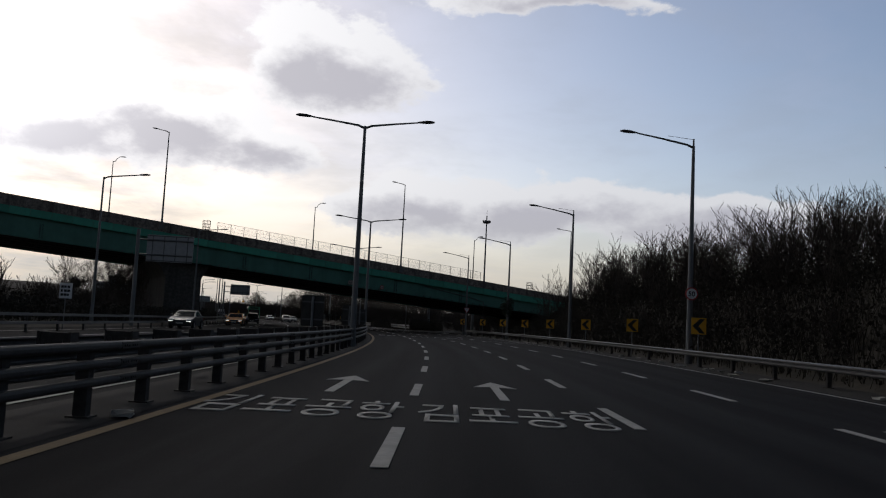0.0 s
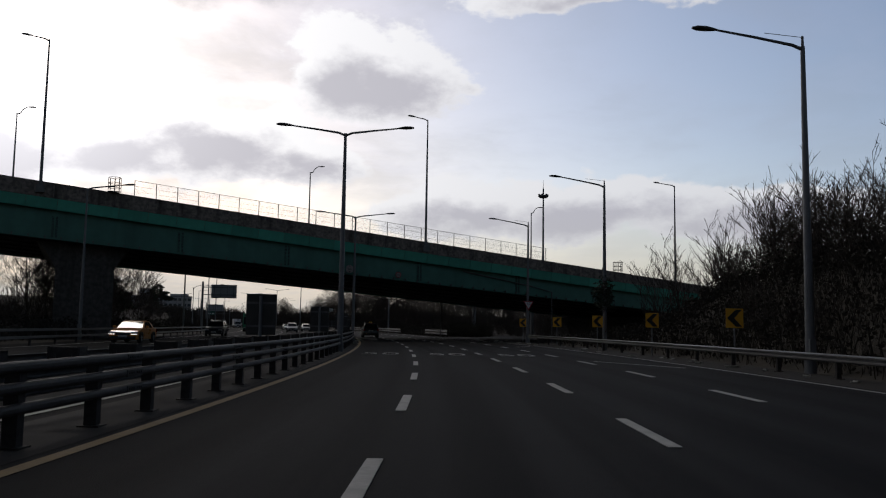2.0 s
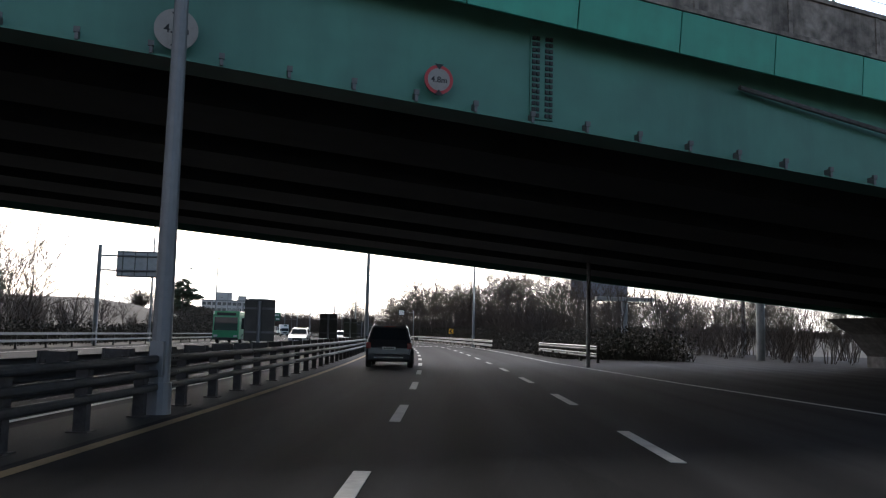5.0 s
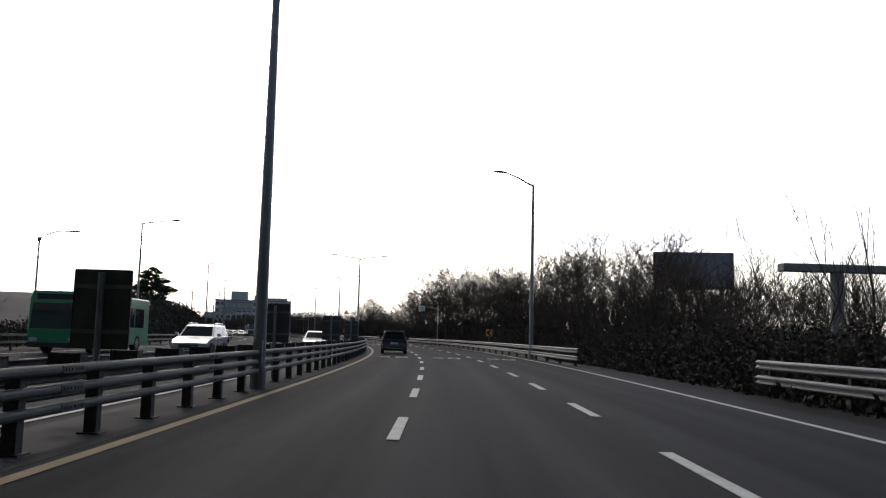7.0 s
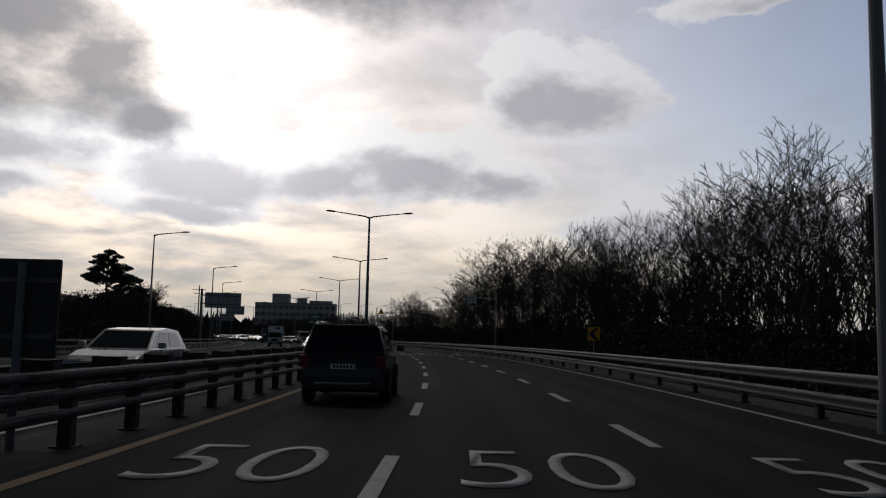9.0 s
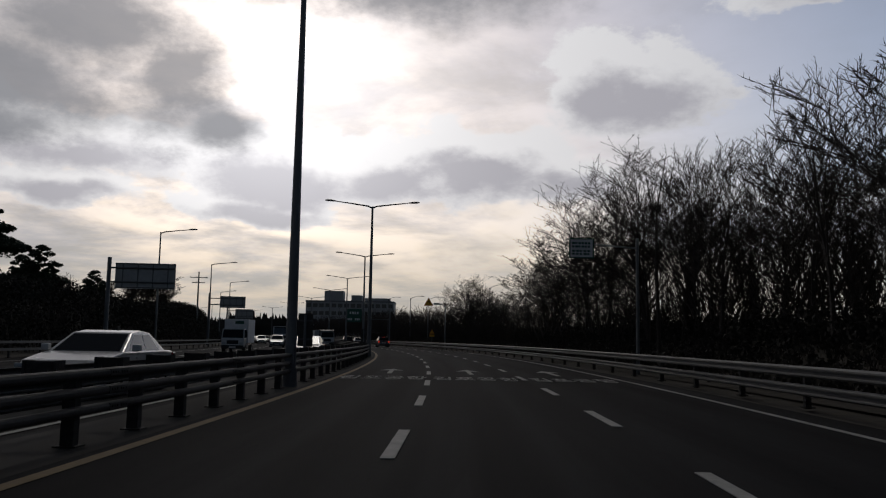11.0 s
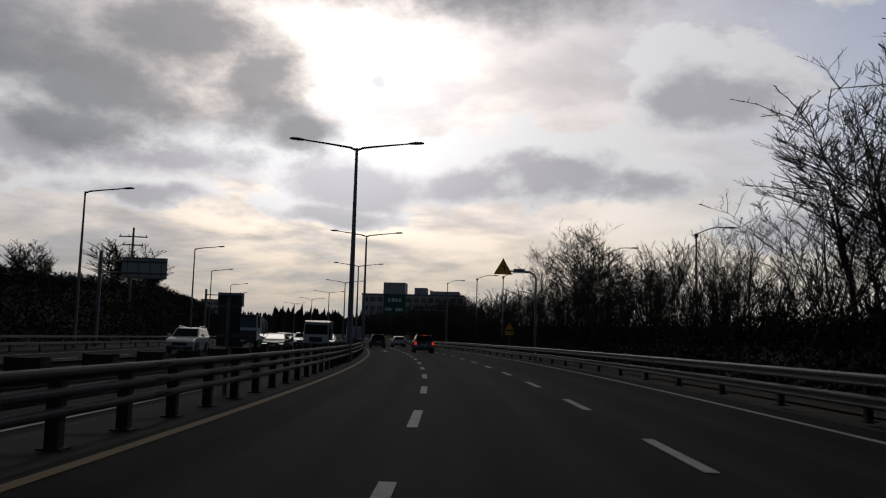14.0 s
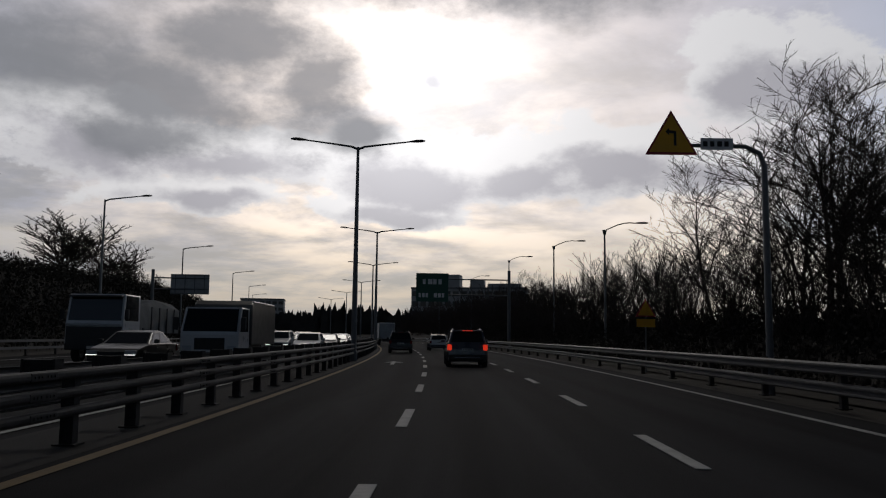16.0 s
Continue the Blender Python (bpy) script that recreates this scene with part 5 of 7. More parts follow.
def pine(s, l, top_z, seed, wide=1.0, low=0.42):
    rng = random.Random(seed)
    z = ground_z(s, l)
    height = top_z - z
    t = thing("pine_tree", "dark evergreen pine with flat layered crown", "tree", "pines beyond the opposite lanes")
    p = at(s, l, z - 0.1)
    t.matrix_basis = Matrix.Translation(p)
    segs, clumps = [], []
    top = Vector((rng.uniform(-0.5, 0.5), rng.uniform(-0.5, 0.5), height * 0.95))
    segs.append((Vector((0, 0, -0.2)), top * 0.5, height * 0.022, height * 0.015))
    segs.append((top * 0.5, top, height * 0.015, height * 0.005))
    for i in range(20):
        f = low + (0.98 - low) * i / 19
        a = i * 2.4 + rng.uniform(-0.4, 0.4)
        r = wide * height * (0.30 - 0.20 * (f - low) / (0.98 - low)) * rng.uniform(0.7, 1.15)
        b = top * f
        e = b + Vector((math.cos(a) * r, math.sin(a) * r, 0.10 * r))
        segs.append((b, e, height * 0.007, height * 0.003))
        clumps.append((b.lerp(e, 0.78), r * 0.55, 0.22 * r + 0.12))
    clumps.append((top, height * 0.09, 0.35))
    V, F = limb_mesh(segs, 6)
    part("trunk", raw_mesh("trunk", V, F, BARK), None, t)
    V, F = leaf_cloud(rng, clumps, 420, 0.15)
    part("crown", raw_mesh("crown", V, F, NEEDLE), None, t, "dark needle clumps")


pine(307, -38.0, 12.9, 5, 1.25, 0.5)
pine(322, -38.0, 10.4, 6, 1.35, 0.3)
pine(325, -40.5, 9.6, 12, 1.3, 0.3)
pine(345, -38.2, 9.6, 8, 1.2, 0.35)
pine(178, -40, 9.0, 9, 1.3)


def brush_band(name, label, s0, s1, l0, l1, h, dens, seed, zf, leafy=0.5, leaf=1.0):
    """Dry stalks, grass and leaves over a stretch of bank, as one mass."""
    rng = random.Random(seed)
    V, F = [], []
    n = int((s1 - s0) * abs(l1 - l0) * dens)
    for i in range(n):
        s, l = rng.uniform(s0, s1), rng.uniform(l0, l1)
        hh = (h(s, l) if callable(h) else h) * rng.uniform(0.35, 1.0)
        p = at(s, l, zf(s, l) - 0.05)
        lean = Vector((rng.uniform(-0.45, 0.45), rng.uniform(-0.45, 0.45), 1)) * hh
        a = rng.uniform(0, 6.283)
        w = Vector((math.cos(a), math.sin(a), 0)) * (0.014 + 0.012 * rng.random())
        k = len(V)
        V += [p - w, p + w, p + lean]
        F.append((k, k + 1, k + 2))
        for j in range(3):
            if rng.random() > leafy:
                continue
            c = p + lean * rng.uniform(0.15, 1.0) + Vector((rng.uniform(-0.2, 0.2), rng.uniform(-0.2, 0.2), 0))
            u = Vector((rng.uniform(-1, 1), rng.uniform(-1, 1), rng.uniform(-1, 1))).normalized() * rng.uniform(0.06, 0.15) * leaf
            q = u.cross(Vector((rng.uniform(-1, 1), rng.uniform(-1, 1), rng.uniform(-1, 1)))).normalized() * rng.uniform(0.04, 0.09) * leaf
            k = len(V)
            V += [c - u, c + q, c + u * 0.9, c - q]
            F += [(k, k + 1, k + 2), (k, k + 2, k + 3)]
    me = bpy.data.meshes.new(name)
    me.from_pydata([tuple(v) for v in V], [], F)
    me.materials.append(BRUSH)
    ob = new(name, me)
    return tagged(ob, label, "undergrowth", kind="stuff")


brush_band("undergrowth", "dry brown undergrowth on the roadside bank", 0, 112, 13.2, 24, lambda s, l: 2.4 - 1.4 * smooth(s, 80, 100), 16, 1, bank_right_near, 0.75)
brush_band("undergrowth", "dark tangled brush beside the slip road", 158, 204, 8.4, 17, lambda s, l: 0.5 + 1.9 * smooth(l, 9.0, 12.5), 26, 2, lambda s, l: 0.0, 0.75)
brush_band("undergrowth", "dark overgrown hedge on the bank", 204, 330, 9.6, 17, lambda s, l: 0.6 + 0.9 * smooth(l, 10, 13.5), 26, 3, bank_right_far, 0.9, 1.0)
brush_band("undergrowth", "dark overgrown hedge on the bank", 330, 470, 9.6, 16, lambda s, l: 0.6 + 1.0 * smooth(l, 10, 13.5), 18, 4, bank_right_far, 0.9, 1.0)
brush_band("undergrowth", "dark brush on the bank beyond the opposite lanes", 225, 470, -36, -26, lambda s, l: 2.6 - 0.9 * smooth(s, 320, 360), 10, 5, bank_left, 0.9, 1.5)
brush_band("undergrowth", "dark brush beyond the opposite lanes", 20, 225, -34, -26, lambda s, l: 1.9, 8, 6, bank_left, 0.9, 1.3)


# far woods: a ragged skyline of massed crowns round the place
def far_woods(name, az0, az1, dist, h, seed, step=0.16):
    rng = random.Random(seed)
    V, F = [], []
    c = Vector((-60, 200, 0))
    a = az0
    while a < az1:
        for row in range(3):
            r = dist * (1 + 0.06 * row) * rng.uniform(0.97, 1.03)
            base = c + Vector((-math.sin(radians(a)), math.cos(radians(a)), 0)) * r
            swell = 0.75 + 0.35 * noise.noise((a * 0.12, row * 7.0, seed)) + 0.18 * noise.noise((a * 0.9, row, seed))
            hh = h * swell * rng.uniform(0.7, 1.12)
            side = Vector((math.cos(radians(a)), math.sin(radians(a)), 0))
            for j in range(7):
                w = dist * 0.0042 * rng.uniform(0.5, 1.3)
                b = base + side * rng.uniform(-w * 2, w * 2)
                tip = b + Vector((0, 0, hh * rng.uniform(0.6, 1.0))) + side * rng.uniform(-w, w)
                k = len(V)
                V += [b - side * w + Vector((0, 0, -0.5)), b + side * w + Vector((0, 0, -0.5)), b + side * w * 0.9 + Vector((0, 0, hh * 0.55)), tip, b - side * w * 0.9 + Vector((0, 0, hh * 0.55))]
                F.append((k, k + 1, k + 2, k + 3, k + 4))
        a += step
    me = bpy.data.meshes.new(name)
    me.from_pydata([tuple(v) for v in V], [], F)
    me.materials.append(FAR_WOODS)
    tagged(new(name, me), "distant dark leafless woodland along the horizon", "woodland", kind="stuff")


far_woods("far_woods", -60, 120, 620, 17, 21)
far_woods("far_woods", 25, 75, 420, 14, 22, 0.12)
far_woods("far_woods", 120, 300, 500, 16, 23, 0.5)


# ---- signs ----
def bars(bm, x0, x1, z0, z1, rows, y, rng, n=5):
    """Writing too small to read: plain bars."""
    h = (z1 - z0) / rows
    for r in range(rows):
        x = x0
        while x < x1 - 0.02:
            w = (x1 - x0) / n * rng.uniform(0.55, 0.9)
            box(bm, x, min(x1, x + w), y - 0.006, y, z0 + h * r + 0.2 * h, z0 + h * r + 0.8 * h)
            x += (x1 - x0) / n


def sign_post(t, x, h, r=0.035):
    part("post", tube(bmesh.new(), (x, 0.05, -0.1), (x, 0.05, h), r, sides=8), POLE_PAINT, t)


def chevron(s, lat, z, size=0.78):
    t = thing("chevron_sign", "yellow board with a black chevron on a thin post", "road sign", "chevron signs", m=stand(s, lat, ground_z(s, lat)))
    z -= ground_z(s, lat)
    sign_post(t, 0, z - size / 2)
    bm = bmesh.new()
    box(bm, -size * 0.46, size * 0.46, 0.0, 0.022, z - size / 2, z + size / 2, 0.008)
    b = part("board", bm, CHEV_YELLOW, t)
    w, h = size * 0.40, size * 0.44
    bm = bmesh.new()
    slab(bm, [(-w, z), (w * 0.15, z + h), (w * 0.95, z + h), (-w * 0.05, z), (w * 0.95, z - h), (w * 0.15, z - h)], -0.006, -0.001)
    part("chevron", bm, INK, b)


for s in (39.2, 50.6, 62.4, 74.6, 85.4, 96.6, 108.4, 121.6):
    chevron(s, 12.25, 1.9)
chevron(236, 9.3, 1.9)


def sign_on_pole(s, lat, z, m_name, label):
    return thing(m_name, label, "road sign", m=stand(s, lat - 0.02, z))


t = sign_on_pole(42.0, 12.9, 3.9, "speed_limit_sign", "round white speed limit sign with red rim on a lamp post")
t.matrix_basis = stand(41.9, 12.8, 3.56)
part("disc", tube(bmesh.new(), (0, 0, 0), (0, 0.03, 0), 0.33, sides=32), SIGN_RED, t)
part("face", tube(bmesh.new(), (0, -0.005, 0), (0, -0.001, 0), 0.27, sides=32), SIGN_WHITE, t)
bm = words("50", 0.34, 0.26, 0.004, 0.02)
bmesh.ops.transform(bm, matrix=Matrix.Translation((0, -0.006, 0)) @ Matrix.Rotation(radians(90), 4, "X"), verts=bm.verts)
part("lettering", bm, INK, t)

t = thing("yield_sign", "red-rimmed white triangular yield sign on a lamp post", "road sign", m=stand(119.2, 12.22, 3.55))
bm = bmesh.new()
slab(bm, [(-0.52, 0.4), (0.52, 0.4), (0.0, -0.52)], 0.0, 0.025)
part("plate", bm, SIGN_RED, t)
bm = bmesh.new()
slab(bm, [(-0.37, 0.315), (0.37, 0.315), (0.0, -0.34)], -0.006, -0.001)
part("face", bm, SIGN_WHITE, t)
for text, z, w, h in (("양 보", 0.22, 0.40, 0.13), ("YIELD", 0.06, 0.34, 0.08)):
    bm = words(text, w, h, 0.003, 0.01)
    bmesh.ops.transform(bm, matrix=Matrix.Translation((0, -0.008, z)) @ Matrix.Rotation(radians(90), 4, "X"), verts=bm.verts)
    part("lettering", bm, INK, t)


def glare_board(s, half=0.42):
    """The back of a chevron board for the opposite lanes, on a stout post."""
    t = thing("median_board", "dark back of a road sign board on the median", "sign board", "median boards", m=stand(s, MEDIAN - 0.05))
    part("post", tube(bmesh.new(), (0, 0, 0), (0, 0, 2.15), 0.05, sides=10), POLE_PAINT, t)
    bm = bmesh.new()
    box(bm, -half, half, 0.06, 0.085, 1.05, 2.2, 0.03)
    part("board", bm, BOARD_DARK, t)
    for z in (1.3, 1.95):
        bm = bmesh.new()
        box(bm, 0.02 - half, half - 0.02, 0.03, 0.058, z - 0.03, z + 0.03)
        part("brace", bm, STEEL_DARK, t)


for s in (31.0, 48.0, 64.8, 79.4, 97.0, 128.5, 144.4, 157.5, 170.3, 184.8, 198.0):
    glare_board(s)
for s in (263.4, 311.4):
    glare_board(s, 0.26)


def gantry_sign(s, lat, z, w, h, reach, label, face=SIGN_BACK, side=1, back=True, board_at=None):
    """A cantilever sign: a pole, two arms and a board; seen from behind it shows its ribs."""
    t = thing("cantilever_sign", label, "road sign", m=stand(s, lat))
    part("pole", tube(bmesh.new(), (0, 0, -0.1), (0, 0, z + h / 2 + 0.4), 0.18, 0.15, 14), POLE_PAINT, t)
    for dz in (-h * 0.25, h * 0.3):
        part("arm", tube(bmesh.new(), (0, 0.12, z + dz), (side * reach, 0.12, z + dz), 0.07, 0.06, 10), POLE_PAINT, t)
    cx = side * (reach - w / 2) if board_at is None else board_at
    bm = bmesh.new()
    y0 = 0.24 if back else -0.10
    box(bm, cx - w / 2, cx + w / 2, y0, y0 + 0.05, z - h / 2, z + h / 2, 0.01)
    b = part("board", bm, face, t)
    if back:
        for k in range(4):
            x = cx - w / 2 + w * (k + 0.5) / 4
            bm = bmesh.new()
            box(bm, x - 0.03, x + 0.03, 0.18, 0.238, z - h / 2 + 0.05, z + h / 2 - 0.05)
            part("rib", bm, STEEL, b)
        for dz in (-h * 0.46, h * 0.46):
            bm = bmesh.new()
            box(bm, cx - w / 2, cx + w / 2, 0.20, 0.238, z + dz - 0.035, z + dz + 0.035)
            part("rib", bm, STEEL, b)
    else:
        bm = bmesh.new()
        rng = random.Random(3)
        bars(bm, cx - w * 0.42, cx - w * 0.1, z - h * 0.4, z - h * 0.15, 1, y0 - 0.002, rng, 3)
        bars(bm, cx + w * 0.05, cx + w * 0.42, z - h * 0.4, z - h * 0.15, 1, y0 - 0.002, rng, 3)
        bars(bm, cx - w * 0.3, cx + w * 0.35, z + h * 0.05, z + h * 0.35, 1, y0 - 0.002, rng, 4)
        part("lettering", bm, SIGN_WHITE, b)
    return t


gantry_sign(72.6, -24.2, 6.6, 3.9, 2.3, 4.6, "grey back of a cantilever road sign on a steel pole")
gantry_sign(169.0, -24.8, 6.1, 3.7, 2.0, 4.9, "grey back of a cantilever road sign on a steel pole")
gantry_sign(300.0, -24.6, 5.9, 4.6, 2.0, 5.0, "grey back of a cantilever road sign on a steel pole")
gantry_sign(361.6, -25.6, 6.4, 3.6, 1.7, 5.2, "grey back of a cantilever road sign on a steel pole")
gantry_sign(412.0, -25.4, 6.0, 3.6, 1.9, 5.2, "grey back of a cantilever road sign on a steel pole")
gantry_sign(416.5, 9.2, 6.3, 3.3, 2.9, 9.6, "dark green overhead direction sign on a cantilever pole", SIGN_GREEN, -1, False, -7.9)

t = thing("concrete_column", "grey column with a long crossbeam by the slip road", "column", m=stand(187.0, 20.4))
part("shaft", tube(bmesh.new(), (0, 0, -0.2), (0, 0, 5.1), 0.34, 0.32, 18), CONCRETE_PLAIN, t)
part("crossbeam", box(bmesh.new(), -2.9, 3.0, -0.4, 0.4, 5.1, 5.5, 0.06), CONCRETE_PLAIN, t)
t = thing("concrete_column", "plain grey concrete column beyond the flyover", "column", m=stand(167.0, 25.1))
part("shaft", tube(bmesh.new(), (0, 0, -0.2), (0, 0, 5.6), 0.32, 0.30, 18), CONCRETE_PLAIN, t)
part("capital", tube(bmesh.new(), (0, 0, 5.6), (0, 0, 5.9), 0.34, 0.5, 18), CONCRETE_PLAIN, t)

t = thing("roadside_notice", "small white notice with writing hung from an arm", "road sign", m=stand(270.7, 8.55))
part("pole", tube(bmesh.new(), (0, 0, 0), (0, 0, 6.0), 0.09, 0.07, 12), POLE_PAINT, t)
part("arm", tube(bmesh.new(), (0, 0, 5.55), (-2.9, 0, 5.75), 0.045, 0.035, 8), POLE_PAINT, t)
bm = bmesh.new()
box(bm, -3.05, -1.95, -0.09, -0.06, 5.05, 5.95, 0.01)
b = part("board", bm, SIGN_GREEN, t)
bm = bmesh.new()
box(bm, -2.99, -2.01, -0.098, -0.092, 5.11, 5.89)
part("face", bm, SIGN_WHITE, b)
bm = bmesh.new()
bars(bm, -2.92, -2.08, 5.50, 5.80, 2, -0.10, random.Random(8), 6)
bars(bm, -2.92, -2.08, 5.18, 5.44, 2, -0.10, random.Random(9), 5)
part("lettering", bm, SIGN_GREEN, b)


def bend_warning(s, lat, z, side, reach):
    t = thing("bend_warning_sign", "yellow triangular bend warning sign on a curved steel arm", "road sign", m=stand(s, lat))
    bm = bmesh.new()
    pipe(bm, [(0, 0, -0.1), (0, 0, z - 0.75), (-0.12, 0, z - 0.40), (-0.5, 0, z - 0.22), (-reach, 0, z - 0.2)], [0.10, 0.08, 0.07, 0.06, 0.05], 12)
    part("pole", bm, POLE_PAINT, t)
    x = -reach
    h = side * 0.866
    bm = bmesh.new()
    slab(bm, [(x - side / 2, z - h * 0.4), (x + side / 2, z - h * 0.4), (x, z + h * 0.6)], -0.10, -0.07)
    p = part("plate", bm, SIGN_RED, t)
    k = 0.86
    bm = bmesh.new()
    slab(bm, [(x - side * k / 2, z - h * 0.4 * k), (x + side * k / 2, z - h * 0.4 * k), (x, z + h * 0.6 * k)], -0.108, -0.102)
    part("face", bm, CHEV_YELLOW, p)
    bm = bmesh.new()
    slab(bm, [(x + 0.06, z - 0.24), (x + 0.13, z - 0.24), (x + 0.13, z + 0.16), (x - 0.06, z + 0.18), (x - 0.06, z + 0.24), (x - 0.16, z + 0.14), (x - 0.06, z + 0.04), (x - 0.06, z + 0.10), (x + 0.06, z + 0.09)], -0.114, -0.109)
    part("arrow", bm, INK, p)
    bm = bmesh.new()
    box(bm, x + side / 2 + 0.08, x + side / 2 + 0.95, -0.10, -0.07, z - 0.34, z - 0.02, 0.01)
    q = part("plate", bm, SIGN_WHITE, t, "small white plate with writing")
    bm = bmesh.new()
    bars(bm, x + side / 2 + 0.14, x + side / 2 + 0.9, z - 0.3, z - 0.06, 1, -0.101, random.Random(4), 4)
    part("lettering", bm, INK, q)


bend_warning(354.0, 8.5, 6.72, 1.4, 2.5)

t = thing("roadside_warning_sign", "small yellow triangular warning sign on a post by the rail", "road sign", m=stand(368, 8.9))
sign_post(t, 0, 2.6)
bm = bmesh.new()
slab(bm, [(-0.45, 2.3), (0.45, 2.3), (0.0, 3.08)], 0.0, 0.02)
p = part("plate", bm, SIGN_RED, t)
bm = bmesh.new()
slab(bm, [(-0.36, 2.35), (0.36, 2.35), (0.0, 2.98)], -0.006, -0.001)
part("face", bm, CHEV_YELLOW, p)
bm = bmesh.new()
box(bm, -0.4, 0.4, 0.0, 0.02, 1.85, 2.2)
part("plate", bm, CHEV_YELLOW, t)


# curved-arm lamp posts on the right
def swan_lamp(s, lat, h):
    t = thing("curved_lamp_post", "slim dark lamp post with a swept curved arm", "street lamp", "curved lamp posts", m=stand(s, lat, ground_z(s, lat)))
    h -= ground_z(s, lat)
    part("pole", tube(bmesh.new(), (0, 0, -0.2), (0, 0, h), 0.10, 0.06, 12), POLE_PAINT, t)
    part("collar", tube(bmesh.new(), (0, 0, h - 0.25), (0, 0, h + 0.05), 0.10, 0.17, 10), POLE_PAINT, t)
    bm = bmesh.new()
    pts = [(0.1 + 2.1 * f, 0, h + 0.05 + 0.55 * math.sin(1.9 * f)) for f in (0, 0.2, 0.4, 0.6, 0.8, 1.0)]
    pipe(bm, pts, 0.04, 8)
    a = part("arm", bm, POLE_PAINT, t)
    part("lamp_head", head(bmesh.new(), pts[-1], (1, 0, -0.05)), LAMP_HOUSING, a)


for s, l, h in ((374, 20, 10.4), (389, 12, 8.8), (410, 12.5, 10.0), (436, 12.5, 11.0), (328, 20, 9.0), (352, 20, 9.5), (470, 13, 11), (505, 13, 11)):
    swan_lamp(s, l, h)
swan_lamp(212, -30, 8.2)


# mast with a lamp ring behind the flyover
t = thing("camera_mast", "tall slim mast with a ring of equipment behind the flyover", "mast", m=stand(191.9, 34.9))
part("pole", tube(bmesh.new(), (0, 0, -0.1), (0, 0, 28), 0.28, 0.14, 12), POLE_PAINT, t)
part("platform", tube(bmesh.new(), (0, 0, 26.2), (0, 0, 26.45), 0.75, 0.95, 12), LAMP_HOUSING, t)
for i in range(6):
    a = i * math.pi / 3
    bm = bmesh.new()
    box(bm, math.cos(a) * 0.8 - 0.18, math.cos(a) * 0.8 + 0.18, math.sin(a) * 0.8 - 0.18, math.sin(a) * 0.8 + 0.18, 26.4, 26.9, 0.03)
    part("lamp_unit", bm, LAMP_HOUSING, t)
part("aerial", tube(bmesh.new(), (0, 0, 28), (0, 0, 29.6), 0.05, 0.02, 6), STEEL_DARK, t)

# ivy round a lamp post
t = thing("ivy_clump", "dark ivy mass climbing a roadside lamp post", "climber", m=stand(97.2, 12.9))
rng = random.Random(12)
V, F = leaf_cloud(rng, [((rng.uniform(-0.2, 0.2), rng.uniform(-0.2, 0.2), 2.7 + 0.15 * i), 0.34 + 0.42 * math.sin(math.pi * (i / 15) ** 0.85), 0.2) for i in range(16)], 260, 0.085)
part("leaves", raw_mesh("leaves", V, F, NEEDLE), None, t)
segs = [(Vector((0.15 * math.cos(i), 0.15 * math.sin(i), 0.25 * i)), Vector((0.15 * math.cos(i + 1), 0.15 * math.sin(i + 1), 0.25 * (i + 1))), 0.03, 0.03) for i in range(24)]
V, F = limb_mesh(segs, 5)
part("stem", raw_mesh("stem", V, F, BARK), None, t)


# billboard over the wood
t = thing("billboard", "large dark blank billboard raised on columns", "billboard")
t.matrix_basis = stand(246, 37.6, 0, -14)
bm = bmesh.new()
box(bm, -5.0, 5.0, 0, 0.7, 8.3, 12.9, 0.05)
b = part("panel", bm, BOARD_DARK, t)
bm = bmesh.new()
box(bm, -4.85, 4.85, -0.03, -0.005, 8.5, 12.75)
part("face", bm, surface("weathered_blue_grey_sheet", (0.13, 0.14, 0.17), 0.5, vary=0.25, scale=0.5, stain=0.5, stain_scale=0.3, bump=0.0, dirt=(0.07, 0.07, 0.08), streak=True), b)
part("catwalk", box(bmesh.new(), -5.0, 5.0, -0.9, -0.05, 8.1, 8.24), STEEL_DARK, t)
for x in (-3.4, 3.4):
    part("column", tube(bmesh.new(), (x, 0.35, -0.2), (x, 0.35, 8.3), 0.22, sides=10), STEEL_DARK, t)


# ---- far buildings ----
def building(name, label, m, w, d, h, storeys, bays, wall, roof_bits=()):
    t = thing(name, label, "building", m=m)
    part("wall", box(bmesh.new(), -w / 2, w / 2, 0, d, -0.5, h), wall, t)
    part("roof", box(bmesh.new(), -w / 2 - 0.2, w / 2 + 0.2, -0.2, d + 0.2, h + 0.004, h + 0.7), FACADE_DARK, t)
    fh = h / storeys
    bm = bmesh.new()
    box(bm, 0, w / bays * 0.72, -0.08, -0.01, 0, fh * 0.5)
    me = mesh_of("window", bm, WINDOW)
    for i in range(storeys):
        for j in range(bays):
            o = new("window", me)
            o.parent = t
            o.location = (-w / 2 + w / bays * (j + 0.14), 0, fh * i + fh * 0.3)
    for x, bw, bd, bh in roof_bits:
        part("plant_room", box(bmesh.new(), x - bw / 2, x + bw / 2, 2, 2 + bd, h + 0.7, h + bh), wall, t)
    return t


building("office_building", "long pale office block with a rooftop plant room", pose(-229, 580, 0, 0, 0, 22), 42, 18, 18.5, 5, 14, FACADE, ((-8, 9, 8, 5.5), (3, 5, 6, 3.5), (13, 12, 8, 2.2)))
building("apartment_block", "pale distant block on the skyline", pose(-356, 607, 0, 0, 0, 40), 20, 16, 17.5, 6, 7, FACADE)


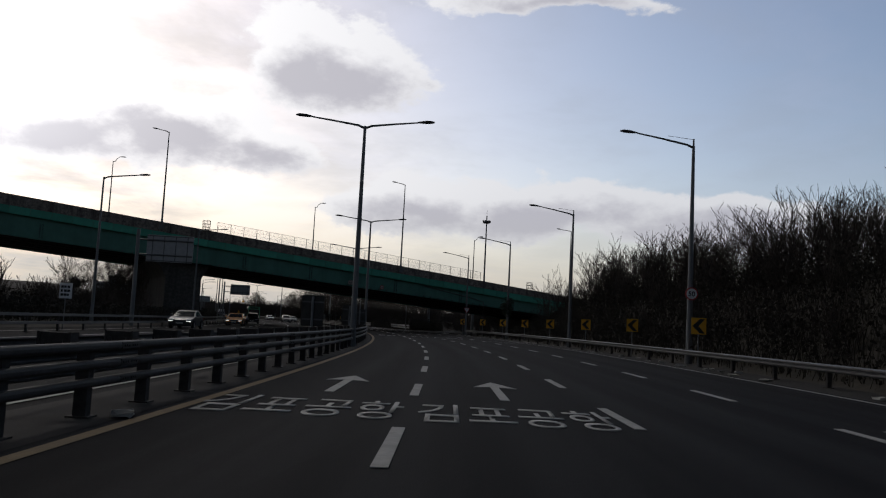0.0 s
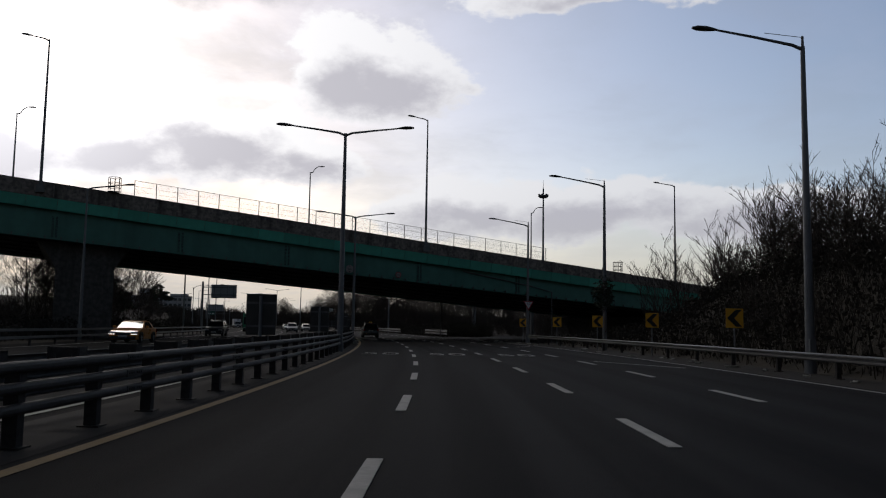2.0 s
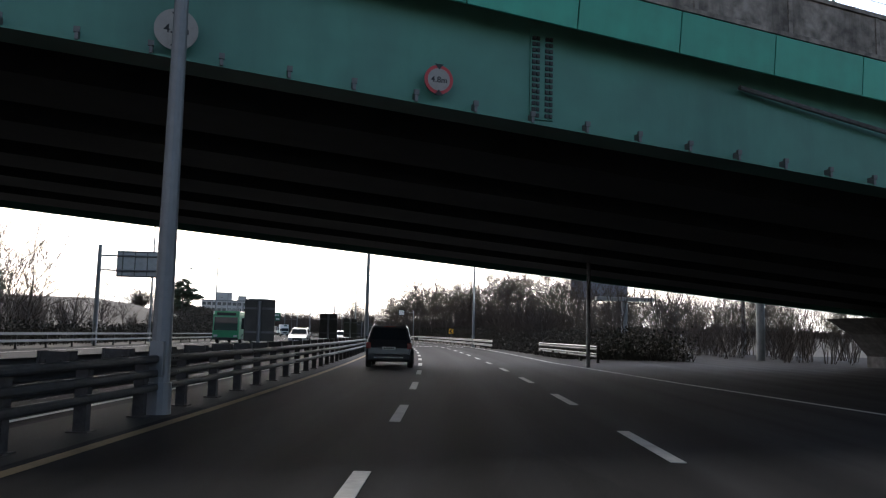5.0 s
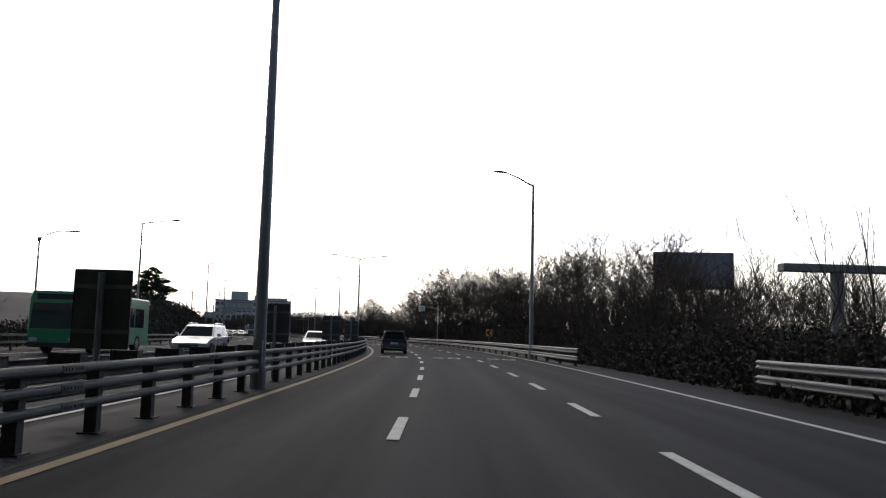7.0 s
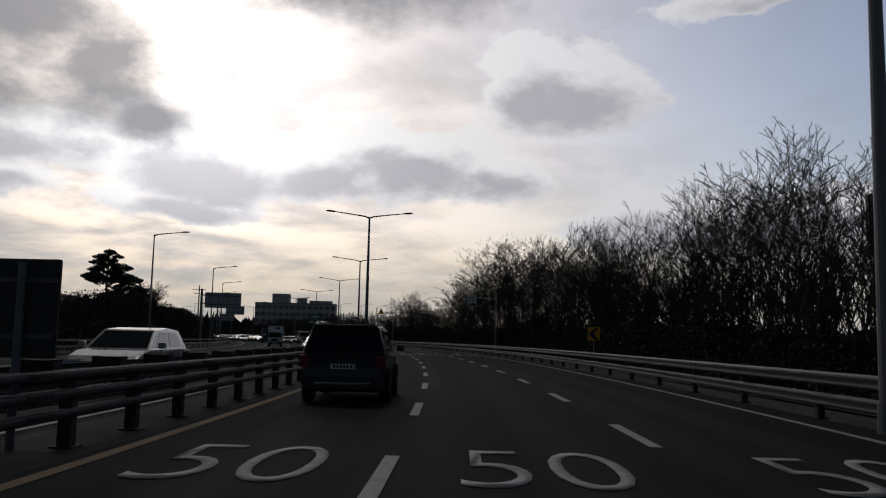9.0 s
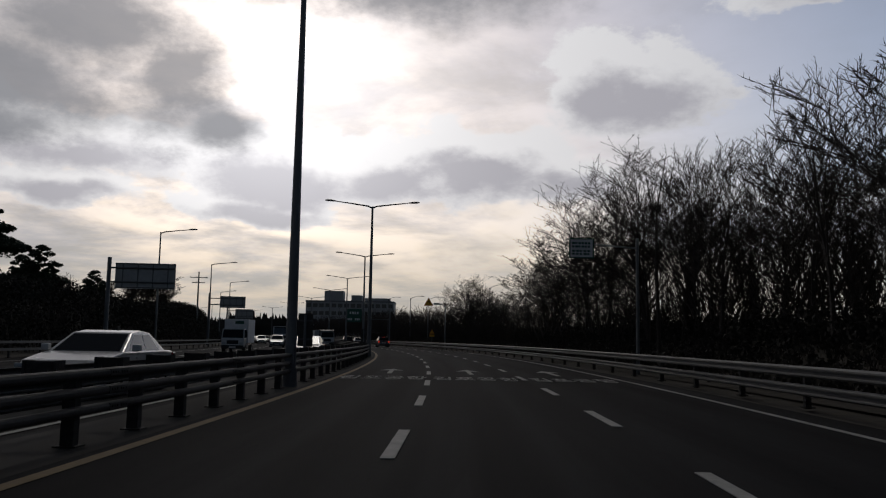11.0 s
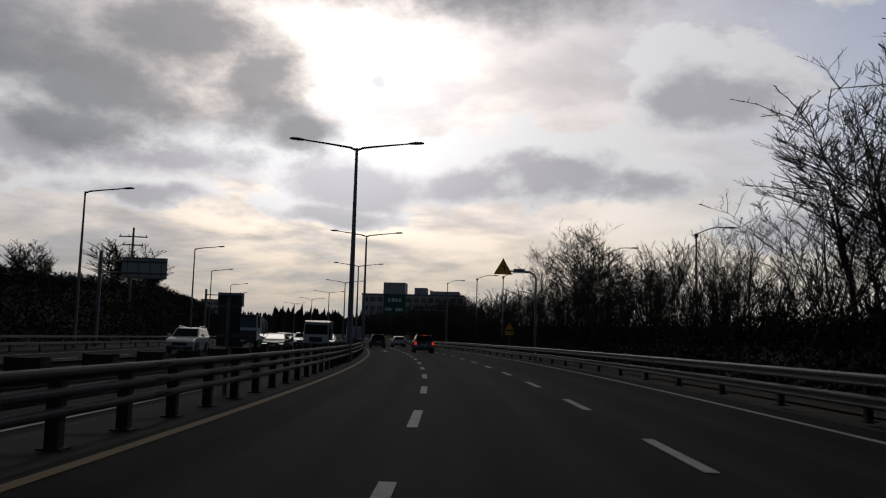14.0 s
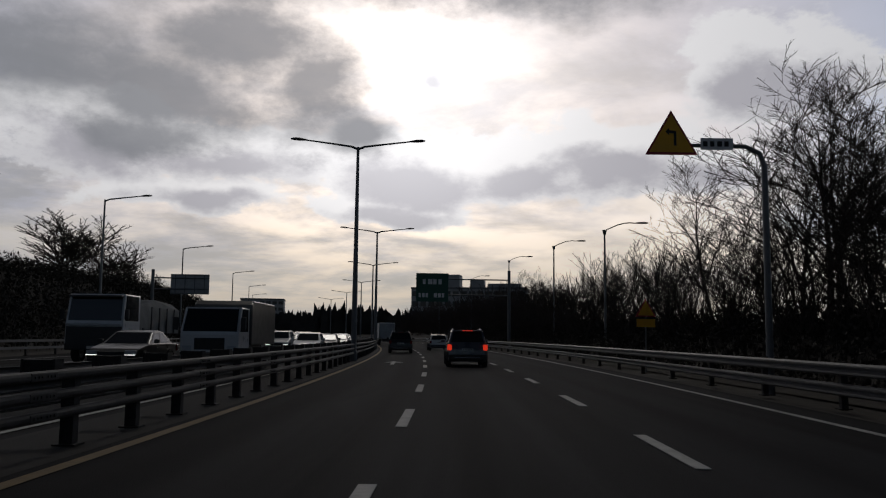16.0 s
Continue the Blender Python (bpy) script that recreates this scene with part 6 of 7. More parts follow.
def utility_pole(s, lat, h):
    t = thing("utility_pole", "dark utility pole with two cross-arms", "utility pole", m=stand(s, lat, ground_z(s, lat)))
    h -= ground_z(s, lat)
    part("pole", tube(bmesh.new(), (0, 0, -0.3), (0, 0, h), 0.18, 0.11, 10), CONCRETE_PLAIN, t)
    for z, w in ((h - 1.0, 1.5), (h - 1.9, 1.1)):
        a = part("cross_arm", box(bmesh.new(), -w, w, -0.06, 0.06, z - 0.06, z + 0.06), STEEL_DARK, t)
        for x in (-w * 0.9, -w * 0.3, w * 0.9):
            part("insulator", tube(bmesh.new(), (x, 0, z + 0.06), (x, 0, z + 0.28), 0.05, 0.03, 6), SIGN_WHITE, a)
    return t


utility_pole(386, -29.6, 12.5)


# ---- litter on the verge ----
rng = random.Random(40)
for i in range(46):
    bm = bmesh.new()
    w, d, h = rng.uniform(0.05, 0.22), rng.uniform(0.05, 0.16), rng.uniform(0.02, 0.07)
    box(bm, -w, w, -d, d, 0, h, 0.012)
    for v in bm.verts:
        v.co += Vector((rng.uniform(-0.04, 0.04), rng.uniform(-0.04, 0.04), rng.uniform(0, 0.05)))
    s = rng.uniform(6, 124)
    ob = tagged(part("litter", bm, LITTER), "crumpled pale scrap of litter on the gritty verge", "litter", "litter on the verge")
    ob.matrix_basis = stand(s, right_edge(s) + rng.uniform(0.5, 1.6), 0.006, rng.uniform(0, 180))
for s, l in ((10.6, -4.05), (104.5, -4.1), (112.3, -4.05), (106.9, -4.2)):
    bm = bmesh.new()
    box(bm, -0.16, 0.16, -0.1, 0.1, 0, 0.06, 0.02)
    for v in bm.verts:
        v.co += Vector((rng.uniform(-0.05, 0.05), rng.uniform(-0.05, 0.05), rng.uniform(0, 0.05)))
    ob = tagged(part("litter", bm, LITTER), "crumpled pale scrap of litter on the median strip", "litter", "litter on the median")
    ob.matrix_basis = stand(s, l, 0.006, rng.uniform(0, 180))

t = thing("roadside_notice", "small white notice board on a post beyond the opposite lanes", "road sign", m=stand(49.5, -21.6))
sign_post(t, 0, 2.4)
part("board", box(bmesh.new(), -0.36, 0.36, 0.0, 0.03, 1.75, 2.65, 0.01), SIGN_WHITE, t)
bm = bmesh.new()
bars(bm, -0.28, 0.28, 1.85, 2.55, 3, -0.002, random.Random(2), 3)
part("lettering", bm, INK, t)


# ---- vehicles: +y is ahead, wheels on z = 0 ----
def wheel_meshes(r, w):
    bm = bmesh.new()
    rings = []
    for x, k in ((-w / 2, 0.62), (-w / 2, 0.93), (-w * 0.36, 1.0), (w * 0.36, 1.0), (w / 2, 0.93), (w / 2, 0.62)):
        rings.append([bm.verts.new((x, r * k * math.cos(t), r * k * math.sin(t))) for t in (2 * math.pi * i / 24 for i in range(24))])
    for a, b in zip(rings, rings[1:]):
        for i in range(24):
            bm.faces.new((a[i], a[(i + 1) % 24], b[(i + 1) % 24], b[i]))
    bmesh.ops.recalc_face_normals(bm, faces=bm.faces)
    tyre = mesh_of("tyre", bm, TYRE)
    bm = bmesh.new()
    tube(bm, (-w * 0.40, 0, 0), (w * 0.40, 0, 0), r * 0.63, sides=20)
    for i in range(5):
        a = 2 * math.pi * i / 5
        box(bm, w * 0.38, w * 0.47, -r * 0.09, r * 0.09, r * 0.08, r * 0.6, 0, Matrix.Rotation(a, 4, "X"))
        box(bm, -w * 0.47, -w * 0.38, -r * 0.09, r * 0.09, r * 0.08, r * 0.6, 0, Matrix.Rotation(a, 4, "X"))
    return tyre, mesh_of("rim", bm, RIM)


WHEELS = {}


def add_wheels(t, track, ys, r, w=0.23):
    if (r, w) not in WHEELS:
        WHEELS[r, w] = wheel_meshes(r, w)
    tyre, rim = WHEELS[r, w]
    for y in ys:
        for k in (-1, 1):
            wh = new("wheel", tyre)
            wh.parent = t
            wh.location = (k * (track / 2 - w / 2 + 0.015), y, r)
            ri = new("rim", rim)
            ri.parent = wh


def hull(bm, prof, half, inset=0.0, round_=0.05):
    """A body from its side outline (y, z), half width by height, softened at its edges."""
    n = len(prof)
    L = [bm.verts.new((-half(y, z), y, z)) for y, z in prof]
    R = [bm.verts.new((half(y, z), y, z)) for y, z in prof]
    fs = [bm.faces.new(L), bm.faces.new(R[::-1])]
    for i in range(n):
        j = (i + 1) % n
        fs.append(bm.faces.new((L[j], L[i], R[i], R[j])))
    bmesh.ops.recalc_face_normals(bm, faces=bm.faces)
    if round_:
        bmesh.ops.bevel(bm, geom=list({e for f in fs[:2] for e in f.edges}), offset=round_, segments=3, affect="EDGES", profile=0.6)
    return bm


def quad(bm, pts, out=0.008):
    """A pane: a quad moved out along its normal, with a thin rim."""
    p = [Vector(v) for v in pts]
    n = (p[1] - p[0]).cross(p[3] - p[0]).normalized()
    a = [bm.verts.new(v) for v in p]
    b = [bm.verts.new(v + n * out) for v in p]
    bm.faces.new(b)
    for i in range(4):
        j = (i + 1) % 4
        bm.faces.new((a[i], a[j], b[j], b[i]))
    return bm


def lerp_quad(q, u0, u1, v0, v1):
    f = lambda u, v: Vector(q[0]).lerp(Vector(q[1]), u).lerp(Vector(q[3]).lerp(Vector(q[2]), u), v)
    return [f(u0, v0), f(u1, v0), f(u1, v1), f(u0, v1)]


def car(name, label, m, paint, L=4.5, W=1.85, H=1.67, belt=1.02, hood=1.0, yb=(-2.1, 1.05), yt=(-1.85, 0.15), wheel=0.345, rails=False, lit_tail=False, lit_head=False, sign=None, group=""):
    """A passenger car: lower body, cabin, panes, wheels, lamps, bumpers, mirrors, plates."""
    t = thing(name, label, "car", group, m=m)
    h2, w2 = L / 2, W / 2
    fl = 0.24
    prof = [(-h2 + 0.08, fl + 0.12), (-h2, 0.52), (-h2 + 0.02, 0.78), (-h2 + 0.12, belt), (yb[0] + 0.1, belt + 0.02), (yb[1], belt + 0.005), (yb[1] + 0.25, hood),
            (h2 - 0.35, hood - 0.13), (h2 - 0.08, hood - 0.27), (h2, 0.60), (h2 - 0.03, 0.42), (h2 - 0.18, fl), (-h2 + 0.25, fl)]

    def half(y, z):
        k = 1 - 0.10 * max(0, (abs(y) - h2 * 0.72) / (h2 * 0.28)) ** 1.6
        return w2 * k * (1 - 0.05 * max(0, (z - 0.75) / 0.4)) * (1 - 0.06 * max(0, (0.45 - z) / 0.3))

    body = part("body", hull(bmesh.new(), prof, half, 0, 0.06), paint, t, smooth=False)
    # cabin
    wb, wt = w2 * 0.94, w2 * 0.76
    zb, zt = belt - 0.02, H - (0.03 if rails else 0.0)
    bl, br = (-wb, yb[0], zb), (wb, yb[0], zb)
    fl_, fr = (-wb, yb[1], zb), (wb, yb[1], zb)
    tbl, tbr = (-wt, yt[0], zt - 0.05), (wt, yt[0], zt - 0.05)
    tfl, tfr = (-wt, yt[1], zt - 0.06), (wt, yt[1], zt - 0.06)
    bm = bmesh.new()
    v = [bm.verts.new(c) for c in (bl, br, fr, fl_, tbl, tbr, tfr, tfl)]
    mid = [bm.verts.new((sx * wt * 0.98, (yt[0] + yt[1]) / 2, zt)) for sx in (-1, 1)]
    for f in ((0, 1, 5, 4), (2, 3, 7, 6)):
        bm.faces.new([v[i] for i in f])
    bm.faces.new((v[4], v[5], mid[1], mid[0]))
    bm.faces.new((mid[0], mid[1], v[6], v[7]))
    bm.faces.new((v[1], v[2], v[6], mid[1], v[5]))
    bm.faces.new((v[3], v[0], v[4], mid[0], v[7]))
    bmesh.ops.recalc_face_normals(bm, faces=bm.faces)
    bmesh.ops.bevel(bm, geom=list(bm.edges), offset=0.045, segments=2, affect="EDGES", profile=0.6)
    part("cabin", bm, paint, t)
    part("rear_window", quad(bmesh.new(), lerp_quad((bl, br, tbr, tbl), 0.07, 0.93, 0.14, 0.90), 0.006), GLASS, t)
    part("windscreen", quad(bmesh.new(), lerp_quad((fr, fl_, tfl, tfr), 0.06, 0.94, 0.08, 0.92), 0.006), GLASS, t)
    for a, b, c, d in ((br, fr, tfr, tbr), (fl_, bl, tbl, tfl)):
        for u0, u1 in ((0.10, 0.36), (0.385, 0.66), (0.685, 0.93)) if H > 1.55 else ((0.16, 0.5), (0.53, 0.90)):
            if a == fl_:
                u0, u1 = 1 - u1, 1 - u0
            part("side_window", quad(bmesh.new(), lerp_quad((a, b, c, d), u0, u1, 0.12, 0.88), 0.006), GLASS, t)
    # sills, bumpers, arches
    part("rear_bumper", box(bmesh.new(), -w2 * 0.9, w2 * 0.9, -h2 - 0.05, -h2 + 0.1, 0.30, 0.56, 0.05), BLACK_PLASTIC, t)
    part("bumper_trim", box(bmesh.new(), -w2 * 0.62, w2 * 0.62, -h2 - 0.065, -h2 - 0.03, 0.40, 0.45, 0.01), CHROME, t)
    part("front_bumper", box(bmesh.new(), -w2 * 0.86, w2 * 0.86, h2 - 0.1, h2 + 0.04, 0.26, 0.46, 0.05), BLACK_PLASTIC, t)
    part("grille", box(bmesh.new(), -w2 * 0.50, w2 * 0.50, h2 - 0.1, h2 + 0.015, 0.50, 0.70, 0.03), BLACK_PLASTIC, t)
    ys = (-h2 * 0.585, h2 * 0.61)
    for y in ys:
        for k in (-1, 1):
            bm = bmesh.new()
            ro, ri, rows = wheel * 1.22, wheel * 1.04, []
            for i in range(15):
                a = math.pi * i / 14
                rows.append([bm.verts.new((x, y + r * math.cos(a), wheel + r * math.sin(a))) for x, r in ((k * (w2 - 0.09), ri), (k * (w2 + 0.012), ri), (k * (w2 + 0.012), ro), (k * (w2 - 0.09), ro))])
            for a, b in zip(rows, rows[1:]):
                for q in range(3):
                    bm.faces.new((a[q], a[q + 1], b[q + 1], b[q]))
            bmesh.ops.recalc_face_normals(bm, faces=bm.faces)
            part("wheel_arch", bm, BLACK_PLASTIC, t)
    add_wheels(t, W, ys, wheel)
    # lamps
    for k in (-1, 1):
        bm = bmesh.new()
        x0, x1 = sorted((k * w2 * 0.76, k * w2 * 0.965))
        box(bm, x0, x1, -h2 - 0.012, -h2 + 0.2, belt - 0.30, belt - 0.05, 0.03)
        part("tail_lamp", bm, TAIL_LIT if lit_tail else TAIL_RED, t, "lit red tail lamp" if lit_tail else "red tail lamp")
        x0, x1 = sorted((k * w2 * 0.52, k * w2 * 0.93))
        part("headlamp", box(bmesh.new(), x0, x1, h2 - 0.22, h2 - 0.015, 0.60, 0.74, 0.02), HEAD_CLEAR, t)
        if lit_head:
            part("running_light", box(bmesh.new(), x0, x1, h2 - 0.03, h2 + 0.004, 0.57, 0.595), HEAD_LIT, t)
        bm = bmesh.new()
        x0, x1 = sorted((k * (w2 + 0.02), k * (w2 + 0.20)))
        box(bm, x0, x1, yb[1] - 0.42, yb[1] - 0.26, belt + 0.02, belt + 0.17, 0.03)
        part("mirror", bm, paint, t)
        for y in (yb[1] - 0.75, yb[0] + 0.75):
            part("door_handle", box(bmesh.new(), *sorted((k * w2 * 0.985, k * (w2 + 0.012))), y - 0.1, y + 0.1, belt - 0.16, belt - 0.12, 0.01), paint, t)
    part("brake_lamp", box(bmesh.new(), -0.22, 0.22, yt[0] - 0.215 if rails else yt[0] - 0.03, yt[0] - 0.1, zt - 0.045, zt - 0.02), TAIL_LIT if lit_tail else TAIL_RED, t)
    if rails:
        for k in (-1, 1):
            bm = bmesh.new()
            pipe(bm, [(k * wt * 0.9, yt[0] + 0.1, zt - 0.02), (k * wt * 0.9, yt[0] + 0.25, zt + 0.05), (k * wt * 0.9, yt[1] - 0.25, zt + 0.05), (k * wt * 0.9, yt[1] - 0.1, zt - 0.02)], 0.022, 6)
            part("roof_rail", bm, CHROME, t)
        part("spoiler", box(bmesh.new(), -wt * 0.95, wt * 0.95, yt[0] - 0.2, yt[0] + 0.15, zt - 0.06, zt - 0.005, 0.02), paint, t)
    part("aerial", box(bmesh.new(), -0.02, 0.02, yt[0] + 0.1, yt[0] + 0.26, zt - 0.02, zt + 0.09, 0.008), BLACK_PLASTIC, t)
    for y, sgn in ((-h2 - 0.022, -1), (h2 + 0.03, 1)):
        z = 0.72 if sgn < 0 else 0.40
        bm = box(bmesh.new(), -0.26, 0.26, min(y, y + 0.012 * sgn), max(y, y + 0.012 * sgn), z, z + 0.11)
        p = part("number_plate", bm, PLATE, t)
        bm = bmesh.new()
        for i in range(6):
            x = -0.2 + i * 0.07
            yy = y + sgn * 0.014
            box(bm, x, x + 0.045, min(yy, yy + sgn * 0.003), max(yy, yy + sgn * 0.003), z + 0.025, z + 0.085)
        part("plate_marks", bm, INK, p)
    if sign:
        part("roof_sign", box(bmesh.new(), -0.24, 0.24, -0.22, -0.02, H - 0.03, H + 0.13, 0.05), sign, t, "yellow roof sign")
    return t


SUV = dict(L=4.5, W=1.85, H=1.68, belt=1.05, hood=1.03, yb=(-2.14, 1.0), yt=(-1.88, 0.22), rails=True)
SEDAN = dict(L=4.85, W=1.86, H=1.46, belt=0.96, hood=0.93, yb=(-1.75, 1.05), yt=(-0.95, 0.15), wheel=0.33)
HATCH = dict(L=4.2, W=1.78, H=1.52, belt=0.98, hood=0.95, yb=(-1.95, 1.0), yt=(-1.55, 0.15), wheel=0.32)


def lane(s, lat, flip=False):
    return stand(s, lat, 0.0, 180 if flip else 0)


OPP = (-8.15, -11.6, -15.1, -18.6)
car("suv", "black sport utility car with chrome bumper strip", lane(140.5, -1.85), BLACK_CAR, **SUV)
car("suv", "black sport utility car ahead on the straight", lane(208.0, -2.2), BLACK_CAR, **SUV)
car("suv", "black sport utility car far ahead in the median lane", lane(399.0, -2.1), BLACK_CAR, **SUV)
car("suv", "grey-blue sport utility car with lit brake lamps", lane(371.5, 1.25), GREY_CAR, lit_tail=True, **SUV)
car("hatchback", "white compact car driving ahead", lane(412, 1.6), WHITE_CAR, **HATCH)
car("sedan", "white sedan in the opposite lanes", lane(254.0, OPP[0], True), WHITE_CAR, **SEDAN)
car("taxi", "silver taxi with a yellow roof sign", lane(286.0, OPP[0] + 0.35, True), SILVER_CAR, lit_head=True, sign=CHEV_YELLOW, **SEDAN)
car("suv", "white sport utility car in the opposite lanes", lane(347.0, OPP[2], True), WHITE_CAR, **SUV)
car("sedan", "dark grey sedan with lit running lights", lane(364.0, OPP[1], True), BLACK_CAR, lit_head=True, **SEDAN)
car("suv", "silver sport utility car in the opposite lanes", lane(187.2, OPP[1], True), SILVER_CAR, **SUV)
car("hatchback", "pale hatchback in the opposite lanes", lane(210.0, OPP[0], True), SILVER_CAR, **HATCH)
car("taxi", "orange taxi in the opposite lanes", lane(98.0, OPP[3], True), ORANGE_CAR, lit_head=True, **SEDAN)
car("sedan", "dark sedan in the opposite lanes", lane(67.5, OPP[3], True), BLACK_CAR, lit_head=True, **SEDAN)
car("suv", "black sport utility car in the opposite lanes", lane(133.0, OPP[3], True), BLACK_CAR, **SUV)
# the queue further on in the opposite lanes
rng = random.Random(77)
queue = []
for s, l, paint, shape in ((388, 0, WHITE_CAR, HATCH), (395, 2, SILVER_CAR, SEDAN), (399, 1, WHITE_CAR, SUV), (402, 0, BLACK_CAR, SEDAN)):
    queue.append((s, l, car("car", "car standing in the queue of the opposite lanes", lane(s, OPP[l], True), paint, lit_head=l == 1, group="queue of cars", **shape)))
pats = [q[2] for q in queue]
s = 408.0
while s < 560:
    for l in range(4):
        if rng.random() < 0.62:
            copy_thing(pats[rng.randrange(4)], lane(s + rng.uniform(-1.5, 1.5), OPP[l] + rng.uniform(-0.2, 0.2), True))
    s += 8.5


def cab(t, w, y0, y1, z0, z1, paint, slope=0.25):
    """A forward-control lorry cab with its panes."""
    prof = [(y0, z0), (y0, z1), (y1 - slope, z1), (y1 - 0.04, z0 + (z1 - z0) * 0.52), (y1, z0 + (z1 - z0) * 0.42), (y1, z0)]
    body = part("cab", hull(bmesh.new(), prof, lambda y, z: w / 2 * (1 - 0.05 * max(0, (z - z0) / (z1 - z0) - 0.5)), 0, 0.05), paint, t)
    zb, zt = z0 + (z1 - z0) * 0.49, z1 - 0.07
    quad_ = ((w * 0.46, y1 - 0.04, zb), (-w * 0.46, y1 - 0.04, zb), (-w * 0.44, y1 - slope + 0.03, zt), (w * 0.44, y1 - slope + 0.03, zt))
    part("windscreen", quad(bmesh.new(), quad_, 0.03), GLASS, body)
    for k in (-1, 1):
        q = [(k * w * 0.497, y1 - 0.22, zb), (k * w * 0.49, y1 - slope - 0.08, zt), (k * w * 0.49, y0 + 0.3, zt), (k * w * 0.497, y0 + 0.3, zb)]
        part("side_window", quad(bmesh.new(), q if k > 0 else q[::-1], 0.02), GLASS, body)
        x0, x1 = sorted((k * (w / 2 + 0.06), k * (w / 2 + 0.24)))
        part("mirror", box(bmesh.new(), x0, x1, y1 - 0.05, y1 + 0.06, zb + 0.05, zb + 0.5, 0.03), BLACK_PLASTIC, body)
        x0, x1 = sorted((k * w * 0.30, k * w * 0.46))
        part("headlamp", box(bmesh.new(), x0, x1, y1 - 0.06, y1 + 0.02, z0 + 0.16, z0 + 0.34, 0.02), HEAD_CLEAR, body)
    part("bumper", box(bmesh.new(), -w * 0.49, w * 0.49, y1 - 0.12, y1 + 0.06, z0 - 0.16, z0 + 0.12, 0.03), BLACK_PLASTIC, t)
    part("grille", box(bmesh.new(), -w * 0.26, w * 0.26, y1 - 0.05, y1 + 0.015, z0 + 0.2, z0 + (z1 - z0) * 0.36, 0.02), BLACK_PLASTIC, body)
    bm = box(bmesh.new(), -0.26, 0.26, y1 + 0.062, y1 + 0.072, z0 - 0.10, z0 + 0.02)
    part("number_plate", bm, PLATE, t)
    return body


def box_truck(s, lat):
    t = thing("box_truck", "small white box lorry in the opposite lanes", "lorry", m=lane(s, lat, True))
    cab(t, 1.75, 1.1, 2.6, 0.55, 1.95, WHITE_CAR, 0.35)
    part("cargo_box", box(bmesh.new(), -0.95, 0.95, -2.6, 1.0, 0.85, 2.75, 0.03), SIGN_WHITE, t)
    part("box_band", box(bmesh.new(), -0.6, 0.1, 1.0, 1.01, 2.35, 2.6), SIGN_GREEN, t)
    part("chassis", box(bmesh.new(), -0.45, 0.45, -2.5, 2.4, 0.5, 0.84), BLACK_PLASTIC, t)
    add_wheels(t, 1.75, (-1.6, 1.75), 0.36)


def dump_truck(s, lat):
    t = thing("dump_truck", "heavy tipper lorry with covered load and white cab", "lorry", m=lane(s, lat, True))
    b = cab(t, 2.5, 1.9, 4.1, 0.75, 3.05, WHITE_CAR, 0.28)
    part("cab_front", box(bmesh.new(), -1.2, 1.2, 4.06, 4.16, 0.62, 1.62, 0.03), TRUCK_BLACK, b)
    part("front_stripe", box(bmesh.new(), -1.18, 1.18, 4.04, 4.17, 1.66, 1.76, 0.02), WHITE_CAR, b)
    part("sun_visor", box(bmesh.new(), -1.15, 1.15, 3.8, 4.15, 2.9, 3.0, 0.03), TRUCK_BLACK, b)
    bm = bmesh.new()
    hull(bm, [(-4.2, 1.35), (-4.3, 2.55), (-3.9, 2.9), (-1.5, 3.0), (1.2, 2.92), (1.6, 2.7), (1.7, 1.35)], lambda y, z: 1.25 if z < 2.65 else 0.85, 0, 0.05)
    part("tipper_body", bm, CONCRETE_PLAIN, t)
    for y in (-3.2, -2.0, -0.8, 0.4):
        for k in (-1, 1):
            part("body_rib", box(bmesh.new(), *sorted((k * 1.252, k * 1.31)), y - 0.06, y + 0.06, 1.35, 2.6), TRUCK_BLACK, t)
    part("chassis", box(bmesh.new(), -0.5, 0.5, -4.1, 3.9, 0.7, 1.3), TRUCK_BLACK, t)
    part("fuel_tank", tube(bmesh.new(), (-1.0, 0.4, 0.85), (-1.0, 1.6, 0.85), 0.32, sides=14), STEEL, t)
    add_wheels(t, 2.5, (-3.2, -1.95, 2.9), 0.5, 0.32)


def panel_truck(s, lat):
    t = thing("flatbed_truck", "small white lorry with a dark covered bed", "lorry", m=lane(s, lat, True))
    cab(t, 2.05, 1.3, 3.0, 0.6, 2.3, WHITE_CAR, 0.45)
    part("cover", hull(bmesh.new(), [(-3.4, 0.95), (-3.4, 2.45), (-3.1, 2.6), (0.9, 2.6), (1.15, 2.45), (1.2, 0.95)], lambda y, z: 1.08, 0, 0.06), TRUCK_BLACK, t)
    part("chassis", box(bmesh.new(), -0.5, 0.5, -3.3, 2.8, 0.5, 0.93), BLACK_PLASTIC, t)
    add_wheels(t, 2.05, (-2.2, 2.1), 0.4)


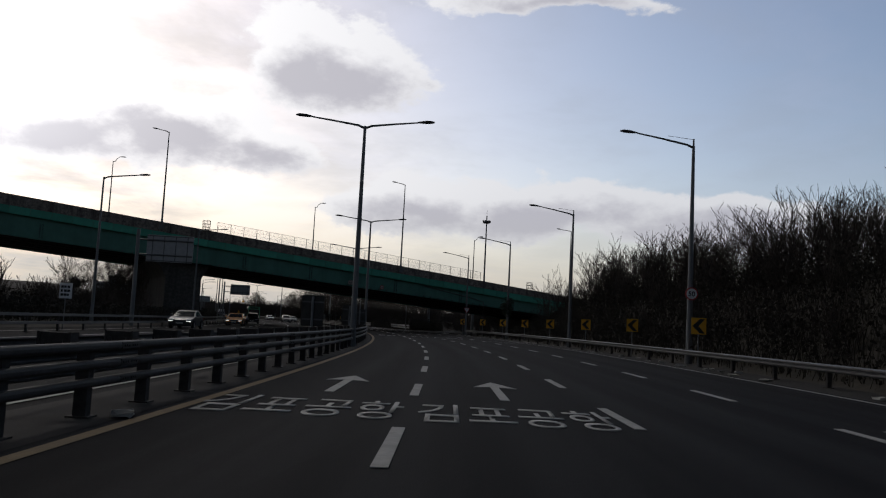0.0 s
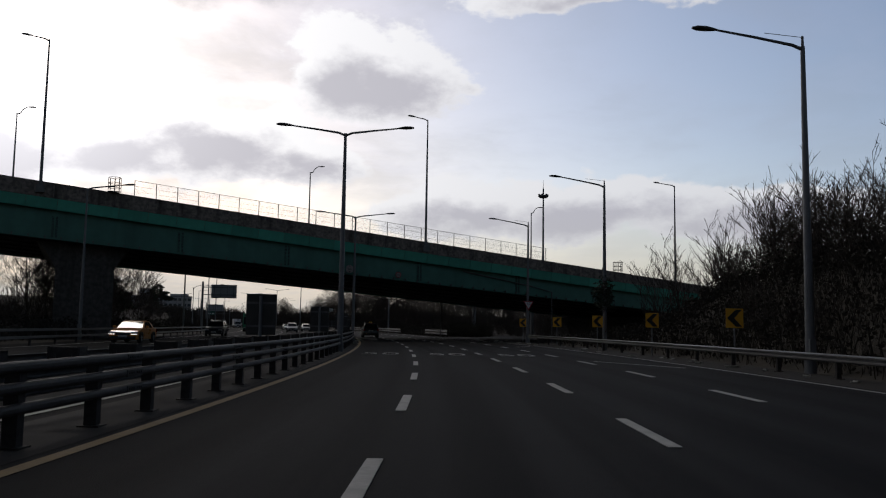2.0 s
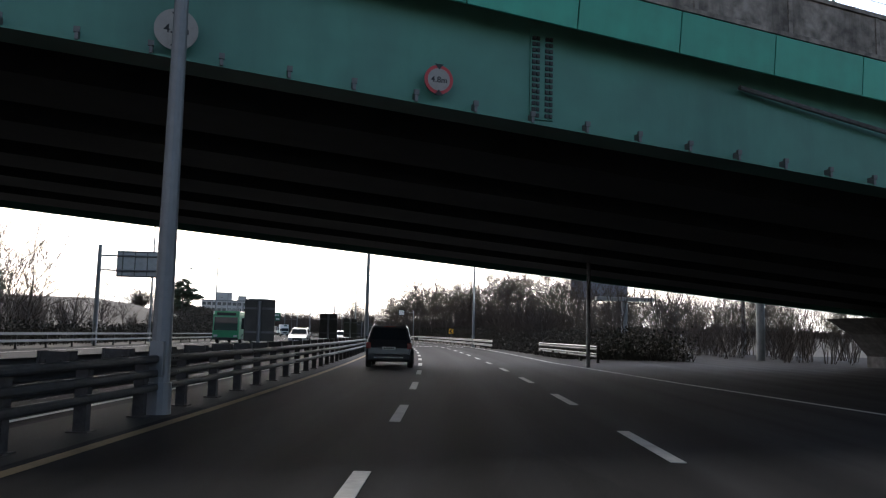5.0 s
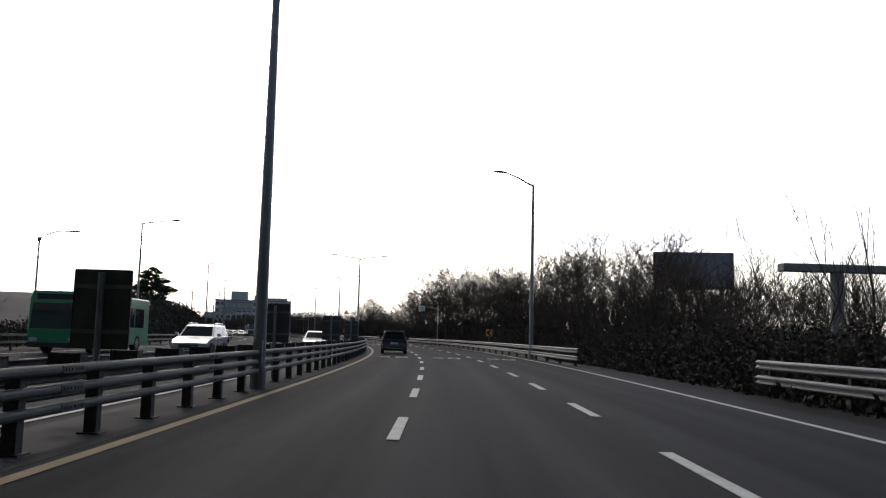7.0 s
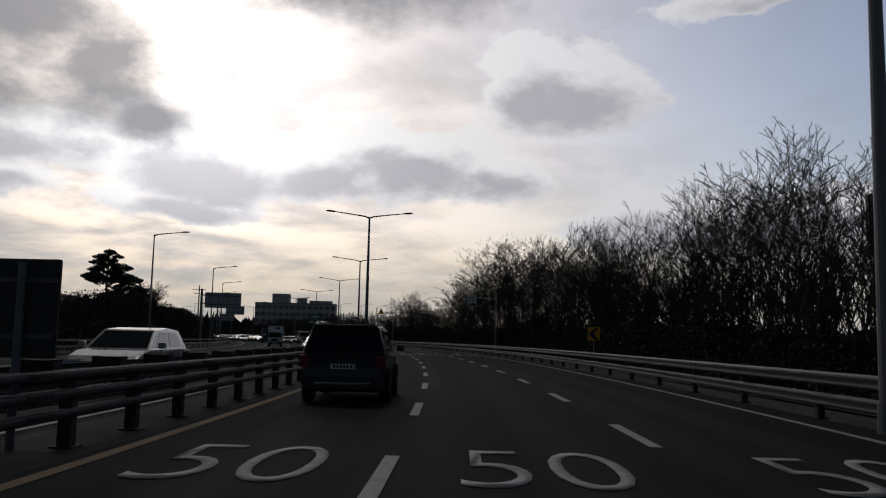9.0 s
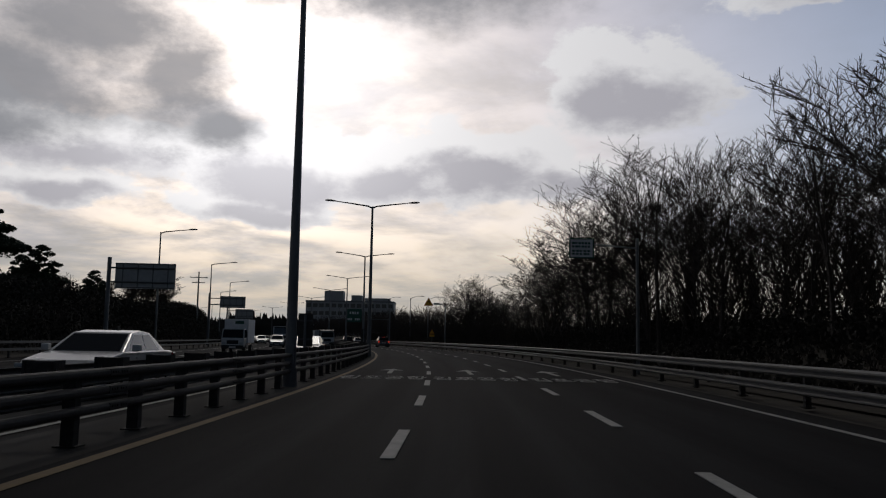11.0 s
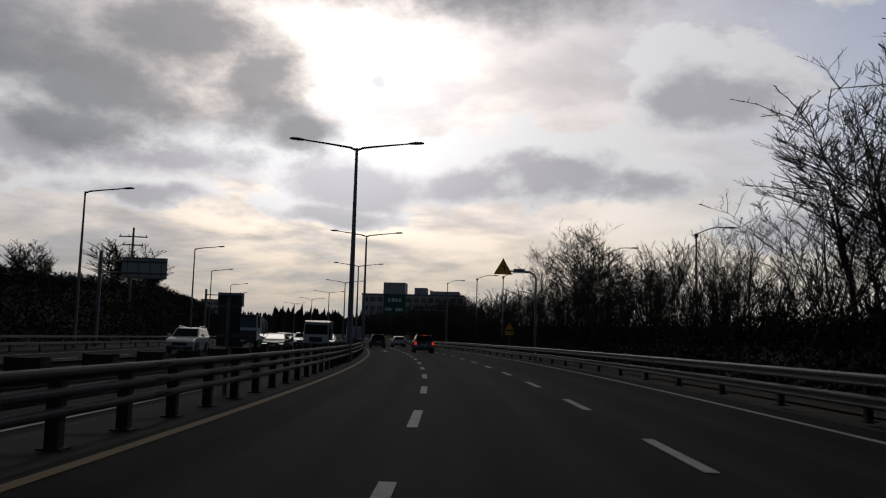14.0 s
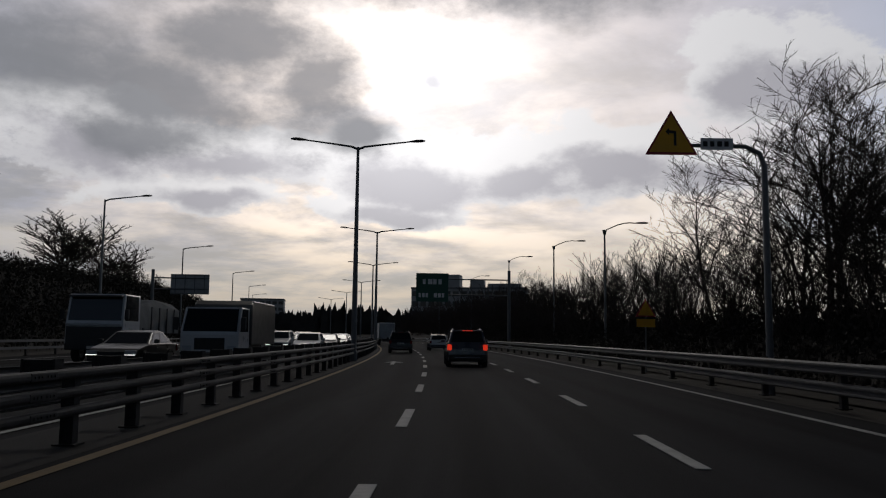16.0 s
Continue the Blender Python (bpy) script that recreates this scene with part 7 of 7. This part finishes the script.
def bus(s, lat):
    t = thing("bus", "green city bus in the opposite lanes", "bus", m=lane(s, lat, True))
    part("body", hull(bmesh.new(), [(-5.3, 0.4), (-5.3, 2.9), (-5.1, 3.1), (5.0, 3.1), (5.25, 2.8), (5.35, 1.2), (5.3, 0.4)], lambda y, z: 1.25, 0, 0.09), BUS_GREEN, t)
    part("windscreen", quad(bmesh.new(), [(1.12, 5.36, 1.25), (-1.12, 5.36, 1.25), (-1.08, 5.24, 2.6), (1.08, 5.24, 2.6)], 0.02), GLASS, t)
    part("route_board", box(bmesh.new(), -0.9, 0.9, 5.1, 5.27, 2.68, 2.95), INK, t)
    for k in (-1, 1):
        for y in (-4.3, -2.6, -0.9, 0.8, 2.5):
            q = [(k * 1.252, y + 1.5, 1.4), (k * 1.252, y + 1.5, 2.5), (k * 1.252, y, 2.5), (k * 1.252, y, 1.4)]
            part("side_window", quad(bmesh.new(), q if k > 0 else q[::-1], 0.012), GLASS, t)
        part("headlamp", box(bmesh.new(), *sorted((k * 0.75, k * 1.12)), 5.25, 5.37, 0.62, 0.82, 0.02), HEAD_CLEAR, t)
    part("bumper", box(bmesh.new(), -1.2, 1.2, 5.2, 5.4, 0.34, 0.58, 0.04), BLACK_PLASTIC, t)
    add_wheels(t, 2.5, (-3.3, 3.3), 0.48, 0.3)


box_truck(303.5, OPP[2])
dump_truck(373.0, OPP[2])
panel_truck(364.5, OPP[0])
bus(192.0, OPP[3])
# a tall box lorry far ahead on this side
t = thing("box_truck", "pale box lorry far ahead on the bend", "lorry", m=lane(455, LANES[0]))
part("cargo_box", box(bmesh.new(), -1.15, 1.15, -3.0, 3.0, 0.95, 3.2, 0.04), SIGN_WHITE, t)
part("rear_doors", box(bmesh.new(), -1.1, 1.1, -3.03, -3.0, 1.0, 3.1), SIGN_BACK, t)
part("chassis", box(bmesh.new(), -0.6, 0.6, -2.9, 4.4, 0.5, 0.93), BLACK_PLASTIC, t)
cab(t, 2.1, 3.2, 4.8, 0.65, 2.5, WHITE_CAR, 0.3)
add_wheels(t, 2.1, (-2.0, 3.9), 0.42)
